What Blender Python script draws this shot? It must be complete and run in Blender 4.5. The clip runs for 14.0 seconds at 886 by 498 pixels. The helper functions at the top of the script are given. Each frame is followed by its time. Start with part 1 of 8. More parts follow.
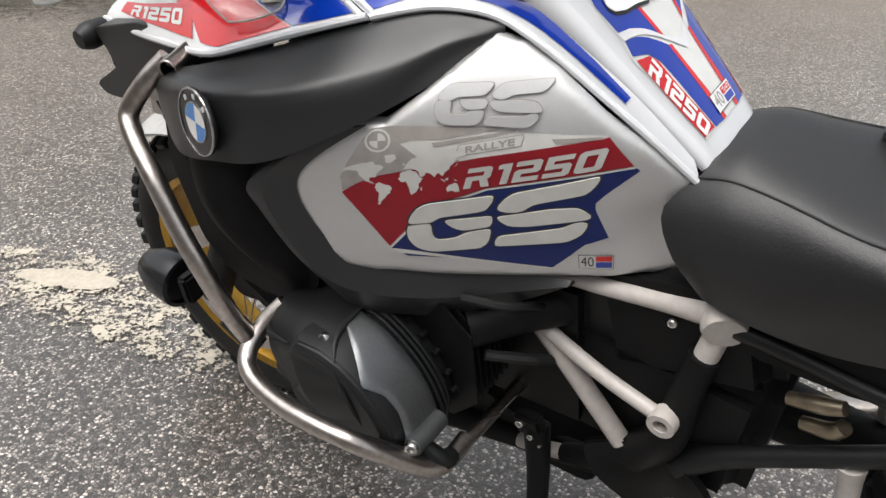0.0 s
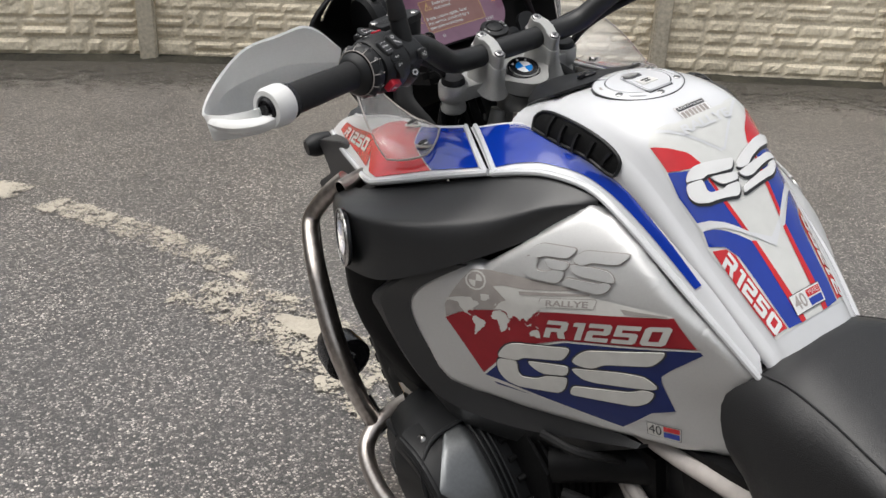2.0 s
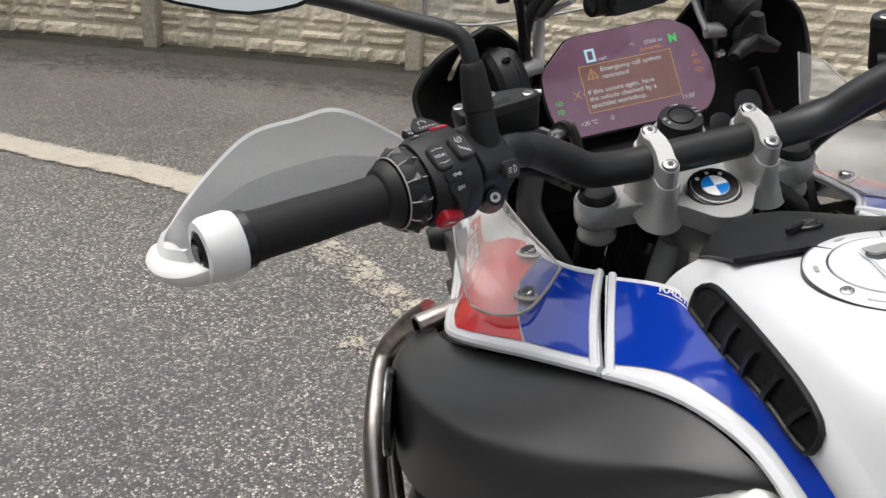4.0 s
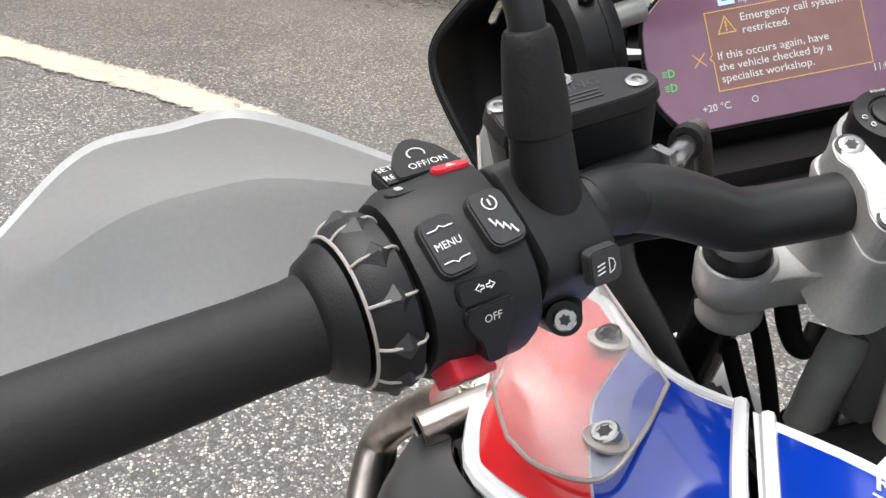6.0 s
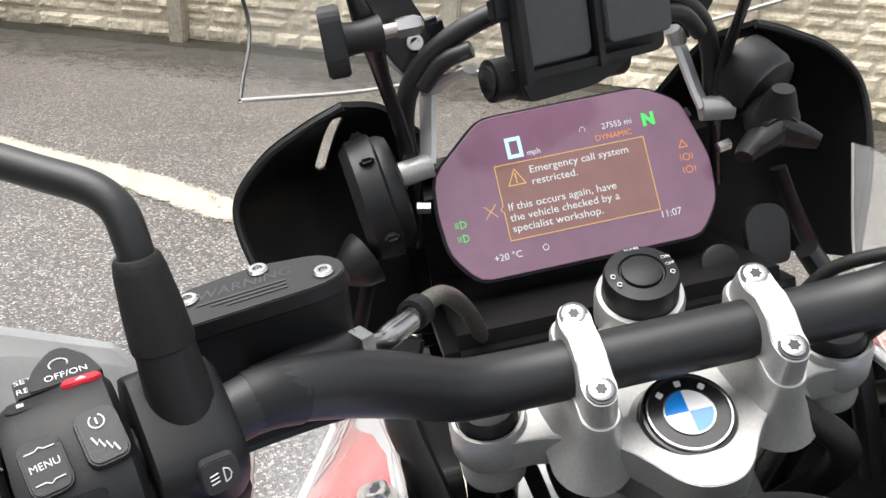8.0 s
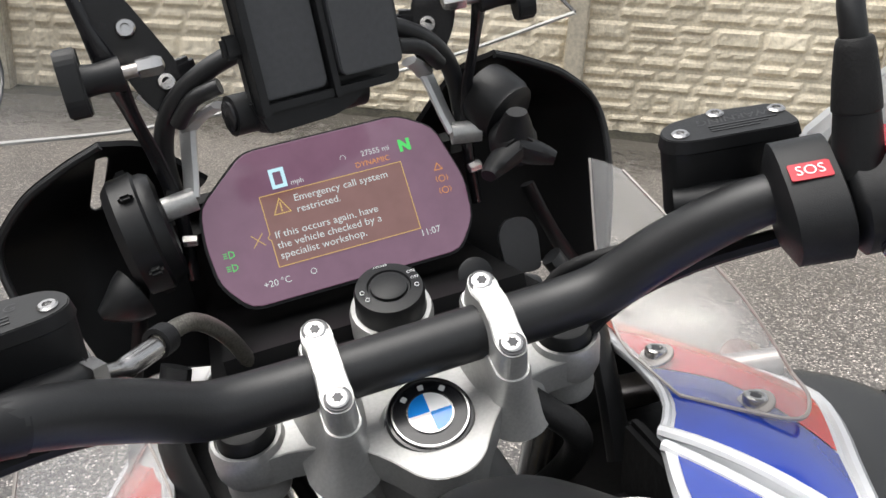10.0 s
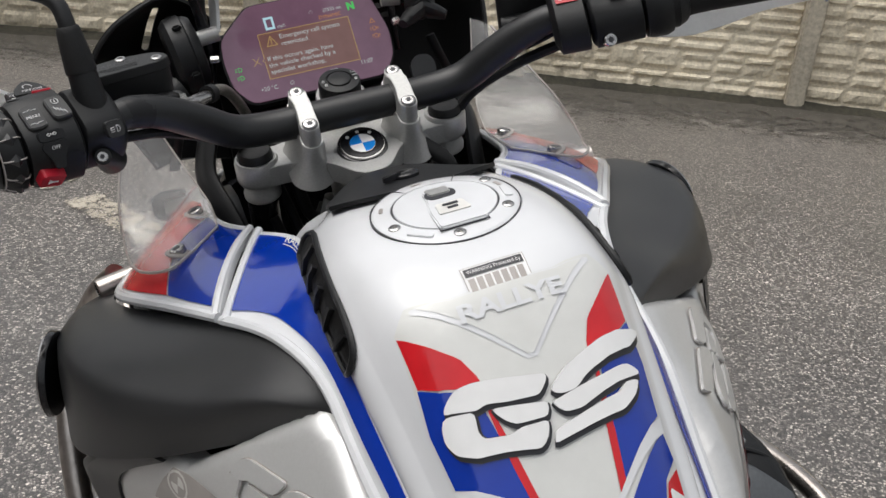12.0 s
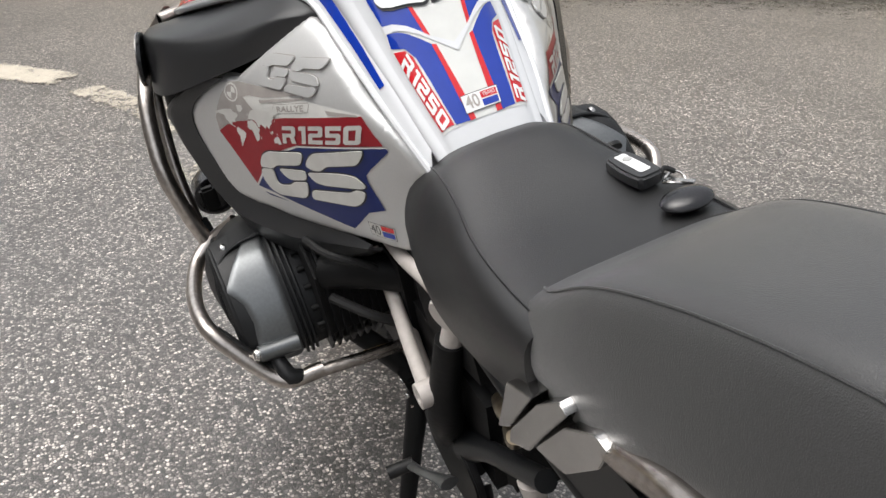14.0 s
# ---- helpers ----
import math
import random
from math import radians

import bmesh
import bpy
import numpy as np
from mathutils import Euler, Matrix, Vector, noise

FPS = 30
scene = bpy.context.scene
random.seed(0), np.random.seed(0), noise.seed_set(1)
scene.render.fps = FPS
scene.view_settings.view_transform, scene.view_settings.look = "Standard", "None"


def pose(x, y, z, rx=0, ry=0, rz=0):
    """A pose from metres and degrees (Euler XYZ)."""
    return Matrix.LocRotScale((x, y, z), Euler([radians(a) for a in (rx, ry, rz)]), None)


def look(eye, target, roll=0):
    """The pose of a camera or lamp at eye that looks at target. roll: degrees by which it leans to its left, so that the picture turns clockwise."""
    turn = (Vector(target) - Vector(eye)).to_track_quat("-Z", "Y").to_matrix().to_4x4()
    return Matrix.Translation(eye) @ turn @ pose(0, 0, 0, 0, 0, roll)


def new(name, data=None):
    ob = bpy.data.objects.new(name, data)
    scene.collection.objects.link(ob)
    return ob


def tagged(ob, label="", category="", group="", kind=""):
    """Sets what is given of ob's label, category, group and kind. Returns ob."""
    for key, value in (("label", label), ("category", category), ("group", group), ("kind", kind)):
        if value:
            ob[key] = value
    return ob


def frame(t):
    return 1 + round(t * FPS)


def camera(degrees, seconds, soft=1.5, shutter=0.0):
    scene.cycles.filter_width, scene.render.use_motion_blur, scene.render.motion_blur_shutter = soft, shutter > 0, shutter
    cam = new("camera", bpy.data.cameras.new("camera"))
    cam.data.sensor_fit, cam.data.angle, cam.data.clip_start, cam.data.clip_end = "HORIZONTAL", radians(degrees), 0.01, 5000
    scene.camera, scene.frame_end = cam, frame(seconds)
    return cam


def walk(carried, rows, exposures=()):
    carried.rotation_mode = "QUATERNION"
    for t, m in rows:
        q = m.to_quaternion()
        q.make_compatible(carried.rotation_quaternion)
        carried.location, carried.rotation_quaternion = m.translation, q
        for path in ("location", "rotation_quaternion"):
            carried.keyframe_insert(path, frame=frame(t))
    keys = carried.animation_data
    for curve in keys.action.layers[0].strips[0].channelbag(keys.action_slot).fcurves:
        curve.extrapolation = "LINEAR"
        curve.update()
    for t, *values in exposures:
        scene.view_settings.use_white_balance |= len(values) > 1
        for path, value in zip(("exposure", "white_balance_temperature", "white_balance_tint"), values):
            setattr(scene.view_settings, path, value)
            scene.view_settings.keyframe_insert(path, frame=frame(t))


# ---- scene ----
cam = camera(54.0, 14.0)
METRES = 2.596
START = pose(-1.1488, -0.7906, 1.1988, -27.784, -1.344, -54.752)
ROWS = [
    (0.0, 0.0, 0.0, 0.0, 0.0, 0.0, -0.0),
    (0.5, 0.0145, -0.0398, -0.0086, 4.0, -0.18, -2.63),
    (1.0, 0.0462, -0.0463, 0.0056, 10.3, 1.21, -6.03),
    (1.5, 0.0884, -0.0414, 0.0199, 16.8, 2.42, -9.7),
    (2.0, 0.1045, -0.0298, 0.0333, 19.96, 3.45, -11.62),
    (2.5, 0.0993, 0.0095, 0.0547, 21.92, 3.9, -12.92),
    (3.0, 0.0854, 0.0539, 0.0823, 26.36, 3.42, -14.78),
    (3.5, 0.0895, 0.0969, 0.1041, 35.07, 1.27, -18.81),
    (6.0, -0.0098, 0.2377, 0.1546, 41.15, -7.57, -22.41),
    (6.5, -0.0028, 0.2494, 0.1626, 42.33, -8.33, -22.56),
    (7.0, 0.0075, 0.2573, 0.1732, 42.79, -7.47, -22.17),
    (7.5, 0.0165, 0.2599, 0.1835, 42.53, -5.31, -21.97),
    (8.0, 0.0256, 0.2622, 0.1927, 41.68, -2.78, -21.47),
    (8.5, 0.035, 0.2666, 0.2014, 39.94, -0.24, -20.55),
    (9.0, 0.0461, 0.2748, 0.2073, 37.47, 1.61, -19.55),
    (11.5, 0.1112, 0.2091, 0.1579, 28.05, 1.66, -16.26),
    (12.0, 0.1561, 0.1657, 0.1393, 29.44, 0.78, -17.96),
    (12.5, 0.2085, 0.1246, 0.1184, 31.76, 0.45, -19.64),
    (13.0, 0.2408, 0.0839, 0.0906, 31.75, 0.19, -19.06),
    (13.5, 0.2752, 0.0445, 0.0525, 30.52, -1.9, -16.84),
    (14.0, 0.3052, 0.0163, 0.016, 28.04, -3.08, -13.64),
]
EXPOSURES = [(0.0, 0.84), (0.5, 0.95), (1.0, 0.80), (1.5, 0.58), (2.0, 0.46), (2.5, 0.50), (3.5, 0.46), (6.0, 1.20), (7.5, 1.25), (8.0, 1.32), (9.0, 1.32), (11.5, 0.20), (12.5, 0.40), (13.0, 0.43), (13.5, 0.60), (14.0, 0.90)]
walk(cam, [(t, START @ pose(METRES * x, METRES * y, METRES * z, 90 + pitch, roll, yaw))
           for t, x, y, z, yaw, pitch, roll in ROWS], EXPOSURES)

# ---- overcast daylight ----
world = bpy.data.worlds.new("world")
scene.world = world
world.use_nodes = True
wt = world.node_tree
for n in list(wt.nodes):
    wt.nodes.remove(n)
sky = wt.nodes.new("ShaderNodeTexSky")
sky.sky_type = "NISHITA"
sky.sun_disc = False
sky.sun_elevation = radians(69)
sky.sun_rotation = radians(-71)
sky.air_density, sky.dust_density, sky.ozone_density = 1.6, 6.0, 1.0
hsv = wt.nodes.new("ShaderNodeHueSaturation")
hsv.inputs["Saturation"].default_value = 0.22
hsv.inputs["Value"].default_value = 1.0
bg = wt.nodes.new("ShaderNodeBackground")
bg.inputs["Strength"].default_value = 0.115
wo = wt.nodes.new("ShaderNodeOutputWorld")
wt.links.new(sky.outputs[0], hsv.inputs["Color"])
wt.links.new(hsv.outputs[0], bg.inputs[0])
wt.links.new(bg.outputs[0], wo.inputs[0])
sun_data = bpy.data.lights.new("sun", "SUN")
sun_data.energy, sun_data.angle, sun_data.color = 1.1, radians(62), (1.0, 0.97, 0.93)
sun = new("sun", sun_data)
sun.matrix_world = look((-2.6, 0.9, 7.5), (0, 0, 0))


# ---- materials ----
def material(name, base, rough=0.5, metal=0.0, vary=0.15, grain=60.0, bump=0.0, bump_scale=None, coat=0.0, tone=None,
             stain=2.5, spec=0.5, rvary=0.15, **more):
    """A surface with colour varied at two scales, uneven gloss and a fine relief."""
    m = bpy.data.materials.new(name)
    m.use_nodes = True
    t = m.node_tree
    p = t.nodes["Principled BSDF"]
    co = t.nodes.new("ShaderNodeTexCoord")
    n1 = t.nodes.new("ShaderNodeTexNoise")
    n1.inputs["Scale"].default_value, n1.inputs["Detail"].default_value = grain, 6
    n2 = t.nodes.new("ShaderNodeTexNoise")
    n2.inputs["Scale"].default_value, n2.inputs["Detail"].default_value = stain, 4
    add = t.nodes.new("ShaderNodeMath")
    add.operation = "ADD"
    mix = t.nodes.new("ShaderNodeMix")
    mix.data_type = "RGBA"
    dark = tone or tuple(c * (1 - 2 * vary) for c in base)
    light = tuple(min(1, c * (1 + vary)) for c in base)
    mix.inputs[6].default_value, mix.inputs[7].default_value = (*dark, 1), (*light, 1)
    mul = t.nodes.new("ShaderNodeMapRange")
    mul.inputs[1].default_value, mul.inputs[2].default_value = 0.65, 1.3
    t.links.new(co.outputs["Object"], n1.inputs["Vector"])
    t.links.new(co.outputs["Object"], n2.inputs["Vector"])
    t.links.new(n1.outputs[0], add.inputs[0])
    t.links.new(n2.outputs[0], add.inputs[1])
    t.links.new(add.outputs[0], mul.inputs[0])
    t.links.new(mul.outputs[0], mix.inputs[0])
    t.links.new(mix.outputs[2], p.inputs["Base Color"])
    rr = t.nodes.new("ShaderNodeMapRange")
    rr.inputs[1].default_value, rr.inputs[2].default_value = 0.3, 0.7
    rr.inputs[3].default_value, rr.inputs[4].default_value = rough * (1 - rvary), min(1, rough * (1 + rvary))
    t.links.new(n2.outputs[0], rr.inputs[0])
    t.links.new(rr.outputs[0], p.inputs["Roughness"])
    p.inputs["Metallic"].default_value = metal
    p.inputs["Coat Weight"].default_value = coat
    p.inputs["Coat Roughness"].default_value = 0.06
    p.inputs["Specular IOR Level"].default_value = spec
    for k, v in more.items():
        p.inputs[k.replace("_", " ").title()].default_value = v
    if bump:
        b = t.nodes.new("ShaderNodeBump")
        b.inputs["Strength"].default_value, b.inputs["Distance"].default_value = 1.0, bump
        n3 = t.nodes.new("ShaderNodeTexNoise")
        n3.inputs["Scale"].default_value, n3.inputs["Detail"].default_value = bump_scale or grain, 3
        t.links.new(co.outputs["Object"], n3.inputs["Vector"])
        t.links.new(n3.outputs[0], b.inputs["Height"])
        t.links.new(b.outputs[0], p.inputs["Normal"])
    return m


def glass(name, tint=(1, 1, 1), rough=0.02, haze=0.0):
    """A clear plastic sheet: light passes straight through, and the surface shines."""
    m = bpy.data.materials.new(name)
    m.use_nodes = True
    t = m.node_tree
    t.nodes.remove(t.nodes["Principled BSDF"])
    out = t.nodes["Material Output"]
    tr = t.nodes.new("ShaderNodeBsdfTransparent")
    tr.inputs[0].default_value = (*tint, 1)
    gl = t.nodes.new("ShaderNodeBsdfGlossy")
    gl.inputs["Roughness"].default_value = rough
    fr = t.nodes.new("ShaderNodeLayerWeight")
    fr.inputs[0].default_value = 0.28
    pw = t.nodes.new("ShaderNodeMath")
    pw.operation, pw.inputs[1].default_value = "POWER", 2.2
    sc = t.nodes.new("ShaderNodeMath")
    sc.operation, sc.inputs[1].default_value, sc.inputs[2].default_value = "MULTIPLY_ADD", 0.5, 0.02
    t.links.new(fr.outputs["Facing"], pw.inputs[0])
    t.links.new(pw.outputs[0], sc.inputs[0])
    df = t.nodes.new("ShaderNodeBsdfDiffuse")
    df.inputs[0].default_value = (0.8, 0.8, 0.8, 1)
    hz = t.nodes.new("ShaderNodeMixShader")
    hz.inputs[0].default_value = haze
    t.links.new(tr.outputs[0], hz.inputs[1])
    t.links.new(df.outputs[0], hz.inputs[2])
    mx = t.nodes.new("ShaderNodeMixShader")
    t.links.new(sc.outputs[0], mx.inputs[0])
    t.links.new(hz.outputs[0], mx.inputs[1])
    t.links.new(gl.outputs[0], mx.inputs[2])
    t.links.new(mx.outputs[0], out.inputs[0])
    return m


def glow(name, colour, strength):
    """A lit part of a display, seen through its dark glossy face."""
    m = bpy.data.materials.new(name)
    m.use_nodes = True
    p = m.node_tree.nodes["Principled BSDF"]
    p.inputs["Base Color"].default_value = (0.02, 0.02, 0.02, 1)
    p.inputs["Roughness"].default_value = 0.35
    p.inputs["Emission Color"].default_value = (*colour, 1)
    p.inputs["Emission Strength"].default_value = strength
    return m


WHITE = material("white_paint", (0.66, 0.67, 0.69), 0.22, coat=0.6, vary=0.02, stain=4, grain=30)
SILVER = material("silver_paint", (0.63, 0.63, 0.625), 0.40, metal=0.55, coat=0.15, vary=0.025, grain=400)
SIDE_GEL = material("grey_white_gel", (0.58, 0.57, 0.54), 0.3, coat=0.4, vary=0.05)
BLUE = material("blue_film", (0.002, 0.032, 0.34), 0.12, coat=0.8, vary=0.06)
RED = material("red_film", (0.58, 0.010, 0.016), 0.2, coat=0.6, vary=0.06)
DARKRED = material("dark_red_film", (0.29, 0.009, 0.018), 0.34, vary=0.08, spec=0.4)
DARKBLUE = material("dark_blue_film", (0.004, 0.016, 0.115), 0.34, vary=0.08, spec=0.4)
GEL = material("white_gel", (0.66, 0.665, 0.645), 0.22, coat=0.7, vary=0.03)
GREY_FILM = material("grey_film", (0.36, 0.33, 0.31), 0.3, coat=0.4, vary=0.1)
PALE = material("pale_film", (0.66, 0.65, 0.62), 0.3, coat=0.4, vary=0.05)
INK = material("ink", (0.03, 0.03, 0.035), 0.4, vary=0.1)
PLASTIC = material("black_plastic", (0.0075, 0.008, 0.009), 0.46, vary=0.14, grain=500, bump=0.00012, bump_scale=1400, spec=0.4)
SHROUD = material("matt_charcoal_plastic", (0.023, 0.0235, 0.025), 0.35, vary=0.1, grain=500, bump=0.00015, bump_scale=1600, spec=0.55)
RUBBER = material("black_rubber", (0.009, 0.009, 0.0095), 0.6, vary=0.2, grain=120, bump=0.0003, bump_scale=500, spec=0.4)
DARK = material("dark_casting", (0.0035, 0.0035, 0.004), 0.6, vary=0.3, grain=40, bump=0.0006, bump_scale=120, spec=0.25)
GLOSSBLACK = material("gloss_black", (0.012, 0.012, 0.014), 0.22, vary=0.1)
BAR = material("satin_black_coat", (0.013, 0.0135, 0.0145), 0.42, vary=0.12, grain=300, bump=0.0001, bump_scale=900)
VINYL = material("seat_vinyl", (0.0105, 0.0105, 0.0112), 0.37, vary=0.14, grain=260, bump=0.0004, bump_scale=800, spec=0.55)
# same vinyl made lighter: the pillion's sky-lit top is put into the colour
VINYL_LIT = material("lit_seat_vinyl", (0.027, 0.027, 0.0275), 0.36, vary=0.14, grain=260, bump=0.0004, bump_scale=800, spec=0.7, sheen_weight=0.2)
STEEL = material("brushed_steel", (0.56, 0.52, 0.49), 0.3, metal=1.0, vary=0.1, grain=90, tone=(0.36, 0.32, 0.29))
BRIGHT = material("bright_steel", (0.52, 0.51, 0.50), 0.24, metal=1.0, vary=0.08)
ALU = material("anodised_aluminium", (0.47, 0.47, 0.46), 0.38, metal=0.5, vary=0.08, grain=500)
GREYCOVER = material("grey_engine_cover", (0.18, 0.188, 0.193), 0.34, metal=0.8, vary=0.08, grain=200)
GREYTUBE = material("grey_frame_paint", (0.42, 0.42, 0.41), 0.45, vary=0.08, grain=80)
WINGBLACK = material("deep_black_plastic", (0.0045, 0.0045, 0.005), 0.5, vary=0.14, grain=400, bump=0.0001, bump_scale=1200, spec=0.3)
CRADLE = material("charcoal_rubberised_plastic", (0.048, 0.050, 0.054), 0.42, vary=0.1, grain=300, bump=0.0001, bump_scale=1200, spec=0.5)
FRAME = material("pale_frame_paint", (0.52, 0.48, 0.45), 0.4, vary=0.08, grain=80)
def translucent(name, base, share):
    """Plastic through which some light passes."""
    m = material(name, base, 0.33, vary=0.05, grain=300)
    t = m.node_tree
    tl = t.nodes.new("ShaderNodeBsdfTranslucent")
    tl.inputs[0].default_value = (*base, 1)
    mx = t.nodes.new("ShaderNodeMixShader")
    mx.inputs[0].default_value = share
    t.links.new(t.nodes["Principled BSDF"].outputs[0], mx.inputs[1])
    t.links.new(tl.outputs[0], mx.inputs[2])
    t.links.new(mx.outputs[0], t.nodes["Material Output"].inputs[0])
    return m


GUARD_SHELL = translucent("pale_translucent_plastic", (0.86, 0.87, 0.865), 0.38)
EXHAUST = material("heat_tinted_steel", (0.30, 0.25, 0.18), 0.32, metal=0.9, vary=0.2)
BONE = material("white_plastic", (0.74, 0.74, 0.73), 0.4, vary=0.04)
GOLD = material("gold_anodised", (0.42, 0.24, 0.035), 0.35, metal=0.8, vary=0.2)
BUTTON_RED = material("red_button", (0.50, 0.012, 0.03), 0.4, vary=0.08)
MARK = material("white_print", (0.75, 0.75, 0.75), 0.5, vary=0.03)
CLEAR = glass("clear_screen", (0.97, 0.97, 0.97), 0.05, 0.01)
SMOKE = glass("hazy_deflector", (0.93, 0.93, 0.93), 0.10, 0.12)
MIRROR = material("mirror_glass", (0.85, 0.88, 0.9), 0.02, metal=1.0, vary=0.01)
HOSE = material("braided_hose", (0.26, 0.25, 0.22), 0.34, metal=0.7, vary=0.3, grain=700, bump=0.0004, bump_scale=900)
EMB_BLUE = material("enamel_blue", (0.01, 0.20, 0.62), 0.15, coat=0.8, vary=0.03)
EMB_WHITE = material("enamel_white", (0.8, 0.8, 0.8), 0.15, coat=0.8, vary=0.03)
TFT_FACE = material("display_glass", (0.13, 0.075, 0.11), 0.12, vary=0.1, stain=6, spec=0.7, emission_color=(0.55, 0.28, 0.42, 1), emission_strength=0.10)
TFT_BOX = material("display_brown", (0.15, 0.08, 0.075), 0.14, vary=0.1, spec=0.7, emission_color=(0.6, 0.3, 0.26, 1), emission_strength=0.10)
GLOW_WHITE = glow("lit_white", (0.85, 0.9, 0.9), 0.42)
GLOW_CYAN = glow("lit_cyan", (0.55, 0.85, 0.95), 0.55)
GLOW_GREEN = glow("lit_green", (0.08, 0.75, 0.15), 0.5)
GLOW_ORANGE = glow("lit_orange", (0.85, 0.33, 0.08), 0.45)
GLOW_YELLOW = glow("lit_yellow", (0.8, 0.5, 0.15), 0.45)


# ---- building helpers ----
def V(*a):
    return Vector(a)


def spline(pts, n):
    """n + 1 points along a smooth curve through pts (any dimension)."""
    p = [np.array(q, float) for q in pts]
    if len(p) == 2:
        return [p[0] + (p[1] - p[0]) * i / n for i in range(n + 1)]
    cum = [0.0]
    for a, b in zip(p, p[1:]):
        cum.append(cum[-1] + max(1e-9, float(np.linalg.norm(b - a)) ** 0.5))
    out = []
    for i in range(n + 1):
        s = cum[-1] * i / n
        k = min(len(p) - 2, max(0, int(np.searchsorted(cum, s, side="right")) - 1))
        h = cum[k + 1] - cum[k]
        u = (s - cum[k]) / h
        m0 = (p[k + 1] - p[k - 1]) / (cum[k + 1] - cum[k - 1]) if k > 0 else (p[1] - p[0]) / h
        m1 = (p[k + 2] - p[k]) / (cum[k + 2] - cum[k]) if k + 2 < len(p) else (p[k + 1] - p[k]) / h
        out.append((2 * u**3 - 3 * u**2 + 1) * p[k] + (u**3 - 2 * u**2 + u) * h * m0
                   + (-2 * u**3 + 3 * u**2) * p[k + 1] + (u**3 - u**2) * h * m1)
    return out


def frame_of(o, u, v):
    """A placement with origin o, first axis u and second axis towards v."""
    u = Vector(u).normalized()
    w = u.cross(Vector(v)).normalized()
    v = w.cross(u)
    m = Matrix((u, v, w)).transposed().to_4x4()
    m.translation = Vector(o)
    return m


def faces_of(rows, closed_u=False, caps=False, bm=None):
    """A skin over rows of points; closed_u joins each row's ends."""
    bm = bm or bmesh.new()
    vs = [[bm.verts.new(tuple(p)) for p in r] for r in rows]
    n = len(vs[0])
    for a, b in zip(vs, vs[1:]):
        for i in range(n if closed_u else n - 1):
            j = (i + 1) % n
            bm.faces.new((a[i], a[j], b[j], b[i]))
    if caps:
        bm.faces.new(list(reversed(vs[0])))
        bm.faces.new(vs[-1])
    return bm


def tube(pts, r, n=14, steps=6, caps=True, smooth=True, squash=1.0, bm=None):
    """A round bar along pts; r is one radius or one for each point."""
    rr = list(r) if isinstance(r, (list, tuple)) else [r] * len(pts)
    data = [(*p, q) for p, q in zip(pts, rr)]
    line = spline(data, steps * (len(pts) - 1)) if smooth and len(pts) > 2 else [np.array(d, float) for d in data]
    c = [Vector(q[:3]) for q in line]
    rows, side = [], None
    for i, q in enumerate(line):
        d = (c[min(i + 1, len(c) - 1)] - c[max(i - 1, 0)]).normalized()
        if side is None:
            side = d.cross(Vector((0.13, 0.31, 0.94))).normalized()
        side = (side - d * side.dot(d)).normalized()
        other = d.cross(side)
        rows.append([c[i] + (side * math.cos(a) + other * math.sin(a) * squash) * q[3]
                     for a in [2 * math.pi * k / n for k in range(n)]])
    return faces_of(rows, True, caps, bm)


def lathe(profile, m, n=28, caps=True):
    """Profile of (radius, height) turned round the third axis of m."""
    rows = [[m @ V(r * math.cos(a), r * math.sin(a), h) for a in [2 * math.pi * k / n for k in range(n)]] for r, h in profile]
    bm = faces_of(rows, True, caps)
    bmesh.ops.remove_doubles(bm, verts=bm.verts, dist=1e-6)
    return bm


def prism(outline, depth, m, bevel=0.0, seg=2, top=1.0, base=0.0):
    """An outline extruded from base to base + depth along the third axis of m, edges rounded; top scales the far face."""
    bm = bmesh.new()
    cx = sum(p[0] for p in outline) / len(outline)
    cy = sum(p[1] for p in outline) / len(outline)
    a = [bm.verts.new((x, y, base)) for x, y in outline]
    b = [bm.verts.new((cx + (x - cx) * top, cy + (y - cy) * top, base + depth)) for x, y in outline]
    bm.faces.new(list(reversed(a)))
    bm.faces.new(b)
    for i in range(len(a)):
        j = (i + 1) % len(a)
        bm.faces.new((a[i], a[j], b[j], b[i]))
    bmesh.ops.recalc_face_normals(bm, faces=bm.faces)
    if bevel:
        bmesh.ops.bevel(bm, geom=bm.edges[:], offset=bevel, segments=seg, affect="EDGES", clamp_overlap=True)
    bmesh.ops.transform(bm, matrix=m, verts=bm.verts)
    return bm


def rounded(w, h, r, n=4):
    """The outline of a rectangle w by h with round corners."""
    out = []
    for cx, cy, a0 in ((w / 2 - r, h / 2 - r, 0), (-w / 2 + r, h / 2 - r, 90), (-w / 2 + r, -h / 2 + r, 180), (w / 2 - r, -h / 2 + r, 270)):
        for k in range(n + 1):
            a = radians(a0 + 90 * k / n)
            out.append((cx + r * math.cos(a), cy + r * math.sin(a)))
    return out


def block(size, m, bevel=0.002, seg=2, top=1.0):
    sx, sy, sz = size
    return prism([(-sx / 2, -sy / 2), (sx / 2, -sy / 2), (sx / 2, sy / 2), (-sx / 2, sy / 2)], sz, m, bevel, seg, top, -sz / 2)


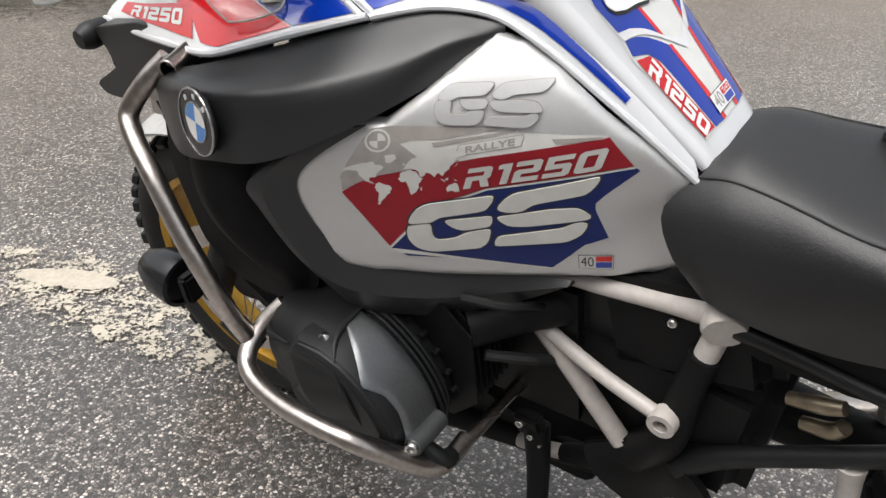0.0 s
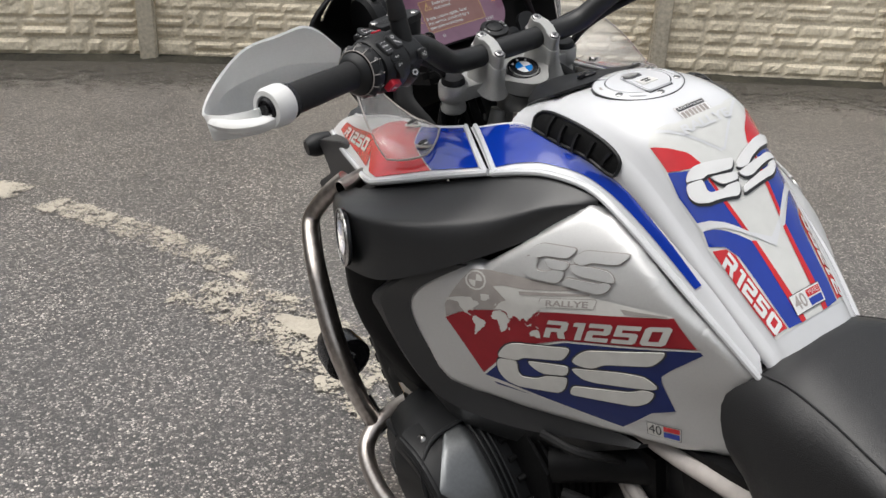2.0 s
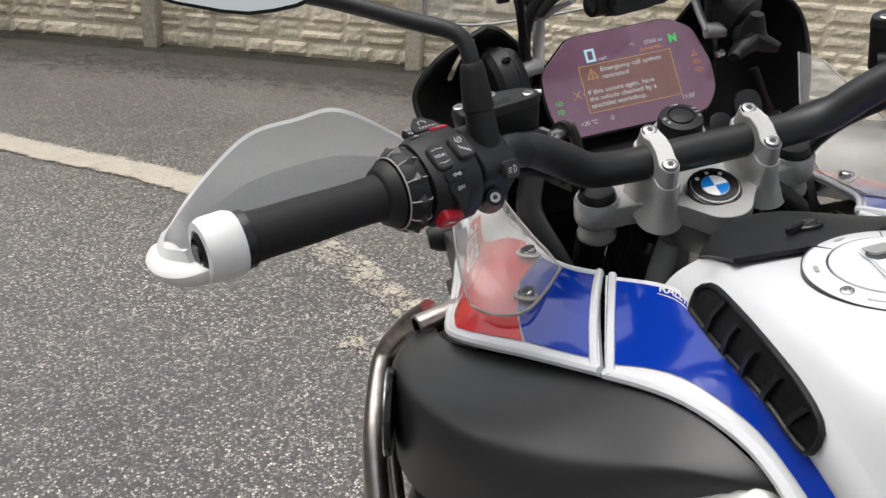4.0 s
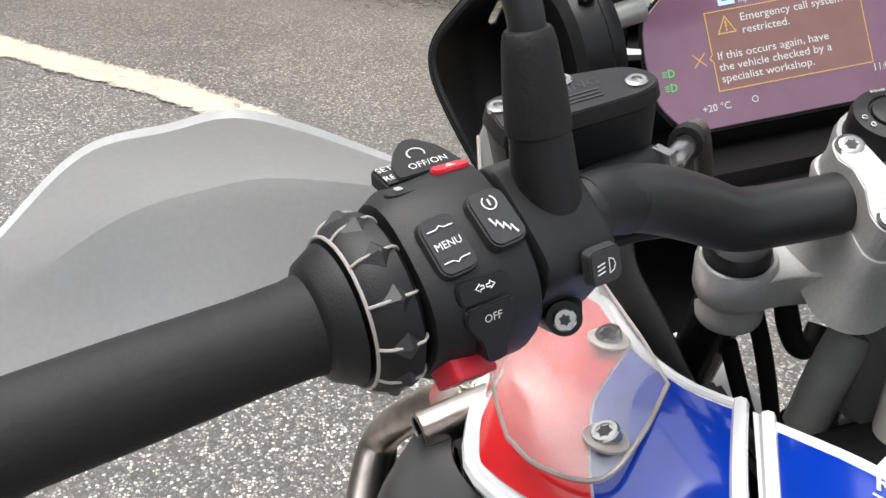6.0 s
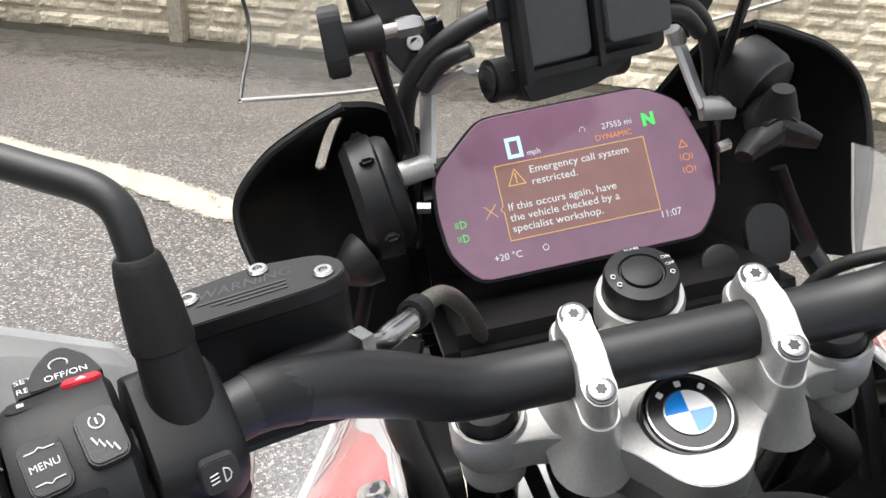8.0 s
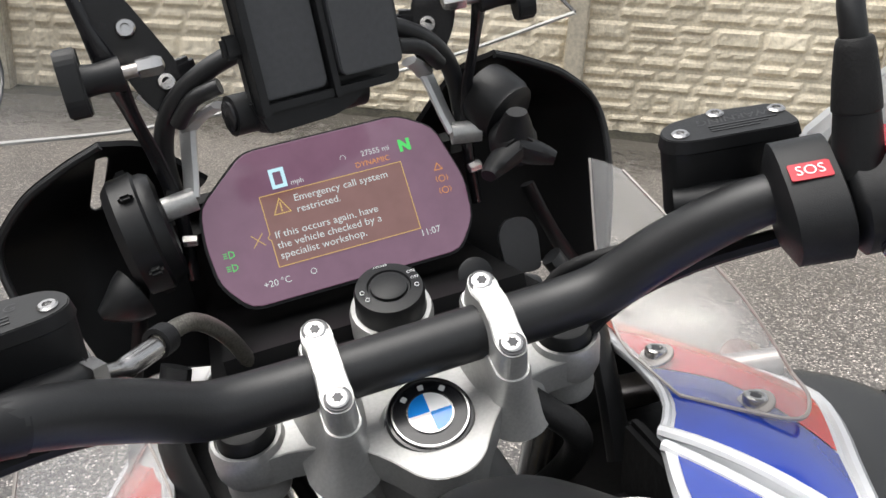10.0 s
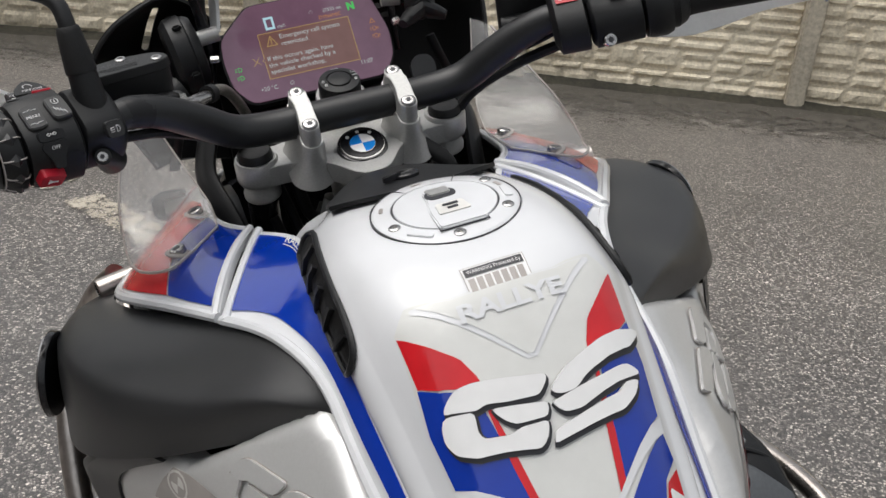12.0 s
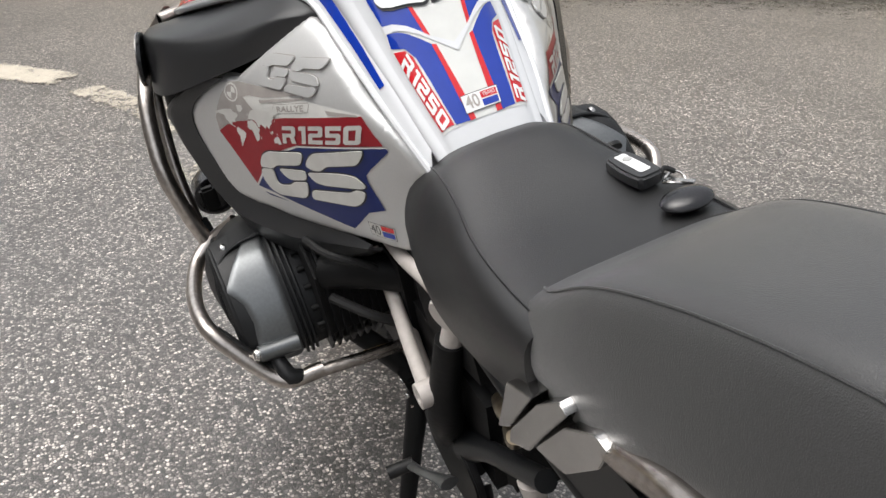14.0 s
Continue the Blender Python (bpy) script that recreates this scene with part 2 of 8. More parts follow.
def sheet(fn, nu, nv, thick=0.003, flip=False):
    """A panel over the surface fn(u, v), 0..1 each way, with thickness to its back."""
    rows = [[Vector(fn(1 - i / nu if flip else i / nu, j / nv)) for i in range(nu + 1)] for j in range(nv + 1)]
    back = []
    for j, r in enumerate(rows):
        line = []
        for i, p in enumerate(r):
            du = r[min(i + 1, nu)] - r[max(i - 1, 0)]
            dv = rows[min(j + 1, nv)][i] - rows[max(j - 1, 0)][i]
            nn = du.cross(dv)
            line.append(p - nn.normalized() * thick if nn.length > 1e-12 else p.copy())
        back.append(line)
    bm = faces_of(rows)
    faces_of([list(reversed(r)) for r in back], bm=bm)
    def rim(a, b):
        va = [bm.verts.new(p) for p in a]
        vb = [bm.verts.new(p) for p in b]
        for k in range(len(a) - 1):
            bm.faces.new((va[k], vb[k], vb[k + 1], va[k + 1]))
    rim(rows[0], back[0]), rim(list(reversed(rows[-1])), list(reversed(back[-1])))
    rim([r[-1] for r in rows], [r[-1] for r in back])
    rim(list(reversed([r[0] for r in rows])), list(reversed([r[0] for r in back])))
    bmesh.ops.remove_doubles(bm, verts=bm.verts, dist=1e-6)
    return bm


def cut_grid(bm, step):
    """Cuts a flat mesh in the xy plane along a grid."""
    for ax in (0, 1):
        lo, hi = min(v.co[ax] for v in bm.verts), max(v.co[ax] for v in bm.verts)
        k = math.floor(lo / step) + 1
        while k * step < hi - 1e-5:
            no = [0, 0, 0]
            no[ax] = 1
            co = [0, 0, 0]
            co[ax] = k * step
            bmesh.ops.bisect_plane(bm, geom=bm.verts[:] + bm.edges[:] + bm.faces[:], plane_co=co, plane_no=no, dist=1e-6)
            k += 1


def flat(outlines):
    """A flat mesh of one or more outlines."""
    bm = bmesh.new()
    for o in outlines:
        f = bm.faces.new([bm.verts.new((x, y, 0)) for x, y in o])
        f.normal_update()
        if f.normal.z < 0:
            f.normal_flip()
    bmesh.ops.triangulate(bm, faces=bm.faces[:])
    return bm


def laid(bm, fn, off=0.0006, step=0.02, skirt=0.0):
    """Lays a flat mesh on the surface fn(a, b) -> (point, normal); skirt gives it sides of that depth."""
    cut_grid(bm, step)
    norm = {}
    for v in bm.verts:
        p, n = fn(v.co.x, v.co.y)
        norm[v] = n
        v.co = p + n * off
    if skirt:
        edges = [e for e in bm.edges if e.is_boundary]
        made = bmesh.ops.extrude_edge_only(bm, edges=edges)
        new_v = [g for g in made["geom"] if isinstance(g, bmesh.types.BMVert)]
        kd = [(v.co.copy(), n) for v, n in norm.items()]
        lookup = {tuple(round(c, 6) for c in co): n for co, n in kd}
        for v in new_v:
            n = lookup.get(tuple(round(c, 6) for c in v.co))
            if n is not None:
                v.co = v.co - n * skirt
    bmesh.ops.recalc_face_normals(bm, faces=bm.faces)
    f = max(bm.faces, key=lambda q: q.calc_area())
    c = f.calc_center_median()
    nearest = min(norm.items(), key=lambda q: (q[0].co - c).length)[1]
    if f.normal.dot(nearest) < 0:
        bmesh.ops.reverse_faces(bm, faces=bm.faces[:])
    return bm


def letters(text, size, shear=0.0, width=1.0, align="CENTER", bold=0.0):
    """A flat mesh of built-in letters, middle at the origin; size is the capitals' height."""
    cu = bpy.data.curves.new("t", "FONT")
    cu.body, cu.size, cu.align_x, cu.align_y, cu.shear, cu.resolution_u = text, size / 0.69, align, "CENTER", shear, 3
    cu.offset = bold
    ob = new("t", cu)
    dg = bpy.context.evaluated_depsgraph_get()
    me = bpy.data.meshes.new_from_object(ob.evaluated_get(dg))
    bm = bmesh.new()
    bm.from_mesh(me)
    bpy.data.objects.remove(ob)
    bpy.data.curves.remove(cu)
    bpy.data.meshes.remove(me)
    for v in bm.verts:
        v.co.x *= width
    return bm


def moved(bm, m):
    bmesh.ops.transform(bm, matrix=m, verts=bm.verts)
    return bm


SKEW = 0.077


def mirrored(bm):
    """The same shape on the other side of the machine."""
    b = bm.copy()
    for v in b.verts:
        v.co.x = SKEW * (1.087 - v.co.z) * min(1.0, max(0.0, (abs(v.co.x) - 0.11) / 0.08)) - v.co.x
    bmesh.ops.reverse_faces(b, faces=b.faces[:])
    return b


def part(name, bm, mat, parent, label="", sharp=38):
    """Links a bmesh as one mesh object under a thing or a part."""
    me = bpy.data.meshes.new(name)
    bm.to_mesh(me)
    bm.free()
    me.materials.append(mat)
    me.polygons.foreach_set("use_smooth", [True] * len(me.polygons))
    me.set_sharp_from_angle(angle=radians(sharp))
    ob = new(name, me)
    ob.parent = parent
    if label:
        ob["label"] = label
    return ob


def thing(name, label, category, m=None, group="", kind=""):
    ob = new(name)
    ob.empty_display_size = 0.1
    if m is not None:
        ob.matrix_world = m
    return tagged(ob, label, category, group, kind)


def both(name, bm, mat, parent, label=""):
    """A part and its twin on the other side."""
    twin = mirrored(bm)
    return part(name, bm, mat, parent, label), part(name, twin, mat, parent, label)


# ---- the yard: asphalt, worn marking, precast concrete wall ----
def asphalt_material():
    """Stone chips of many tones, proud of a dark binder, under a thin damp sheen."""
    m = bpy.data.materials.new("asphalt")
    m.use_nodes = True
    t = m.node_tree
    p = t.nodes["Principled BSDF"]
    co = t.nodes.new("ShaderNodeTexCoord")
    vo = t.nodes.new("ShaderNodeTexVoronoi")
    vo.inputs["Scale"].default_value = 132
    ed = t.nodes.new("ShaderNodeTexVoronoi")
    ed.feature = "DISTANCE_TO_EDGE"
    ed.inputs["Scale"].default_value = 132
    sep = t.nodes.new("ShaderNodeSeparateColor")
    ramp = t.nodes.new("ShaderNodeValToRGB")
    cr = ramp.color_ramp
    cr.elements[0].position, cr.elements[0].color = 0.0, (0.030, 0.027, 0.025, 1)
    cr.elements[1].position, cr.elements[1].color = 1.0, (0.78, 0.72, 0.66, 1)
    for pos, c in ((0.38, (0.11, 0.098, 0.090, 1)), (0.62, (0.235, 0.211, 0.193, 1)), (0.82, (0.50, 0.455, 0.415, 1))):
        e = cr.elements.new(pos)
        e.color = c
    big = t.nodes.new("ShaderNodeTexNoise")
    big.inputs["Scale"].default_value, big.inputs["Detail"].default_value = 1.1, 10
    big.inputs["Roughness"].default_value = 0.68
    fine = t.nodes.new("ShaderNodeTexNoise")
    fine.inputs["Scale"].default_value, fine.inputs["Detail"].default_value = 420, 3
    mr = t.nodes.new("ShaderNodeMapRange")
    mr.inputs[1].default_value, mr.inputs[2].default_value = 0.25, 0.75
    mr.inputs[3].default_value, mr.inputs[4].default_value = 0.60, 1.45
    pit = t.nodes.new("ShaderNodeMapRange")
    pit.inputs[1].default_value, pit.inputs[2].default_value = 0.02, 0.20
    bind = t.nodes.new("ShaderNodeMix")
    bind.data_type = "RGBA"
    bind.inputs[6].default_value = (0.034, 0.030, 0.027, 1)
    m1 = t.nodes.new("ShaderNodeMix")
    m1.data_type, m1.blend_type = "RGBA", "MULTIPLY"
    m1.inputs[0].default_value = 1.0
    m2 = t.nodes.new("ShaderNodeMix")
    m2.data_type, m2.blend_type = "RGBA", "OVERLAY"
    m2.inputs[0].default_value = 0.5
    b = t.nodes.new("ShaderNodeBump")
    b.inputs["Strength"].default_value, b.inputs["Distance"].default_value = 1.0, 0.0022
    for a in (vo, ed, big, fine):
        t.links.new(co.outputs["Object"], a.inputs["Vector"])
    t.links.new(vo.outputs["Color"], sep.inputs[0])
    t.links.new(sep.outputs[0], ramp.inputs[0])
    t.links.new(ed.outputs["Distance"], pit.inputs[0])
    t.links.new(pit.outputs[0], bind.inputs[0])
    t.links.new(ramp.outputs[0], bind.inputs[7])
    t.links.new(big.outputs[0], mr.inputs[0])
    t.links.new(bind.outputs[2], m1.inputs[6])
    t.links.new(mr.outputs[0], m1.inputs[7])
    t.links.new(m1.outputs[2], m2.inputs[6])
    t.links.new(fine.outputs[0], m2.inputs[7])
    t.links.new(m2.outputs[2], p.inputs["Base Color"])
    t.links.new(pit.outputs[0], b.inputs["Height"])
    t.links.new(b.outputs[0], p.inputs["Normal"])
    p.inputs["Roughness"].default_value = 0.45
    p.inputs["Coat Weight"].default_value = 0.85
    p.inputs["Coat Roughness"].default_value = 0.34
    p.inputs["Coat IOR"].default_value = 1.5
    p.inputs["Specular IOR Level"].default_value = 0.8
    return m


def marking_material(name, dark, light):
    """A thin layer on the asphalt, worn through in flakes."""
    m = bpy.data.materials.new(name)
    m.use_nodes = True
    t = m.node_tree
    p = t.nodes["Principled BSDF"]
    p.inputs["Base Color"].default_value = (0.60, 0.55, 0.45, 1)
    p.inputs["Roughness"].default_value = 0.7
    co = t.nodes.new("ShaderNodeTexCoord")
    at = t.nodes.new("ShaderNodeAttribute")
    at.attribute_name = "wear"
    n1 = t.nodes.new("ShaderNodeTexNoise")
    n1.inputs["Scale"].default_value, n1.inputs["Detail"].default_value, n1.inputs["Roughness"].default_value = 11, 9, 0.72
    vo = t.nodes.new("ShaderNodeTexVoronoi")
    vo.inputs["Scale"].default_value = 135
    sep = t.nodes.new("ShaderNodeSeparateColor")
    a1 = t.nodes.new("ShaderNodeMath")
    a1.operation = "MULTIPLY_ADD"
    a1.inputs[1].default_value = 0.22
    a2 = t.nodes.new("ShaderNodeMath")
    a2.operation = "GREATER_THAN"
    tr = t.nodes.new("ShaderNodeBsdfTransparent")
    mx = t.nodes.new("ShaderNodeMixShader")
    t.links.new(co.outputs["Object"], n1.inputs["Vector"])
    t.links.new(co.outputs["Object"], vo.inputs["Vector"])
    t.links.new(vo.outputs["Color"], sep.inputs[0])
    t.links.new(sep.outputs[0], a1.inputs[0])
    t.links.new(n1.outputs[0], a1.inputs[2])
    t.links.new(a1.outputs[0], a2.inputs[0])
    t.links.new(at.outputs["Fac"], a2.inputs[1])
    t.links.new(a2.outputs[0], mx.inputs[0])
    t.links.new(tr.outputs[0], mx.inputs[1])
    t.links.new(p.outputs[0], mx.inputs[2])
    t.links.new(mx.outputs[0], t.nodes["Material Output"].inputs[0])
    c2 = t.nodes.new("ShaderNodeMix")
    c2.data_type = "RGBA"
    c2.inputs[6].default_value, c2.inputs[7].default_value = (*dark, 1), (*light, 1)
    t.links.new(a1.outputs[0], c2.inputs[0])
    t.links.new(c2.outputs[2], p.inputs["Base Color"])
    return m


def stone_material():
    m = material("cast_stone", (0.78, 0.70, 0.55), 0.85, vary=0.2, grain=55, bump=0.004, bump_scale=45, tone=(0.46, 0.40, 0.30), stain=1.3)
    return m


ASPHALT, STONE = asphalt_material(), stone_material()
ROADPAINT = marking_material("worn_road_paint", (0.27, 0.24, 0.195), (0.56, 0.51, 0.42))
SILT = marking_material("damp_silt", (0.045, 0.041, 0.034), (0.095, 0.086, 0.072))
CONCRETE = material("concrete_post", (0.50, 0.45, 0.36), 0.85, vary=0.22, grain=40, bump=0.0015, bump_scale=90, stain=2)
MOSS = material("damp_moss_and_grit", (0.05, 0.046, 0.032), 0.95, vary=0.4, grain=35, bump=0.006, bump_scale=60)

BLOCKER_GREY = material("blocker_grey", (0.30, 0.285, 0.27), 0.9, vary=0.2, grain=25, bump=0.002, bump_scale=60, stain=0.8)



def build_ground():
    xs = [-60, -20, -8] + [-4 + 0.5 * i for i in range(21)] + [10, 25, 60]
    rows = []
    for y in [-60, -20, -8] + [-4 + 0.5 * i for i in range(23)] + [11, 25, 60]:
        rows.append([(x, y, 0.004 * noise.noise((x * 0.7, y * 0.7, 0)) if abs(x) < 12 and abs(y) < 12 else 0) for x in xs])
    bm = faces_of(rows)
    bmesh.ops.recalc_face_normals(bm, faces=bm.faces)
    g = part("ground", bm, ASPHALT, None)
    tagged(g, "coarse grey asphalt with pale stone chips", "ground", kind="structure")


def build_marking():
    """Three worn stretches of one curved painted line."""
    stretches = [
        ([(-3.2, 4.9), (-1.75, 3.74), (-1.12, 3.30), (-0.64, 2.88)], 0.085, 0.38, 0.46),
        ([(-0.58, 2.72), (-0.40, 2.40), (-0.20, 1.98), (-0.10, 1.74)], 0.075, 0.56, 0.66),
        ([(-0.26, 1.72), (-0.16, 1.42), (-0.07, 1.15), (-0.02, 0.85), (0.02, 0.55)], 0.16, 0.65, 0.63),
    ]
    bm = bmesh.new()
    lay = bm.verts.layers.float.new("wear")
    for pts, half, wear_a, wear_b in stretches:
        line = [Vector(q) for q in spline(pts, 40)]
        rows = []
        for i, q in enumerate(line):
            d = (line[min(i + 1, 40)] - line[max(i - 1, 0)]).normalized()
            s = Vector((d.y, -d.x))
            row = []
            for k in range(-5, 6):
                c = q + s * (half * 1.35 * k / 5)
                v = bm.verts.new((c.x, c.y, 0.0075))
                edge = max(0.0, abs(k) / 5 - 0.62) * 0.75
                end = max(0.0, abs(i / 40 - 0.5) * 2 - 0.93) * 2.2
                v[lay] = wear_a + (wear_b - wear_a) * i / 40 + edge + end
                row.append(v)
            rows.append(row)
        for a, b in zip(rows, rows[1:]):
            for k in range(10):
                bm.faces.new((a[k], b[k], b[k + 1], a[k + 1]))
    # the thick patch of paint that is left
    line = [(-0.11, 1.33), (-0.06, 1.22), (-0.015, 1.12), (0.01, 1.06)]
    rows = []
    pts = spline(line, 12)
    for i, q in enumerate(pts):
        w = 0.045 * math.sin(math.pi * (0.12 + 0.8 * i / 12))
        row = []
        for k in range(-2, 3):
            v = bm.verts.new((q[0] + w * k / 2, q[1] + w * 0.5 * k / 2, 0.0085))
            v[lay] = 0.38 + (0.15 if abs(k) == 2 or i in (0, 12) else 0)
            row.append(v)
        rows.append(row)
    for a, b in zip(rows, rows[1:]):
        for k in range(4):
            bm.faces.new((a[k], b[k], b[k + 1], a[k + 1]))
    bmesh.ops.recalc_face_normals(bm, faces=bm.faces)
    for f in bm.faces:
        if f.normal.z < 0:
            f.normal_flip()
    ob = part("road_marking", bm, ROADPAINT, None)
    tagged(ob, "worn cream-white curved painted line on asphalt", "road marking", kind="structure")


def stone_panel(length, height, seed):
    """A precast panel whose face imitates coursed split stone."""
    r = random.Random(seed)
    blocks, z = [], 0.006
    while z < height - 0.02:
        h = min(r.choice((0.075, 0.09, 0.13, 0.135)), height - 0.006 - z)
        if height - 0.006 - z - h < 0.05:
            h = height - 0.006 - z
        x = 0.0
        while x < length:
            w = r.uniform(0.12, 0.36)
            if h > 0.12 and r.random() < 0.45:
                s = h * r.uniform(0.4, 0.6)
                blocks.append((x, min(x + w, length), z, z + s))
                blocks.append((x, min(x + w, length), z + s, z + h))
            else:
                blocks.append((x, min(x + w, length), z, z + h))
            x += w
        z += h
    bm = bmesh.new()
    # backing slab, with a rebate along its top and bottom
    for (a, b) in (((0, length), (0, height)),):
        bmesh.ops.create_cube(bm, size=1, matrix=Matrix.Translation((length / 2, 0.03, height / 2)) @ Matrix.Diagonal((length, 0.05, height, 1)))
    for i, (x0, x1, z0, z1) in enumerate(blocks):
        g = 0.0035
        x0, x1, z0, z1 = x0 + g, x1 - g, z0 + g, z1 - g
        if x1 - x0 < 0.03 or z1 - z0 < 0.02:
            continue
        proud = r.uniform(0.009, 0.026)
        nx, nz = max(3, int((x1 - x0) / 0.028)), max(3, int((z1 - z0) / 0.022))
        tx, tz = r.uniform(-0.35, 0.35), r.uniform(-0.5, 0.5)
        rows = []
        for k in range(nz + 1):
            row = []
            for j in range(nx + 1):
                fx, fz = j / nx, k / nz
                x, zz = x0 + (x1 - x0) * fx, z0 + (z1 - z0) * fz
                edge = min(fx, 1 - fx, 1) * (x1 - x0), min(fz, 1 - fz) * (z1 - z0)
                m = min(1.0, min(edge) / 0.012)
                q = noise.noise((x * 22 + seed * 9, zz * 30, i * 1.7)) * 0.009 + noise.noise((x * 60, zz * 60, seed + i)) * 0.004
                q += (fx - 0.5) * tx * 0.02 + (fz - 0.5) * tz * 0.02
                row.append((x, 0.006 - m * max(0.003, proud + q), zz))
            rows.append(row)
        faces_of(rows, bm=bm)
    bmesh.ops.recalc_face_normals(bm, faces=bm.faces)
    for f in bm.faces:
        if abs(f.normal.y) > 0.3 and f.normal.y > 0 and f.calc_center_median().y < 0.004:
            f.normal_flip()
    me = bpy.data.meshes.new("stone_panel")
    bm.to_mesh(me)
    bm.free()
    me.materials.append(STONE)
    return me


def build_wall():
    corners = [(-9.2, 8.6), (-7.2, 8.1), (-5.15, 7.55), (-3.15, 6.95), (-1.27, 6.24), (0.59, 5.53), (2.23, 4.62), (3.88, 3.72), (5.38, 2.74), (6.8, 1.6), (8.1, 0.3)]
    wall = thing("wall_north", "precast concrete wall of split-stone-patterned panels between posts", "wall", kind="structure")
    meshes = {}
    seams = [-0.13, 0.16, 0.45, 0.74, 1.03, 1.32]
    for b, (p, q) in enumerate(zip(corners, corners[1:])):
        p, q = Vector((*p, 0)), Vector((*q, 0))
        d = (q - p).normalized()
        ang = math.atan2(d.y, d.x)
        length = (q - p).length - 0.09
        key = round(length, 1)
        for i, z in enumerate(seams):
            k = (key, (i + 2 * b) % 4)
            if k not in meshes:
                meshes[k] = stone_panel(key, 0.288, 11 + len(meshes) * 7)
            ob = new("stone_panel", meshes[k])
            ob.parent = wall
            ob.matrix_world = Matrix.Translation(p + d * (0.045 + (length - key) / 2) + Vector((0, 0, z))) @ Matrix.Rotation(ang, 4, "Z")
    for i, p in enumerate(corners):
        a = Vector(corners[max(i - 1, 0)])
        c = Vector(corners[min(i + 1, len(corners) - 1)])
        ang = math.atan2((c - a).y, (c - a).x)
        m = Matrix.Translation((*p, 0)) @ Matrix.Rotation(ang, 4, "Z") @ pose(0, -0.01, 0.75)
        part("concrete_post", block((0.125, 0.13, 1.8), m, 0.012), CONCRETE, wall)
    # grit and moss gathered along the foot
    rows = []
    r = random.Random(8)
    line = spline([(*c, 0) for c in corners], 220)
    for i, q in enumerate(line):
        a, c = line[max(i - 1, 0)], line[min(i + 1, len(line) - 1)]
        d = Vector((c[0] - a[0], c[1] - a[1], 0)).normalized()
        nrm = Vector((d.y, -d.x, 0))
        w = 0.10 + 0.05 * r.random()
        p = Vector(q)
        rows.append([p + nrm * 0.0 + V(0, 0, 0.045), p + nrm * 0.05 + V(0, 0, 0.026 + 0.014 * r.random()), p + nrm * w + V(0, 0, 0.003)])
    bm = faces_of(rows)
    bmesh.ops.recalc_face_normals(bm, faces=bm.faces)
    moss = part("moss_strip", bm, MOSS, None)
    tagged(moss, "dark damp grit and moss along the wall's foot", "moss", kind="stuff")
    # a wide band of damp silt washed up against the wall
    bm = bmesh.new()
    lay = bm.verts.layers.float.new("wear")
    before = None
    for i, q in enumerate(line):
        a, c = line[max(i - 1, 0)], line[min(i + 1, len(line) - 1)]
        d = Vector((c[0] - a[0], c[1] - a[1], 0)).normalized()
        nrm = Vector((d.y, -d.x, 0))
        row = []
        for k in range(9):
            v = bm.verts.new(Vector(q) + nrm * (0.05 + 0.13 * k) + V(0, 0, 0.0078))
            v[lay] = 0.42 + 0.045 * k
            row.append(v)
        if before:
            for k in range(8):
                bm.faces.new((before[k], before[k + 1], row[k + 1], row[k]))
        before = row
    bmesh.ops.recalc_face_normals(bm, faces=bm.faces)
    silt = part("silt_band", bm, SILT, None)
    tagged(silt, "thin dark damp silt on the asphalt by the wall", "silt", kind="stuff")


def build_west_blocker():
    """Unseen plain wall behind the walker, added to close off skylight from the left."""
    bm = block((0.3, 22.0, 3.6), pose(-5.0, -1.0, 1.8), 0.02)
    w = part("wall_west", bm, BLOCKER_GREY, None)
    tagged(w, "unseen plain grey wall added to block sky light from the left", "wall", kind="structure")


build_ground()
build_marking()
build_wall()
build_west_blocker()


# ---- the motorcycle, in its own upright frame, leaning on its side stand ----
LEAN_ANGLE = 12.2
bike = thing("motorcycle", "white, blue and red adventure motorcycle leaning on its side stand", "motorcycle", pose(0, 0, 0, 0, -LEAN_ANGLE, 0))


def surface(fn, out):
    """Point and outward normal of fn(a, b)."""
    ref = Vector(out)

    def at(a, b):
        e = 0.002
        p = Vector(fn(a, b))
        n = (Vector(fn(a + e, b)) - Vector(fn(a - e, b))).cross(Vector(fn(a, b + e)) - Vector(fn(a, b - e)))
        n.normalize()
        return p, n if n.dot(ref) > 0 else -n
    return at


def interp(x, xs, ys):
    return float(np.interp(x, xs, ys))


def smooth_table(xs, ys, n=60):
    """A smooth function through a table."""
    pts = spline(list(zip(xs, ys)), n)
    ax, ay = [p[0] for p in pts], [p[1] for p in pts]
    if ax[0] > ax[-1]:
        ax, ay = ax[::-1], ay[::-1]
    return lambda x: float(np.interp(x, ax, ay))


# -- silver side panel: outward distance as a function of y and z --
panel_x = smooth_table([-0.56, -0.515, -0.46, -0.40, -0.30, -0.20, -0.14, -0.10, -0.06], [0.066, 0.087, 0.116, 0.152, 0.204, 0.252, 0.290, 0.318, 0.338])


def side_out(y, z):
    d = max(0.0, z - 0.895)
    x = panel_x(y) - 4.7 * d * d
    low = max(0.0, 0.80 - z)
    x -= 0.9 * low * low
    # knee recess under the rear of the badge film
    k = math.exp(-(((y + 0.475) / 0.035) ** 2 + ((z - 0.79) / 0.05) ** 2))
    return x - 0.016 * k


def side_point(y, z):
    return (-side_out(y, z), y, z)


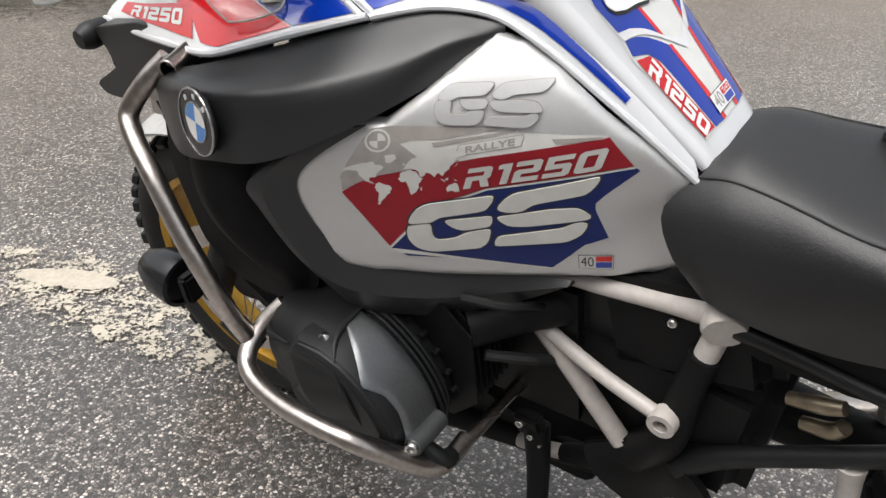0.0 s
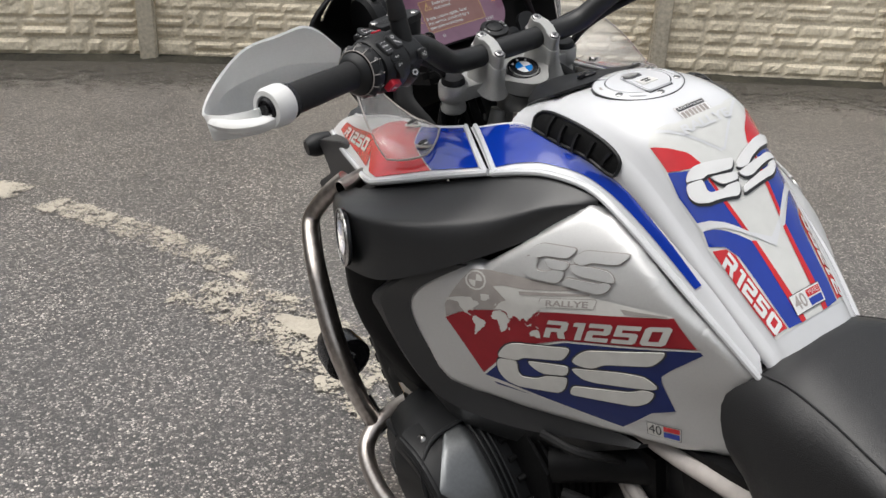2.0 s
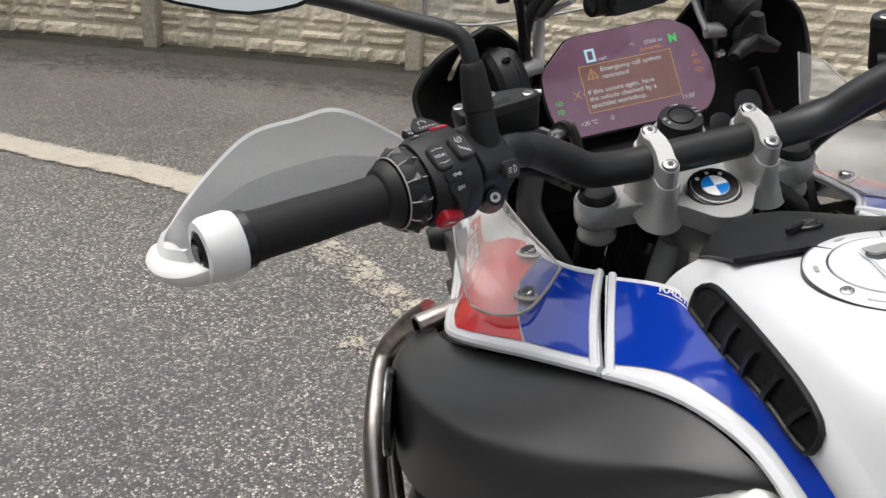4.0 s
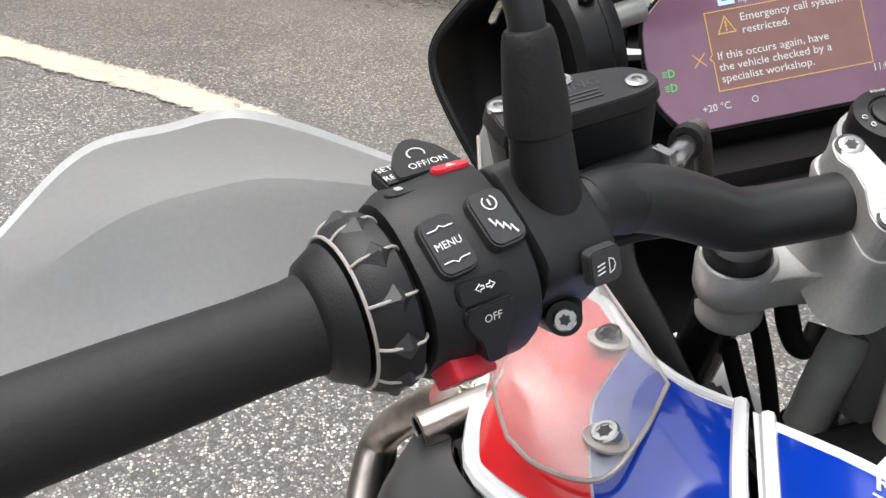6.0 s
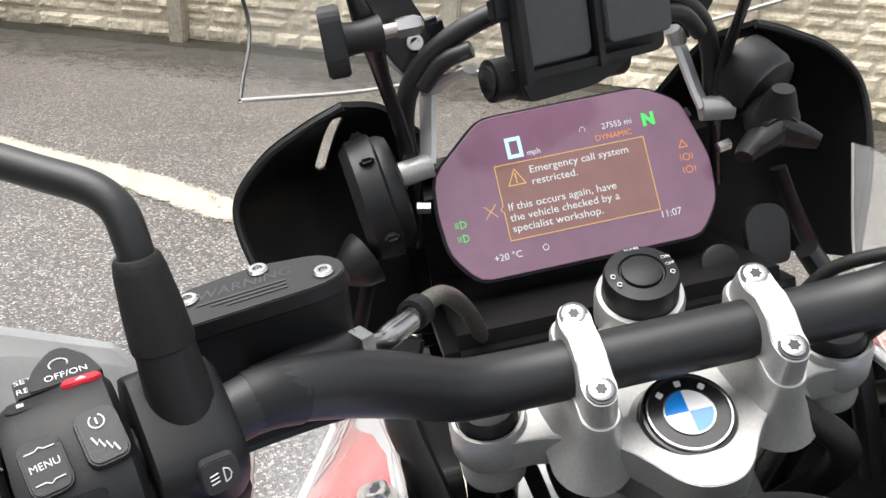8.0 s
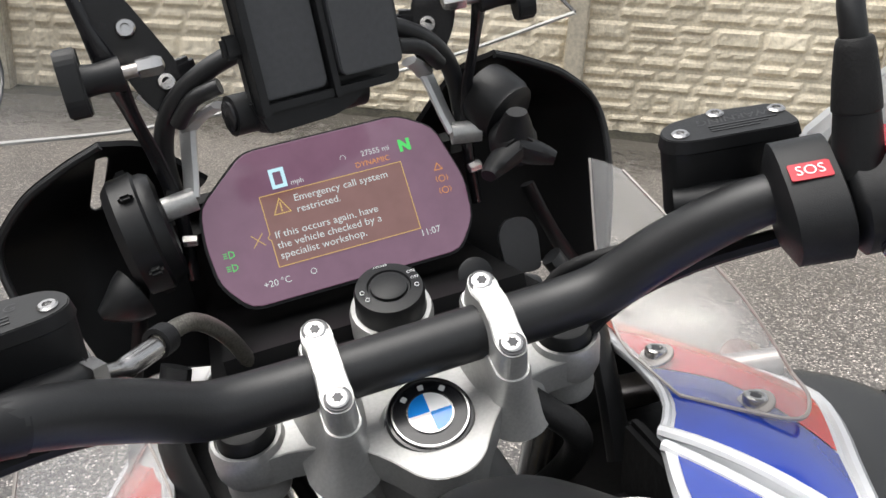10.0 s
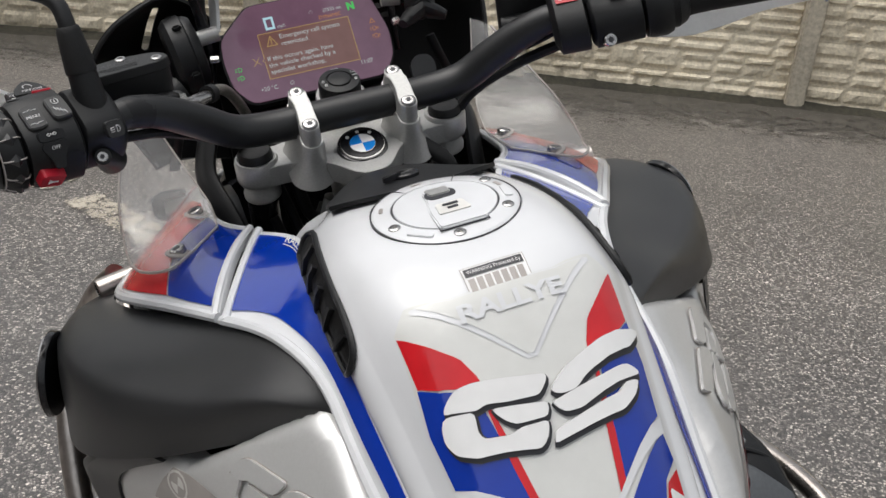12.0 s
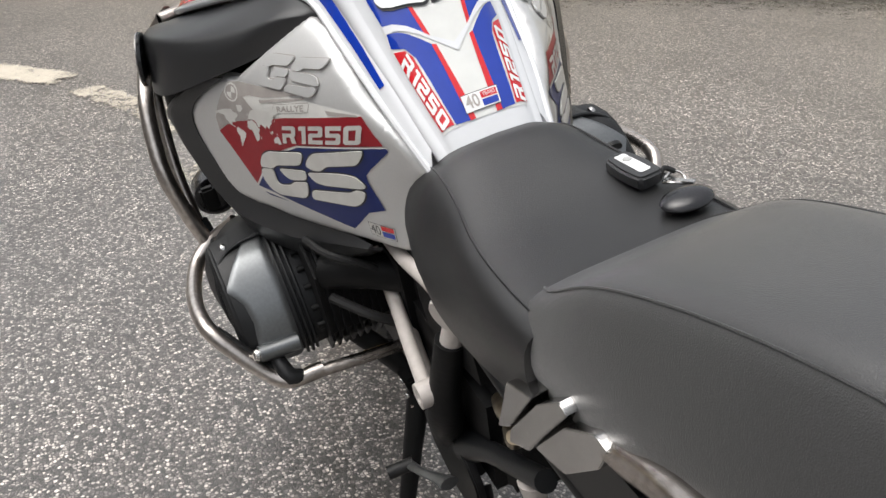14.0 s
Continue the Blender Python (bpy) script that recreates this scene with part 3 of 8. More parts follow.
SIDE = surface(side_point, (-1, 0, 0.2))
panel_outline = [(-0.297, 1.026), (-0.335, 1.016), (-0.375, 0.992), (-0.412, 0.963), (-0.465, 0.914), (-0.524, 0.856), (-0.506, 0.838), (-0.497, 0.822),
                 (-0.499, 0.795), (-0.515, 0.762), (-0.521, 0.742), (-0.512, 0.731), (-0.48, 0.722), (-0.44, 0.718), (-0.39, 0.722), (-0.34, 0.722), (-0.25, 0.722),
                 (-0.18, 0.728), (-0.148, 0.742), (-0.13, 0.775), (-0.115, 0.83), (-0.112, 0.865), (-0.118, 0.888), (-0.14, 0.915), (-0.165, 0.938), (-0.185, 0.947), (-0.21, 0.945),
                 (-0.245, 0.975)]


def side_pair(name, bm, mat, parents, label=""):
    a = part(name, bm.copy(), mat, parents[0], label, sharp=50)
    b = part(name, mirrored(bm), mat, parents[1], label, sharp=50)
    bm.free()
    return a, b


EDGE = np.array(panel_outline + panel_outline[:1])


def panel_edge_distance(y, z):
    """How far a point lies inside the panel's outline."""
    p, a, d = np.array((y, z)), EDGE[:-1], EDGE[1:] - EDGE[:-1]
    f = np.clip(((p - a) * d).sum(1) / (d * d).sum(1), 0, 1)
    return float(np.sqrt((((a + d * f[:, None]) - p) ** 2).sum(1)).min())


def rounded_side(y, z):
    """The panel's surface, rolled inwards along its rim."""
    p, n = SIDE(y, z)
    r = 0.013
    k = max(0.0, 1 - panel_edge_distance(y, z) / r)
    return p - n * r * (1 - math.sqrt(max(0.0, 1 - k * k))), n


tank_panels = side_pair("tank_side_panel", laid(flat([panel_outline]), rounded_side, 0, 0.0065, 0.012), SILVER, (bike, bike),
                        "satin silver tank side panel with raised lettering")

# film over the panel: grey top with the map, red band, blue band
film_base = [(-0.163, 0.859), (-0.1647, 0.880), (-0.174, 0.898), (-0.199, 0.936), (-0.219, 0.9387), (-0.4308, 0.924), (-0.434, 0.9215), (-0.31, 0.902), (-0.198, 0.877)]
film_grey = [(-0.171, 0.892), (-0.187, 0.919), (-0.199, 0.936), (-0.219, 0.9387), (-0.267, 0.938), (-0.3386, 0.936), (-0.269, 0.9235), (-0.242, 0.923), (-0.2147, 0.915), (-0.194, 0.9075), (-0.181, 0.896)]
film_red = [(-0.163, 0.858), (-0.180, 0.869), (-0.198, 0.877), (-0.31, 0.902), (-0.434, 0.922), (-0.458, 0.8857), (-0.315, 0.862), (-0.28, 0.847), (-0.237, 0.815), (-0.2025, 0.7745)]
film_blue = [(-0.204, 0.7725), (-0.240, 0.8145), (-0.283, 0.845), (-0.317, 0.8595), (-0.4610, 0.8835), (-0.4640, 0.8790), (-0.431, 0.848), (-0.4228, 0.838), (-0.4225, 0.829), (-0.4345, 0.786), (-0.412, 0.779), (-0.394, 0.760), (-0.3775, 0.744), (-0.295, 0.758), (-0.22, 0.760)]
side_pair("tank_film", laid(flat([film_base]), SIDE, 0.0006), PALE, tank_panels, "pale printed film")
side_pair("tank_film", laid(flat([film_grey]), SIDE, 0.0010), GREY_FILM, tank_panels, "grey printed film")
side_pair("tank_film", laid(flat([film_red]), SIDE, 0.0009), DARKRED, tank_panels, "dark red printed film")
side_pair("tank_film", laid(flat([film_blue]), SIDE, 0.0012), DARKBLUE, tank_panels, "blue printed film")
lines = [[(-0.237, 0.8165), (-0.283, 0.847), (-0.316, 0.8615), (-0.4625, 0.8855), (-0.4635, 0.8835), (-0.317, 0.8595), (-0.284, 0.845), (-0.239, 0.8145)],
         [(-0.2025, 0.7755), (-0.237, 0.8165), (-0.239, 0.8145), (-0.2045, 0.7735)],
         [(-0.205, 0.7725), (-0.295, 0.7585), (-0.377, 0.7448), (-0.378, 0.7425), (-0.295, 0.756), (-0.21, 0.765)]]
side_pair("film_edge", laid(flat(lines), SIDE, 0.0015), PALE, tank_panels)
side_pair("film_streak", laid(flat([[(-0.262, 0.920), (-0.345, 0.9335), (-0.345, 0.9312), (-0.264, 0.9155)], [(-0.38, 0.9225), (-0.427, 0.9228), (-0.43, 0.9205), (-0.385, 0.9165)],
                                    [(-0.199, 0.8805), (-0.29, 0.9005), (-0.29, 0.8985), (-0.199, 0.8775)]]), SIDE, 0.0013), GREY_FILM, tank_panels)

# grey sea round the northern half of the printed map
side_pair("tank_film", laid(flat([[(-0.1640, 0.860), (-0.1650, 0.880), (-0.1715, 0.892), (-0.187, 0.919), (-0.1985, 0.9345), (-0.226, 0.9215), (-0.246, 0.904), (-0.236, 0.8865), (-0.198, 0.8775), (-0.180, 0.8695)]]), SIDE, 0.0011), GREY_FILM, tank_panels, "grey printed film")
# a world map in degrees east and north
land = [
    [(-168, 66), (-140, 70), (-110, 72), (-85, 70), (-78, 62), (-65, 58), (-56, 52), (-66, 45), (-75, 38), (-81, 26), (-90, 30), (-97, 25), (-95, 18), (-88, 16), (-83, 9), (-92, 14), (-105, 20), (-115, 31), (-124, 42), (-130, 55), (-150, 59), (-165, 60)],
    [(-80, 9), (-70, 12), (-52, 4), (-35, -6), (-40, -20), (-50, -27), (-58, -38), (-66, -46), (-69, -55), (-74, -48), (-72, -30), (-71, -18), (-81, -5)],
    [(-17, 15), (-10, 32), (10, 37), (31, 31), (43, 12), (51, 11), (40, -5), (40, -16), (33, -27), (20, -35), (14, -22), (9, -2), (4, 6), (-8, 5)],
    [(-9, 38), (-2, 44), (5, 52), (10, 58), (20, 68), (40, 67), (70, 72), (105, 76), (140, 72), (175, 68), (160, 60), (142, 58), (135, 45), (127, 38), (121, 30), (108, 20), (105, 10), (100, 14), (92, 21), (80, 10), (73, 20), (60, 25), (52, 16), (44, 14), (36, 32), (28, 37), (22, 38), (14, 42)],
    [(114, -22), (122, -17), (132, -12), (142, -12), (150, -24), (150, -37), (140, -38), (130, -32), (116, -34)],
    [(-55, 82), (-25, 82), (-22, 72), (-42, 61), (-53, 68)],
    [(98, 4), (106, -5), (114, -8), (104, 2)],
    [(110, 2), (118, 6), (118, -3), (111, -2)],
    [(132, -1), (146, -6), (140, -8)],
    [(44, -16), (49, -14), (47, -25), (44, -23)],
    [(131, 33), (140, 36), (144, 43), (138, 37)],
    [(-5, 50), (1, 52), (-3, 58)],
]


def on_map(east, north):
    """A place of the map as y and z of the side panel."""
    a = (east + 168) * 0.655
    b = -5 - 0.667 * north - 0.13 * (a - 117)
    return -0.1644 - 0.00059 * a + 0.000085 * b, 0.8654 - 0.000009 * a - 0.000735 * b


def coast(o, seed):
    """Breaks an outline's edges into an uneven shore."""
    r = random.Random(seed)
    out = []
    for i, p in enumerate(o):
        q = o[(i + 1) % len(o)]
        for f in (0.0, 0.33, 0.66):
            out.append((p[0] + (q[0] - p[0]) * f + r.uniform(-0.0007, 0.0007), p[1] + (q[1] - p[1]) * f + r.uniform(-0.0007, 0.0007)))
    return out


for i, o in enumerate(land):
    side_pair("map_print", laid(flat([coast([on_map(*q) for q in o], i)]), SIDE, 0.0015), PALE, tank_panels)
ghost = [[(-0.2061 - r * math.cos(radians(a)), 0.9225 + r * math.sin(radians(a))) for r, a in [(0.0135, k * 30) for k in range(13)] + [(0.0112, k * 30) for k in range(12, -1, -1)]]]
side_pair("printed_ring", laid(flat(ghost), SIDE, 0.0014), PALE, tank_panels)
side_pair("printed_ring", laid(flat([[(-0.2061, 0.9225)] + [(-0.2061 - 0.0085 * math.cos(radians(a)), 0.9225 + 0.0085 * math.sin(radians(a))) for a in range(q, q + 91, 15)] for q in (0, 180)]), SIDE, 0.0014), PALE, tank_panels)


def soften(o, k=0.22):
    """Rounds an outline's corners."""
    out = []
    n = len(o)
    for i, p in enumerate(o):
        a, b = Vector(o[i - 1]), Vector(o[(i + 1) % n])
        q = Vector(p)
        la, lb = (a - q).length, (b - q).length
        ra = min(k, la * 0.45)
        rb = min(k, lb * 0.45)
        s, e = q + (a - q).normalized() * ra, q + (b - q).normalized() * rb
        for t in (0.0, 0.5, 1.0):
            out.append(tuple((1 - t) ** 2 * s + 2 * t * (1 - t) * q + t * t * e))
    return out


emblem = [
    # first figure: hooked bar, open ring, tongue
    [(0.07, 0.71), (0.2, 1.18), (0.56, 1.71), (1.16, 1.97), (4.54, 1.87), (4.57, 1.54), (4.17, 0.87), (2.65, 0.86), (1.75, 0.87), (1.39, 0.57)],
    [(0.0, 0.56), (1.32, 0.52), (1.36, -0.46), (1.62, -0.83), (2.68, -0.83), (3.15, -0.53), (4.47, -0.53), (4.34, -1.42), (3.97, -1.86), (1.32, -1.68), (0.5, -1.25), (0.03, -0.42)],
    [(1.95, 0.59), (4.54, 0.41), (4.47, -0.34), (2.98, -0.35), (2.48, -0.04)],
    # second figure: three hooked bars
    [(4.67, 0.84), (5.07, 1.42), (5.53, 1.77), (9.67, 1.89), (9.5, 1.41), (9.04, 0.83), (6.52, 0.78), (5.96, 0.38), (5.2, 0.49)],
    [(4.64, 0.28), (7.45, 0.2), (8.71, -0.03), (9.37, -0.8), (9.21, -1.0), (6.13, -0.74), (5.26, -0.5)],
    [(4.57, -1.88), (4.74, -1.17), (8.11, -1.32), (8.61, -1.02), (9.27, -1.28), (8.97, -2.04), (8.28, -2.39)],
]


def grown(o, d):
    """An outline spread outwards by d."""
    n = len(o)
    area = sum(o[i][0] * o[(i + 1) % n][1] - o[(i + 1) % n][0] * o[i][1] for i in range(n))
    s = 1 if area > 0 else -1
    out = []
    for i in range(n):
        a, p, b = Vector(o[i - 1]), Vector(o[i]), Vector(o[(i + 1) % n])
        e, f = (p - a).normalized(), (b - p).normalized()
        m = Vector((e.y, -e.x)) + Vector((f.y, -f.x))
        out.append(tuple(p + m.normalized() * s * d * min(1.6, 1.0 / max(0.4, m.length / 2))))
    return out


# the emblem is laid in units, about 9.6 long and 4 high
big = [soften([(-0.2244 - x * 0.0209 - y * 0.0011, 0.7962 + x * 0.0044 + y * 0.0196) for x, y in o], 0.006) for o in emblem]
for o in big:
    side_pair("emblem_outline", laid(flat([grown(o, 0.0022)]), SIDE, 0.0017), INK, tank_panels)
    side_pair("emblem_shape", laid(flat([o]), SIDE, 0.0034, 0.012, 0.0018), SIDE_GEL, tank_panels, "raised cream gel emblem bar")
for o in emblem:
    q = soften([(-0.2615 - x * 0.0113 - y * 0.0006, 0.9570 + x * 0.0004 + y * 0.0104) for x, y in o], 0.004)
    # grey rim paints the shadow along the edge of each silver bar
    side_pair("emblem_outline", laid(flat([grown(q, 0.0015)]), SIDE, 0.0014), GREY_FILM, tank_panels)
    side_pair("emblem_shape", laid(flat([grown(q, 0.0005)]), SIDE, 0.0038, 0.01, 0.0030), SILVER, tank_panels, "raised silver emblem bar")


def letters_on(text, size, at_y, at_z, width, rise, fn, off, mat, parents, shear=0.25, bold=0.0):
    """Letters on the side surface, on both sides, reading forwards."""
    for s, par in zip((1, -1), parents):
        bm = letters(text, size, shear, width, bold=bold)
        for v in bm.verts:
            x, y = v.co.x, v.co.y
            v.co.x, v.co.y = at_y - s * x, at_z + y + s * x * rise
        bm = laid(bm, fn, off, 0.02)
        part("lettering", bm if s == 1 else mirrored(bm), mat, par, sharp=60)


# squared stencil figures of the model word, one unit high
GLYPHS = {
    "R": (0.92, [[(0, 1), (0.75, 1), (0.87, 0.9), (0.87, 0.48), (0.77, 0.38), (0.92, 0), (0.62, 0), (0.50, 0.36), (0.26, 0.36), (0.26, 0), (0, 0), (0, 0.58), (0.60, 0.58), (0.60, 0.77), (0, 0.77)]]),
    "1": (0.46, [[(0.08, 1), (0.46, 1), (0.46, 0), (0.20, 0), (0.20, 0.76), (0, 0.76), (0, 0.93)]]),
    "2": (0.88, [[(0, 1), (0.77, 1), (0.88, 0.9), (0.88, 0.49), (0.77, 0.39), (0.26, 0.39), (0.26, 0.23), (0.88, 0.23), (0.88, 0), (0, 0), (0, 0.52), (0.11, 0.61), (0.61, 0.61), (0.61, 0.77), (0, 0.77)]]),
    "5": (0.88, [[(0, 1), (0.88, 1), (0.88, 0.77), (0.26, 0.77), (0.26, 0.62), (0.77, 0.62), (0.88, 0.52), (0.88, 0.1), (0.77, 0), (0, 0), (0, 0.23), (0.61, 0.23), (0.61, 0.39), (0, 0.39)]]),
    "0": (0.90, [[(0.45, 0), (0.12, 0), (0, 0.11), (0, 0.89), (0.12, 1), (0.45, 1), (0.45, 0.77), (0.27, 0.77), (0.27, 0.23), (0.45, 0.23)],
                 [(0.45, 1), (0.78, 1), (0.90, 0.89), (0.90, 0.11), (0.78, 0), (0.45, 0), (0.45, 0.23), (0.63, 0.23), (0.63, 0.77), (0.45, 0.77)]]),
}


def model_word(height, length):
    """A flat mesh of the squared model word, middle at the origin."""
    text = "R1250"
    total = sum(GLYPHS[c][0] for c in text) + 0.15 * (len(text) - 1)
    out, x = [], 0.0
    for c in text:
        for o in GLYPHS[c][1]:
            out.append([((x + a) / total * length - length / 2, (b - 0.5) * height) for a, b in o])
        x += GLYPHS[c][0] + 0.15
    return flat(out)


for s, par in zip((1, -1), tank_panels):
    bm = model_word(1.0, 1.0)
    for v in bm.verts:
        x, y = s * v.co.x, v.co.y
        v.co.x, v.co.y = -0.3632 - 0.1363 * x - 0.0083 * y, 0.8862 + 0.0227 * x + 0.0277 * y
    bm = laid(bm, SIDE, 0.0019, 0.02)
    part("lettering", bm if s == 1 else mirrored(bm), SIDE_GEL, par, sharp=60)
letters_on("RALLYE", 0.0075, -0.3205, 0.9160, 1.35, 0.175, SIDE, 0.0016, GREY_FILM, tank_panels, 0.0, 0.0003)
frame_o = [(-0.2875 - x * 0.066, 0.9048 + y * 0.0118 + x * 0.0117) for x, y in ((0.02, 0), (0.96, 0), (1, 0.8), (0.98, 1), (0.04, 1), (0, 0.2))]
side_pair("print_frame", laid(flat([grown(frame_o, 0.0008)]), SIDE, 0.0010), GREY_FILM, tank_panels)
side_pair("print_frame", laid(flat([frame_o]), SIDE, 0.0013), PALE, tank_panels)
tag = [(-0.406 - x * 0.033, 0.7433 + y * 0.020 - x * 0.0055) for x, y in ((0, 0), (1, 0), (1, 1), (0, 1))]
side_pair("sticker", laid(flat([grown(tag, 0.0006)]), SIDE, 0.0010), INK, tank_panels, "small anniversary sticker")
side_pair("sticker_field", laid(flat([tag]), SIDE, 0.0012), PALE, tank_panels)
side_pair("sticker_field", laid(flat([[(-0.4225 - x * 0.0155, 0.7525 + y * 0.0075 - x * 0.0025) for x, y in ((0, 0), (1, 0), (1, 1), (0, 1))]]), SIDE, 0.0015), RED, tank_panels)
side_pair("sticker_field", laid(flat([[(-0.4225 - x * 0.0155, 0.7425 + y * 0.0085 - x * 0.0025) for x, y in ((0, 0), (1, 0), (1, 1), (0, 1))]]), SIDE, 0.0015), BLUE, tank_panels)
letters_on("40", 0.015, -0.4142, 0.7520, 0.62, -0.16, SIDE, 0.0016, INK, tank_panels, 0.0)

# -- black lower trim that frames the panel --
trim_a = [(-0.252, -0.198, 0.943), (-0.289, -0.146, 0.908), (-0.303, -0.124, 0.880), (-0.304, -0.124, 0.845), (-0.288, -0.141, 0.784), (-0.269, -0.160, 0.752), (-0.247, -0.192, 0.736),
          (-0.216, -0.25, 0.727), (-0.172, -0.34, 0.726), (-0.150, -0.398, 0.722)]
trim_ledge = [(-0.284, -0.148, 0.938), (-0.322, -0.104, 0.905), (-0.336, -0.081, 0.877), (-0.333, -0.086, 0.846), (-0.320, -0.105, 0.778), (-0.304, -0.126, 0.731), (-0.281, -0.163, 0.705),
              (-0.238, -0.237, 0.695), (-0.192, -0.32, 0.703), (-0.157, -0.397, 0.718)]
trim_b = [(-0.289, -0.139, 0.934), (-0.3246, -0.098, 0.9014), (-0.3385, -0.072, 0.874), (-0.3345, -0.078, 0.843), (-0.319, -0.098, 0.773), (-0.300, -0.118, 0.722), (-0.272, -0.150, 0.668),
          (-0.225, -0.225, 0.650), (-0.182, -0.31, 0.668), (-0.153, -0.394, 0.712)]
trim_c = [(-0.262, -0.118, 0.925), (-0.290, -0.070, 0.893), (-0.300, -0.046, 0.868), (-0.296, -0.050, 0.838), (-0.278, -0.072, 0.765), (-0.256, -0.095, 0.708), (-0.228, -0.140, 0.652),
          (-0.185, -0.225, 0.640), (-0.150, -0.31, 0.655), (-0.135, -0.394, 0.705)]


def through_curves(curves, n=40):
    """A surface through curves: u runs along them, v across."""
    lines = [spline(c, n) for c in curves]
    across = [spline([l[i] for l in lines], 24) for i in range(n + 1)]

    def fn(u, v):
        a = min(max(u, 0), 1) * n
        b = min(max(v, 0), 1) * 24
        i, j = min(int(a), n - 1), min(int(b), 23)
        fa, fb = a - i, b - j
        return ((across[i][j] * (1 - fb) + across[i][j + 1] * fb) * (1 - fa) + (across[i + 1][j] * (1 - fb) + across[i + 1][j + 1] * fb) * fa)
    return fn


def faceted(curves, n=48, soft=0.12):
    """Flat facets between curves, rounded a little where they meet."""
    base = through_curves(curves, n)
    last = len(curves) - 1

    def fn(u, v):
        k = min(max(v, 0), 1) * last
        seg = min(last - 1, int(k))
        a, b = Vector(base(u, seg / last)), Vector(base(u, (seg + 1) / last))
        return a.lerp(b, k - seg).lerp(Vector(base(u, v)), soft)
    return fn


for bm in (sheet(faceted([trim_a, trim_ledge, trim_b, trim_c]), 44, 18, 0.004, True),):
    twin = mirrored(bm)
    part("lower_tank_trim", bm, SHROUD, bike, "matt black lower tank trim", sharp=24)
    part("lower_tank_trim", twin, SHROUD, bike, "matt black lower tank trim", sharp=24)

# -- black upper shroud with the roundel --
sh_top = [(-0.121, -0.304, 1.026), (-0.140, -0.235, 1.036), (-0.174, -0.165, 1.028), (-0.215, -0.085, 1.010), (-0.258, -0.012, 0.993), (-0.272, 0.045, 0.978), (-0.262, 0.11, 0.958)]
sh_crease = [(-0.122, -0.305, 1.021), (-0.168, -0.264, 1.015), (-0.2227, -0.2174, 0.9950), (-0.2764, -0.1592, 0.9886), (-0.303, -0.113, 0.9885), (-0.3187, -0.060, 0.9875), (-0.323, 0.0, 0.983), (-0.315, 0.045, 0.977), (-0.290, 0.11, 0.957)]
sh_low = [(-0.1235, -0.303, 1.009), (-0.185, -0.247, 0.973), (-0.262, -0.188, 0.944), (-0.325, -0.105, 0.912), (-0.340, -0.025, 0.900), (-0.325, 0.05, 0.880), (-0.292, 0.115, 0.87)]
bm = sheet(faceted([sh_top, sh_crease, sh_low], 48, 0.55), 48, 20, 0.004)
twin = mirrored(bm)
for b in (bm, twin):
    part("tank_shroud", b, SHROUD, bike, "matt charcoal faceted tank shroud", sharp=50)

# added dark block that stops light showing through the gaps between panels
part("inner_tank", block((0.33, 0.30, 0.24), pose(0, -0.125, 0.865), 0.03, 3), DARK, bike, "dark backing block added behind the tank panels")
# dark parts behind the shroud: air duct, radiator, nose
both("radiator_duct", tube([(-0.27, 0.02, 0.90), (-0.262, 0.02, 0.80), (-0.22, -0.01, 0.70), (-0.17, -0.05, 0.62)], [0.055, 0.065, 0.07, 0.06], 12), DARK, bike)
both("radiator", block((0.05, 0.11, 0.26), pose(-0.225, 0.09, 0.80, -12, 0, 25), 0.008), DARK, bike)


# -- roundel, drawn as plain rings and quarters --
def roundel(name, centre, normal, up, radius, parent):
    m = frame_of(centre, Vector(up).cross(Vector(normal)), up)
    base = part(name, lathe([(0, -0.004), (radius * 0.97, -0.004), (radius, -0.001), (radius, 0.0012), (radius * 0.97, 0.0025), (radius * 0.93, 0.0025), (radius * 0.92, 0.0018), (0, 0.0018)], m, 40), GLOSSBLACK, parent, "round enamel badge with blue and white quarters")
    part("rim", lathe([(radius * 0.94, 0.0015), (radius * 0.945, 0.0031), (radius * 0.99, 0.0031), (radius * 1.005, 0.0015)], m, 40, caps=False), BRIGHT, base)
    part("ring", lathe([(radius * 0.56, 0.0015), (radius * 0.56, 0.0029), (radius * 0.60, 0.0029), (radius * 0.60, 0.0015)], m, 40, caps=False), BRIGHT, base)
    for q in range(4):
        o = [(0, 0)] + [(radius * 0.57 * math.cos(radians(90 * q + 90 * k / 8)), radius * 0.57 * math.sin(radians(90 * q + 90 * k / 8))) for k in range(9)]
        part("quarter", prism(o, 0.0006, m, 0, base=0.0021), EMB_BLUE if q % 2 else EMB_WHITE, base)
    # three plain bars on the black ring
    for a in (132, 90, 48):
        c = (radius * 0.765 * math.cos(radians(a)), radius * 0.765 * math.sin(radians(a)))
        part("plain_bar", moved(prism(rounded(radius * 0.15, radius * 0.15, radius * 0.03, 2), 0.0005, Matrix.Identity(4), 0), m @ pose(c[0], c[1], 0.0019, 0, 0, a - 90)), EMB_WHITE, base)
    return base


roundel("badge", (-0.3385, -0.020, 0.950), (-0.96, 0.24, 0.12), (0.15, -0.08, 0.98), 0.041, bike)
roundel("badge", (0.3385, -0.020, 0.950), (0.96, 0.24, 0.12), (-0.15, -0.08, 0.98), 0.041, bike)

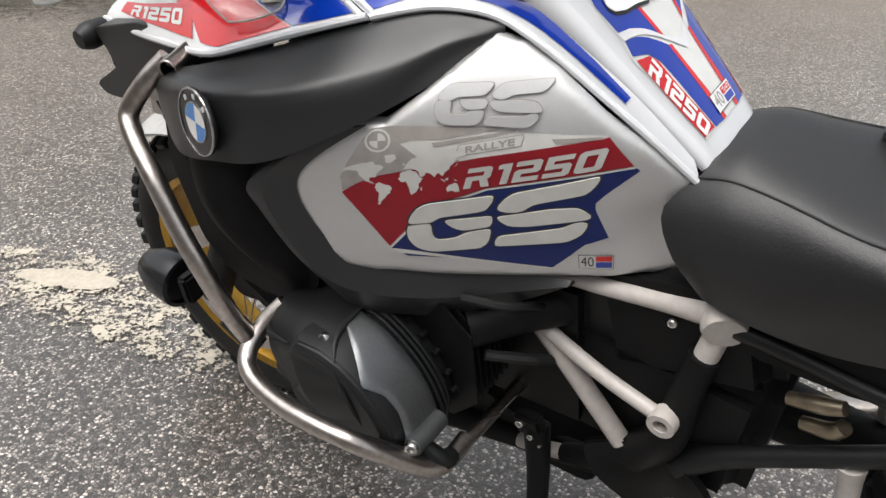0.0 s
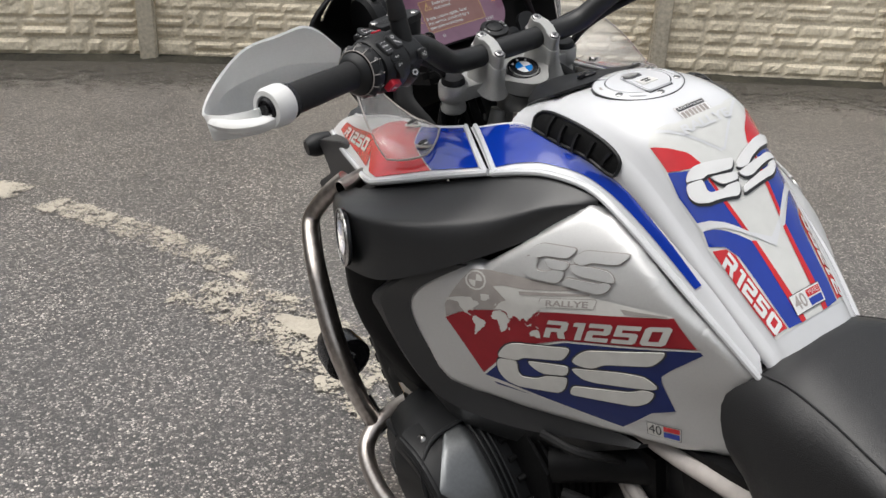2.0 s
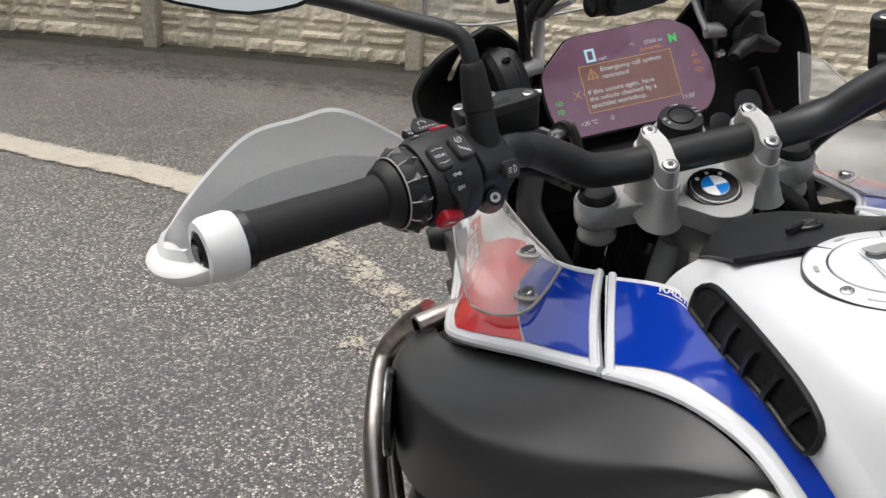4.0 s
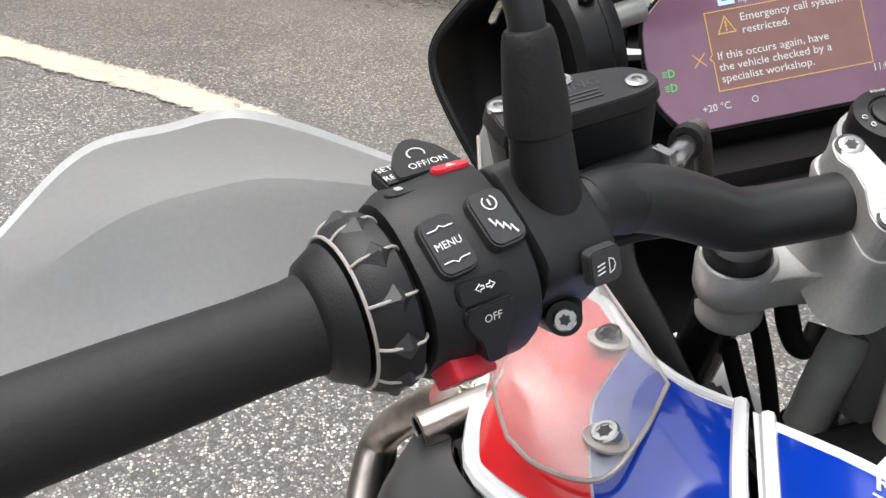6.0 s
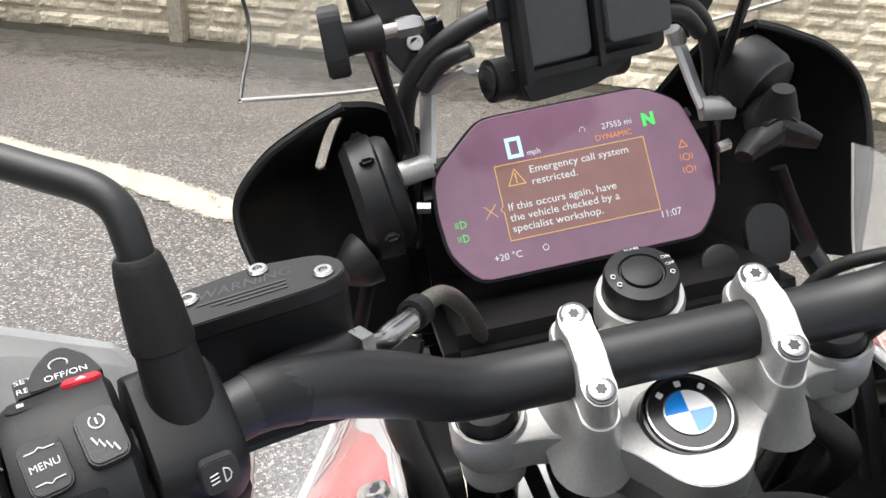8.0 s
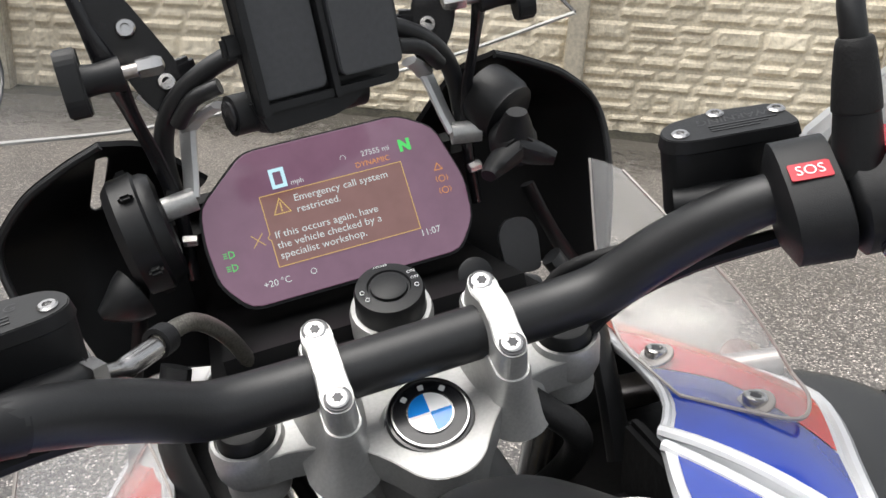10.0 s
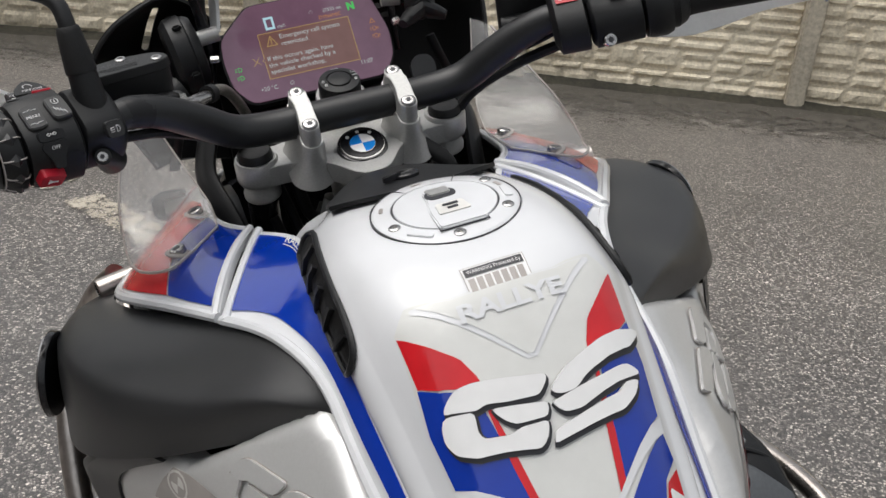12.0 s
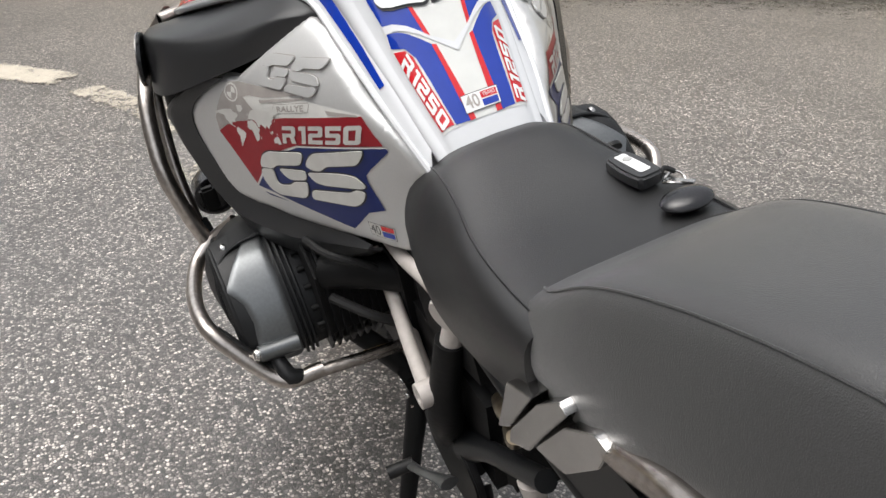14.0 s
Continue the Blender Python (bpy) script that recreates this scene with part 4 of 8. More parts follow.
# -- white centre cover of the tank --
cover_y = [-0.095, -0.13, -0.17, -0.25, -0.322, -0.36, -0.42, -0.457, -0.515, -0.548]
cover_w = smooth_table(cover_y, [0.061, 0.072, 0.085, 0.0940, 0.0945, 0.089, 0.0795, 0.0735, 0.062, 0.056])
cover_c = smooth_table(cover_y, [1.089, 1.0985, 1.1080, 1.1205, 1.115, 1.094, 1.026, 0.982, 0.914, 0.866])
cover_e = smooth_table(cover_y, [1.074, 1.083, 1.092, 1.097, 1.079, 1.052, 0.990, 0.950, 0.892, 0.850])
# outer edge of the white arm beside the cover
arm_x = smooth_table(cover_y, [0.098, 0.102, 0.102, 0.105, 0.104, 0.100, 0.091, 0.083, 0.072, 0.064])
arm_z = smooth_table(cover_y, [1.052, 1.056, 1.060, 1.058, 1.040, 1.016, 0.966, 0.932, 0.872, 0.835])
cover_prof = [(0.0, 0.0), (0.35, 0.07), (0.62, 0.26), (0.82, 0.56), (0.94, 0.82), (1.0, 1.0)]


def cover_point(a, y):
    """a: 0 middle, 1 ridge, 2 outer edge; negative to the left."""
    s = -1 if a < 0 else 1
    q = abs(a)
    w, zc, ze = cover_w(y), cover_c(y), cover_e(y)
    if q <= 1:
        drop = interp(q, [p[0] for p in cover_prof], [p[1] for p in cover_prof])
        drop = 0.12 * drop + 0.88 * q ** 5.0
        return (s * w * q, y, zc + (ze - zc) * drop)
    f = min(q - 1, 1)
    bow = 0.005 * math.sin(math.pi * f)
    return (s * (w + (arm_x(y) - w) * f + bow), y, ze + (arm_z(y) - ze) * f + bow * 0.5)


COVER = surface(cover_point, (0, -0.3, 1))


def cover_fn(u, v):
    return Vector(cover_point(-2 + 4 * u, -0.095 - 0.453 * v))


bm = sheet(cover_fn, 64, 60, 0.005, True)
tank_cover = part("tank_cover", bm, WHITE, bike, "white painted tank top cover", sharp=50)


def film_top(name, outlines, mat, off=0.0008, label="", parent=None):
    """Film on the cover; outlines in (x, y), x to the right."""
    def fn(x, y):
        return COVER(max(-2, min(2, x / cover_w(y))), y)
    bm = flat(outlines)
    return part(name, laid(bm, fn, off, 0.012), mat, parent or tank_cover, label, sharp=60)


def film_both(name, outlines, mat, off=0.0008, label=""):
    film_top(name, outlines, mat, off, label)
    film_top(name, [[(-x, y) for x, y in o] for o in outlines], mat, off, label)


film_top("tank_pad", [[(-0.0770, -0.3440), (-0.0665, -0.3370), (-0.036, -0.345), (0.036, -0.345), (0.0665, -0.3370), (0.0770, -0.3440), (0.076, -0.390), (0.0725, -0.415), (0.0730, -0.432), (0.067, -0.46), (0.0565, -0.5155), (0.0385, -0.5195), (-0.0385, -0.5195), (-0.0565, -0.5155), (-0.067, -0.46), (-0.0730, -0.432), (-0.0725, -0.415), (-0.076, -0.390)]], GEL, 0.0008, "clear cream gel tank pad")
film_both("tank_pad", [[(-0.0763, -0.3463), (-0.061, -0.361), (-0.0447, -0.374), (-0.0385, -0.383), (-0.0365, -0.388), (-0.0537, -0.3835), (-0.0637, -0.379), (-0.074, -0.3714)]], RED, 0.0013, "red printed field")
film_both("tank_pad", [[(-0.0744, -0.3716), (-0.0625, -0.3805), (-0.052, -0.3855), (-0.043, -0.390), (-0.0376, -0.4073), (-0.0293, -0.4435), (-0.0712, -0.4132), (-0.0755, -0.389)]], BLUE, 0.0013, "blue printed field")
film_both("tank_pad", [[(-0.0397, -0.394), (-0.0360, -0.398), (-0.0305, -0.420), (-0.0245, -0.4455), (-0.0300, -0.4435), (-0.0355, -0.421)]], RED, 0.0016)
film_both("tank_pad", [[(-0.0700, -0.4205), (-0.0277, -0.4515), (-0.0231, -0.4676), (-0.0181, -0.5015), (-0.0190, -0.5195), (-0.0395, -0.5175), (-0.0432, -0.500), (-0.0470, -0.4755), (-0.0510, -0.455), (-0.0580, -0.4435), (-0.0715, -0.4310)]], BLUE, 0.0013, "blue printed field")
film_both("tank_pad", [[(-0.0277, -0.4517), (-0.0222, -0.4530), (-0.0205, -0.463), (-0.0155, -0.4968), (-0.0143, -0.5193), (-0.0214, -0.5192), (-0.0235, -0.500), (-0.0255, -0.471)]], RED, 0.0016)
film_both("tank_pad", [[(-0.0705, -0.4352), (-0.0585, -0.4445), (-0.0535, -0.4525), (-0.0495, -0.4794), (-0.0415, -0.5165), (-0.0570, -0.5125), (-0.0615, -0.490), (-0.0665, -0.46)]], RED, 0.0016, "red printed field")
film_both("tank_pad", [[(-0.0722, -0.4128), (-0.0245, -0.4452), (0, -0.4558), (0, -0.4635), (-0.0705, -0.4205)]], WHITE, 0.0019, "white band across the pad")
# clear raised chevron with its printed word
film_top("gel_chevron", [[(-0.0640, -0.3400), (-0.0372, -0.3455), (0.0372, -0.3455), (0.0640, -0.3400), (0.0640, -0.3425), (0.0035, -0.3835), (-0.0035, -0.3835), (-0.0640, -0.3425)]], WHITE, 0.0012)
film_top("gel_chevron", [[(-0.0600, -0.3412), (-0.0372, -0.3462), (0.0372, -0.3462), (0.0600, -0.3412), (0.0022, -0.3815), (-0.0022, -0.3815)]], GEL, 0.0016, "clear gel chevron")
for sgn in (-1, 1):
    bm = model_word(0.0110, 0.066)
    for v in bm.verts:
        x, y = v.co.x, v.co.y
        v.co.x, v.co.y = (-0.0565 + x * 0.20 + y, -0.480 - x + y * 0.1) if sgn < 0 else (0.0565 + x * 0.20 - y, -0.480 + x + y * 0.1)
    part("lettering", laid(bm, lambda x, y: COVER(max(-2, min(2, x / cover_w(y))), y), 0.0022, 0.012), EMB_WHITE, tank_cover, sharp=60)
# raised emblem on the pad
for o in emblem:
    q = soften([(-0.0676 + x * 0.01444 + y * 0.00267, -0.4071 + x * 0.00043 + y * 0.00736 + 0.0135 * (x / 4.8 - 1) ** 2) for x, y in o], 0.003)
    # ink copy shifted right and down paints the shadow of each raised bar
    film_top("emblem_outline", [grown([(x + 0.0006, y - 0.0012) for x, y in q], 0.0012)], INK, 0.0024)
    part("emblem_shape", laid(flat([q]), lambda x, y: COVER(max(-2, min(2, x / cover_w(y))), y), 0.0046, 0.012, 0.0024), EMB_WHITE, tank_cover, "raised white gel emblem bar", sharp=60)
# small stickers
# grey rim paints the slight shadow round the security sticker
film_top("sticker_edge", [grown([(-0.0226, -0.3290), (0.0220, -0.3290), (0.0205, -0.3478), (-0.0232, -0.3478)], 0.0006)], GREY_FILM, 0.0009)
film_top("sticker", [[(-0.0226, -0.3290), (0.0220, -0.3290), (0.0205, -0.3478), (-0.0232, -0.3478)]], MARK, 0.0010, "white-framed security sticker")
film_top("sticker_field", [[(-0.0214, -0.3300), (0.0208, -0.3300), (0.0202, -0.3362), (-0.0217, -0.3362)]], INK, 0.0014)
for i in range(7):
    film_top("plain_bar", [[(-0.0210 + i * 0.0058, -0.3378), (-0.0166 + i * 0.0058, -0.3378), (-0.0172 + i * 0.0058, -0.3464), (-0.0216 + i * 0.0058, -0.3464)]], GREY_FILM, 0.0014)


def letters_top(text, size, cx, cy, mat, width=1.0, bold=0.0, off=0.0016):
    bm = letters(text, size, 0, width, bold=bold)
    for v in bm.verts:
        v.co.x, v.co.y = cx + v.co.x, cy + v.co.y
    part("lettering", laid(bm, lambda x, y: COVER(max(-2, min(2, x / cover_w(y))), y), off, 0.02), mat, tank_cover, sharp=60)


letters_top("WARNING Protected by", 0.0030, -0.0005, -0.3331, MARK, 0.86)
letters_top("RALLYE", 0.0085, 0.0, -0.3560, WHITE, 1.8, 0.0004, 0.0027)
film_top("sticker", [grown([(-0.0222, -0.5002), (0.0252, -0.5002), (0.0228, -0.5138), (-0.0230, -0.5138)], 0.0006)], INK, 0.0023, "small anniversary sticker")
film_top("sticker_field", [[(-0.0222, -0.5002), (0.0252, -0.5002), (0.0228, -0.5138), (-0.0230, -0.5138)]], MARK, 0.0026)
film_top("sticker_field", [[(0.0020, -0.5014), (0.0235, -0.5014), (0.0225, -0.5066), (0.0015, -0.5066)]], RED, 0.0029)
film_top("sticker_field", [[(0.0015, -0.5076), (0.0222, -0.5076), (0.0212, -0.5128), (0.0010, -0.5128)]], BLUE, 0.0029)
letters_top("40", 0.0100, -0.0105, -0.5070, GREY_FILM, 1.25, 0.0002, 0.0029)
letters_top("YEARS", 0.0034, 0.0125, -0.5040, MARK, 1.25, 0.0, 0.0032)

# -- fairing arms: white border, blue and red film, one sheet from the seat to the nose on each side --
arm_in = [(-0.071, -0.505, 0.888), (-0.080, -0.457, 0.941), (-0.088, -0.42, 0.977), (-0.096, -0.36, 1.026), (-0.100, -0.322, 1.050), (-0.101, -0.25, 1.066), (-0.098, -0.165, 1.069), (-0.096, -0.115, 1.066), (-0.125, -0.040, 1.048)]
arm_out = [(-0.083, -0.522, 0.858), (-0.099, -0.465, 0.914), (-0.108, -0.412, 0.957), (-0.117, -0.355, 1.002), (-0.1205, -0.302, 1.030), (-0.128, -0.265, 1.038), (-0.142, -0.228, 1.041), (-0.158, -0.195, 1.038), (-0.177, -0.163, 1.033)]


def bowed(a, b, bow, up=(0, 0, 1)):
    upv = Vector(up)
    la, lb = spline(a, 48), spline(b, 48)

    def fn(u, v):
        k = min(max(u, 0), 1) * 48
        i = min(int(k), 47)
        f = k - i
        p = Vector(la[i] * (1 - f) + la[i + 1] * f)
        q = Vector(lb[i] * (1 - f) + lb[i + 1] * f)
        v = min(max(v, 0), 1)
        return p.lerp(q, v) + upv * bow * 4 * v * (1 - v)
    return fn


arm_fn = bowed(arm_in, arm_out, 0.004)
arms = both("fairing_arm", sheet(lambda u, v: arm_fn(u, v), 48, 8, 0.006), WHITE, bike, "white fairing arm with a tapering blue stripe")
ARM = surface(arm_fn, (-0.4, -0.2, 1))
stripe = [(0.20, 0.42), (0.30, 0.28), (0.45, 0.22), (0.60, 0.16), (0.75, 0.10), (0.86, 0.06), (0.975, 0.06), (0.975, 0.90), (0.90, 0.86), (0.80, 0.82), (0.72, 0.80), (0.62, 0.74), (0.50, 0.68), (0.35, 0.66), (0.22, 0.70)]
side_pair("blue_film", laid(flat([stripe]), ARM, 0.0012, 0.04), BLUE, arms, "glossy blue film stripe")

nose_in = [(-0.126, -0.036, 1.048), (-0.146, -0.008, 1.046), (-0.156, 0.040, 1.040), (-0.156, 0.10, 1.036), (-0.150, 0.18, 1.018), (-0.138, 0.27, 0.990), (-0.120, 0.36, 0.965)]
nose_out = [(-0.179, -0.160, 1.034), (-0.215, -0.095, 1.021), (-0.256, -0.020, 1.004), (-0.264, 0.03, 0.990), (-0.236, 0.13, 0.972), (-0.205, 0.25, 0.955), (-0.165, 0.38, 0.940)]
nose_fn = bowed(nose_in, nose_out, 0.008, (-0.3, 0, 1))
noses = both("front_fairing", sheet(lambda u, v: nose_fn(u, v), 48, 10, 0.006), WHITE, bike, "white front fairing with red and blue film")
NOSE = surface(nose_fn, (-0.5, -0.2, 1))
side_pair("blue_film", laid(flat([[(0.015, 0.06), (0.13, 0.05), (0.26, 0.05), (0.25, 0.4), (0.17, 0.90), (0.10, 0.91), (0.015, 0.91)]]), NOSE, 0.0012, 0.04), BLUE, noses, "glossy blue film")
side_pair("red_film", laid(flat([[(0.265, 0.05), (0.40, 0.06), (0.50, 0.15), (0.62, 0.40), (0.52, 0.60), (0.46, 0.88), (0.38, 0.93), (0.30, 0.92), (0.175, 0.90), (0.255, 0.4)]]), NOSE, 0.0012, 0.04), RED, noses, "glossy red film")
side_pair("red_film", laid(flat([[(0.52, 0.45), (0.64, 0.42), (0.92, 0.45), (0.92, 0.72), (0.60, 0.84), (0.50, 0.86)]]), NOSE, 0.0012, 0.04), RED, noses, "glossy red film")
for s, par in zip((1, -1), noses):
    bm = model_word(0.22, 0.80)
    for v in bm.verts:
        x, y = v.co.x, v.co.y
        v.co.x, v.co.y = 0.71 - s * x * 0.36, 0.62 - y
    bm = laid(bm, NOSE, 0.002, 0.06)
    part("lettering", bm if s == 1 else mirrored(bm), GEL, par, sharp=60)
# raised white beads on both sides of the joint
both("joint_bead", tube([Vector(arm_fn(0.985, v / 6)) + V(0, 0, 0.001) for v in range(7)], 0.0040, 8, 2), WHITE, bike)
both("joint_bead", tube([Vector(nose_fn(0.012, v / 6)) + V(0, 0, 0.001) for v in range(7)], 0.0040, 8, 2), WHITE, bike)
both("edge_bead", tube([Vector(arm_fn(u / 16, 0.985)) for u in range(17)], 0.0045, 8, 2), WHITE, bike)
both("edge_bead", tube([Vector(nose_fn(u / 12, 0.985)) for u in range(13)], 0.0048, 8, 2), WHITE, bike)
both("edge_bead", tube([Vector(nose_fn(u / 12, 0.01)) for u in range(13)], 0.003, 8, 2), WHITE, bike)

# outlined model word beside the vent
for s, par in zip((1, -1), arms):
    bm = letters("RALLYE", 1.0, 0.0, 1.2, bold=0.02)
    half = max(v.co.x for v in bm.verts)
    for v in bm.verts:
        x, y = v.co.x / half, v.co.y
        v.co.x, v.co.y = 0.838 - s * x * 0.050, 0.085 - y * 0.085
    bm = laid(bm, ARM, 0.002, 0.02)
    part("lettering", bm if s == 1 else mirrored(bm), PALE, par, "pale printed model word", sharp=60)
side_pair("print_line", laid(flat([[(0.786, 0.145), (0.890, 0.145), (0.890, 0.155), (0.786, 0.155)]]), ARM, 0.0018, 0.02), PALE, arms)

# -- air vents in the cover's flanks --
vent_outline = [(-0.160, 1.068), (-0.157, 1.079), (-0.170, 1.0890), (-0.21, 1.0945), (-0.262, 1.0930), (-0.300, 1.0840), (-0.322, 1.0715), (-0.324, 1.0580), (-0.314, 1.0525), (-0.27, 1.0640), (-0.21, 1.0665)]


def vent_point(y, z):
    ze, za = cover_e(y), arm_z(y)
    f = min(max((ze - z) / (ze - za), 0.0), 1.0)
    bow = 0.005 * math.sin(math.pi * f)
    return (-(cover_w(y) + (arm_x(y) - cover_w(y)) * f + bow), y, z + bow * 0.5)


VENT = surface(vent_point, (-1, 0, 0.5))
vents = side_pair("air_vent", laid(flat([vent_outline]), VENT, 0.0022, 0.010, 0.008), DARK, (bike, bike), "black slatted air vent")
for k in range(5):
    y0 = -0.19 - 0.027 * k
    zt, zb = 1.0915 - 0.003 * k - (0.004 if k > 3 else 0), 1.068 - 0.0015 * k
    slat = laid(flat([[(y0, zb), (y0 - 0.005, zb), (y0 - 0.013, zt), (y0 - 0.008, zt)]]), VENT, 0.0060, 0.012, 0.005)
    side_pair("vent_slat", slat, PLASTIC, vents)
rim = [Vector(vent_point(y, z)) + Vector(VENT(y, z)[1]) * 0.003 for y, z in vent_outline]
both("vent_frame", tube(rim + [rim[0]], 0.0024, 8, 3, caps=False), PLASTIC, bike)

# -- black front cover of the tank, emergency key slot, filler cap --
def front_cover(u, v):
    k = 2 * u - 1
    y0 = -0.064 - 0.030 * k * k
    y1 = -0.195 + 0.026 * abs(k) ** 2.4
    y = y0 + (y1 - y0) * v
    return Vector((0.0715 * k * (0.88 + 0.14 * v), y, 1.0862 + 0.0335 * v ** 0.8 - 0.012 * abs(k) ** 3.0 * (1.0 - 0.2 * v)))


front = part("tank_front_cover", sheet(front_cover, 24, 14, 0.0035, True), PLASTIC, bike, "matt black cover ahead of the filler cap")
fm = frame_of((0.0, -0.150, 1.1092), (1, 0.05, 0), (0, 1, -0.22))
part("key_slot", lathe([(0, 0), (0.0115, 0), (0.0115, 0.0035), (0.0100, 0.0045), (0.0085, 0.0035), (0, 0.0035)], fm, 28), GLOSSBLACK, front)
part("key_slot_insert", prism(rounded(0.015, 0.0075, 0.0035), 0.0030, fm @ pose(0, 0, 0.0030, 0, 0, 20), 0.0008), BRIGHT, front)
part("key_slot_insert", prism(rounded(0.022, 0.0055, 0.002), 0.0045, fm @ pose(-0.012, -0.004, 0.002, 0, 0, 20), 0.0008), GLOSSBLACK, front)

capm = frame_of((0.0, -0.2455, 1.1190), (1, 0, 0), (0, 1, 0.0))
R0 = 0.056
cap_base = part("filler_cap", lathe([(0, -0.02), (R0, -0.02), (R0, 0.0028), (R0 - 0.0015, 0.0040), (R0 - 0.003, 0.0044), (0.041, 0.0050), (0.0405, 0.0038), (0.0395, 0.0038), (0.039, 0.0052), (0, 0.0056)], capm, 56), WHITE, bike, "white round filler cap with a flip lock cover")
part("seal_line", lathe([(R0 - 0.0002, 0.0034), (R0 + 0.0008, 0.0036), (R0 + 0.0008, -0.02), (R0 - 0.0002, -0.02)], capm, 56, caps=False), INK, cap_base)
part("seal_line", lathe([(0.0394, 0.0042), (0.0406, 0.0044), (0.0406, 0.003), (0.0394, 0.003)], capm, 56, caps=False), INK, cap_base)
tongue = [(-0.011, 0.022), (0.011, 0.022), (0.0125, 0.006), (0.0175, -0.016), (0.0185, -0.041), (-0.0185, -0.041), (-0.0175, -0.016), (-0.0125, 0.006)]
part("lock_cover", prism(soften(tongue, 0.003), 0.0034, capm @ pose(0, 0, 0.0050), 0.0012), WHITE, cap_base)
part("lock_edge", tube([tuple(capm @ V(x, y, 0.0060)) for x, y in ((-0.0165, -0.020), (-0.0187, -0.0412), (0.0187, -0.0412), (0.0165, -0.020))], 0.0006, 6, 1, smooth=False), INK, cap_base)
part("finger_recess", prism(soften([(-0.0105, 0.002), (0.0105, 0.002), (0.0125, 0.010), (0.010, 0.016), (-0.010, 0.016), (-0.0125, 0.010)], 0.003), 0.0006, capm @ pose(0, 0, 0.0081), 0), INK, cap_base)
part("lock_tab", prism(soften([(-0.0085, 0.007), (0.0085, 0.007), (0.010, 0.022), (-0.010, 0.022)], 0.003), 0.0022, capm @ pose(0, 0, 0.0082, -4, 0, 0), 0.0008), ALU, cap_base)
part("name_plate", prism(soften([(-0.0105, -0.008), (0.0105, -0.008), (0.0125, -0.024), (-0.0125, -0.024)], 0.002), 0.0008, capm @ pose(0, 0, 0.0083), 0), PALE, cap_base)
for w, yy in ((0.012, -0.0125), (0.008, -0.0180)):
    part("plain_bar", prism(rounded(w, 0.0028, 0.0005, 1), 0.0004, capm @ pose(0.0, yy, 0.0092), 0), INK, cap_base)
for a in (62, 118):
    part("cap_gap", block((0.0008, 0.014, 0.001), capm @ pose(0.0482 * math.cos(radians(a)), 0.0482 * math.sin(radians(a)), 0.0046, 0, 0, a - 90), 0), INK, cap_base)
for a in (12, 98, 160):
    part("plain_bar", prism(rounded(0.009, 0.003, 0.001, 1), 0.0003, capm @ pose(0.0480 * math.cos(radians(a)), 0.0480 * math.sin(radians(a)), 0.0050, 0, 0, a - 90), 0), GREY_FILM, cap_base)
for a in (28, 200, 262, 325):
    q = (0.0478 * math.cos(radians(a)), 0.0478 * math.sin(radians(a)))
    part("screw", lathe([(0, 0.004), (0.0046, 0.0035), (0.0046, 0.0054), (0.0038, 0.0060), (0.0020, 0.0060), (0.0016, 0.0048), (0, 0.0048)], capm @ pose(q[0], q[1], 0), 14), BRIGHT, cap_base)
    if a in (200, 325):
        part("cap_rib", prism(rounded(0.020, 0.006, 0.002), 0.0016, capm @ pose(0.0475 * math.cos(radians(a + 28)), 0.0475 * math.sin(radians(a + 28)), 0.0042, 0, 0, a + 118), 0.0005), WHITE, cap_base)
# the cap follows the crown of the cover
for ob in [cap_base] + list(cap_base.children):
    for v in ob.data.vertices:
        v.co.z -= 0.5 * v.co.x ** 2 + 0.9 * (v.co.y + 0.2455) ** 2


# -- stainless crash bars --
def bolt(centre, normal, r=0.007, h=0.005, parent=None, mat=None, name="bolt"):
    """A round-headed bolt with a star recess."""
    nrm = Vector(normal).normalized()
    side = nrm.cross(Vector((0.3, 0.9, 0.2))).normalized()
    m = frame_of(centre, side, nrm.cross(side))
    star = lathe([(0, -0.001), (r, -0.001), (r, h * 0.55), (r * 0.8, h), (r * 0.46, h), (r * 0.40, h * 0.35), (0, h * 0.35)], m, 18)
    return part(name, star, mat or BRIGHT, parent or bike)


def star_bolt(centre, normal, r, h, parent):
    """A socket bolt whose recess is a six-pointed star."""
    nrm = Vector(normal).normalized()
    side = nrm.cross(Vector((0.3, 0.9, 0.2))).normalized()
    m = frame_of(centre, side, nrm.cross(side))
    head = part("bolt", lathe([(0, -0.002), (r, -0.002), (r, h * 0.75), (r * 0.86, h), (r * 0.62, h), (r * 0.60, h * 0.86), (0, h * 0.86)], m, 26), BRIGHT, parent)
    o = []
    for k in range(12):
        q = r * (0.56 if k % 2 == 0 else 0.36)
        o.append((q * math.cos(radians(30 * k)), q * math.sin(radians(30 * k))))
    # flat dark star painted in place of the shade inside the socket
    part("star_recess", prism(soften(o, r * 0.08), 0.0003, m, 0, base=h * 0.87), INK, head)
    return head


def off(s, x, y, z):
    """A point of the left side, given by its distance x out, or its twin on the other side."""
    return (-x, y, z) if s < 0 else (x + SKEW * (1.087 - z), y, z)


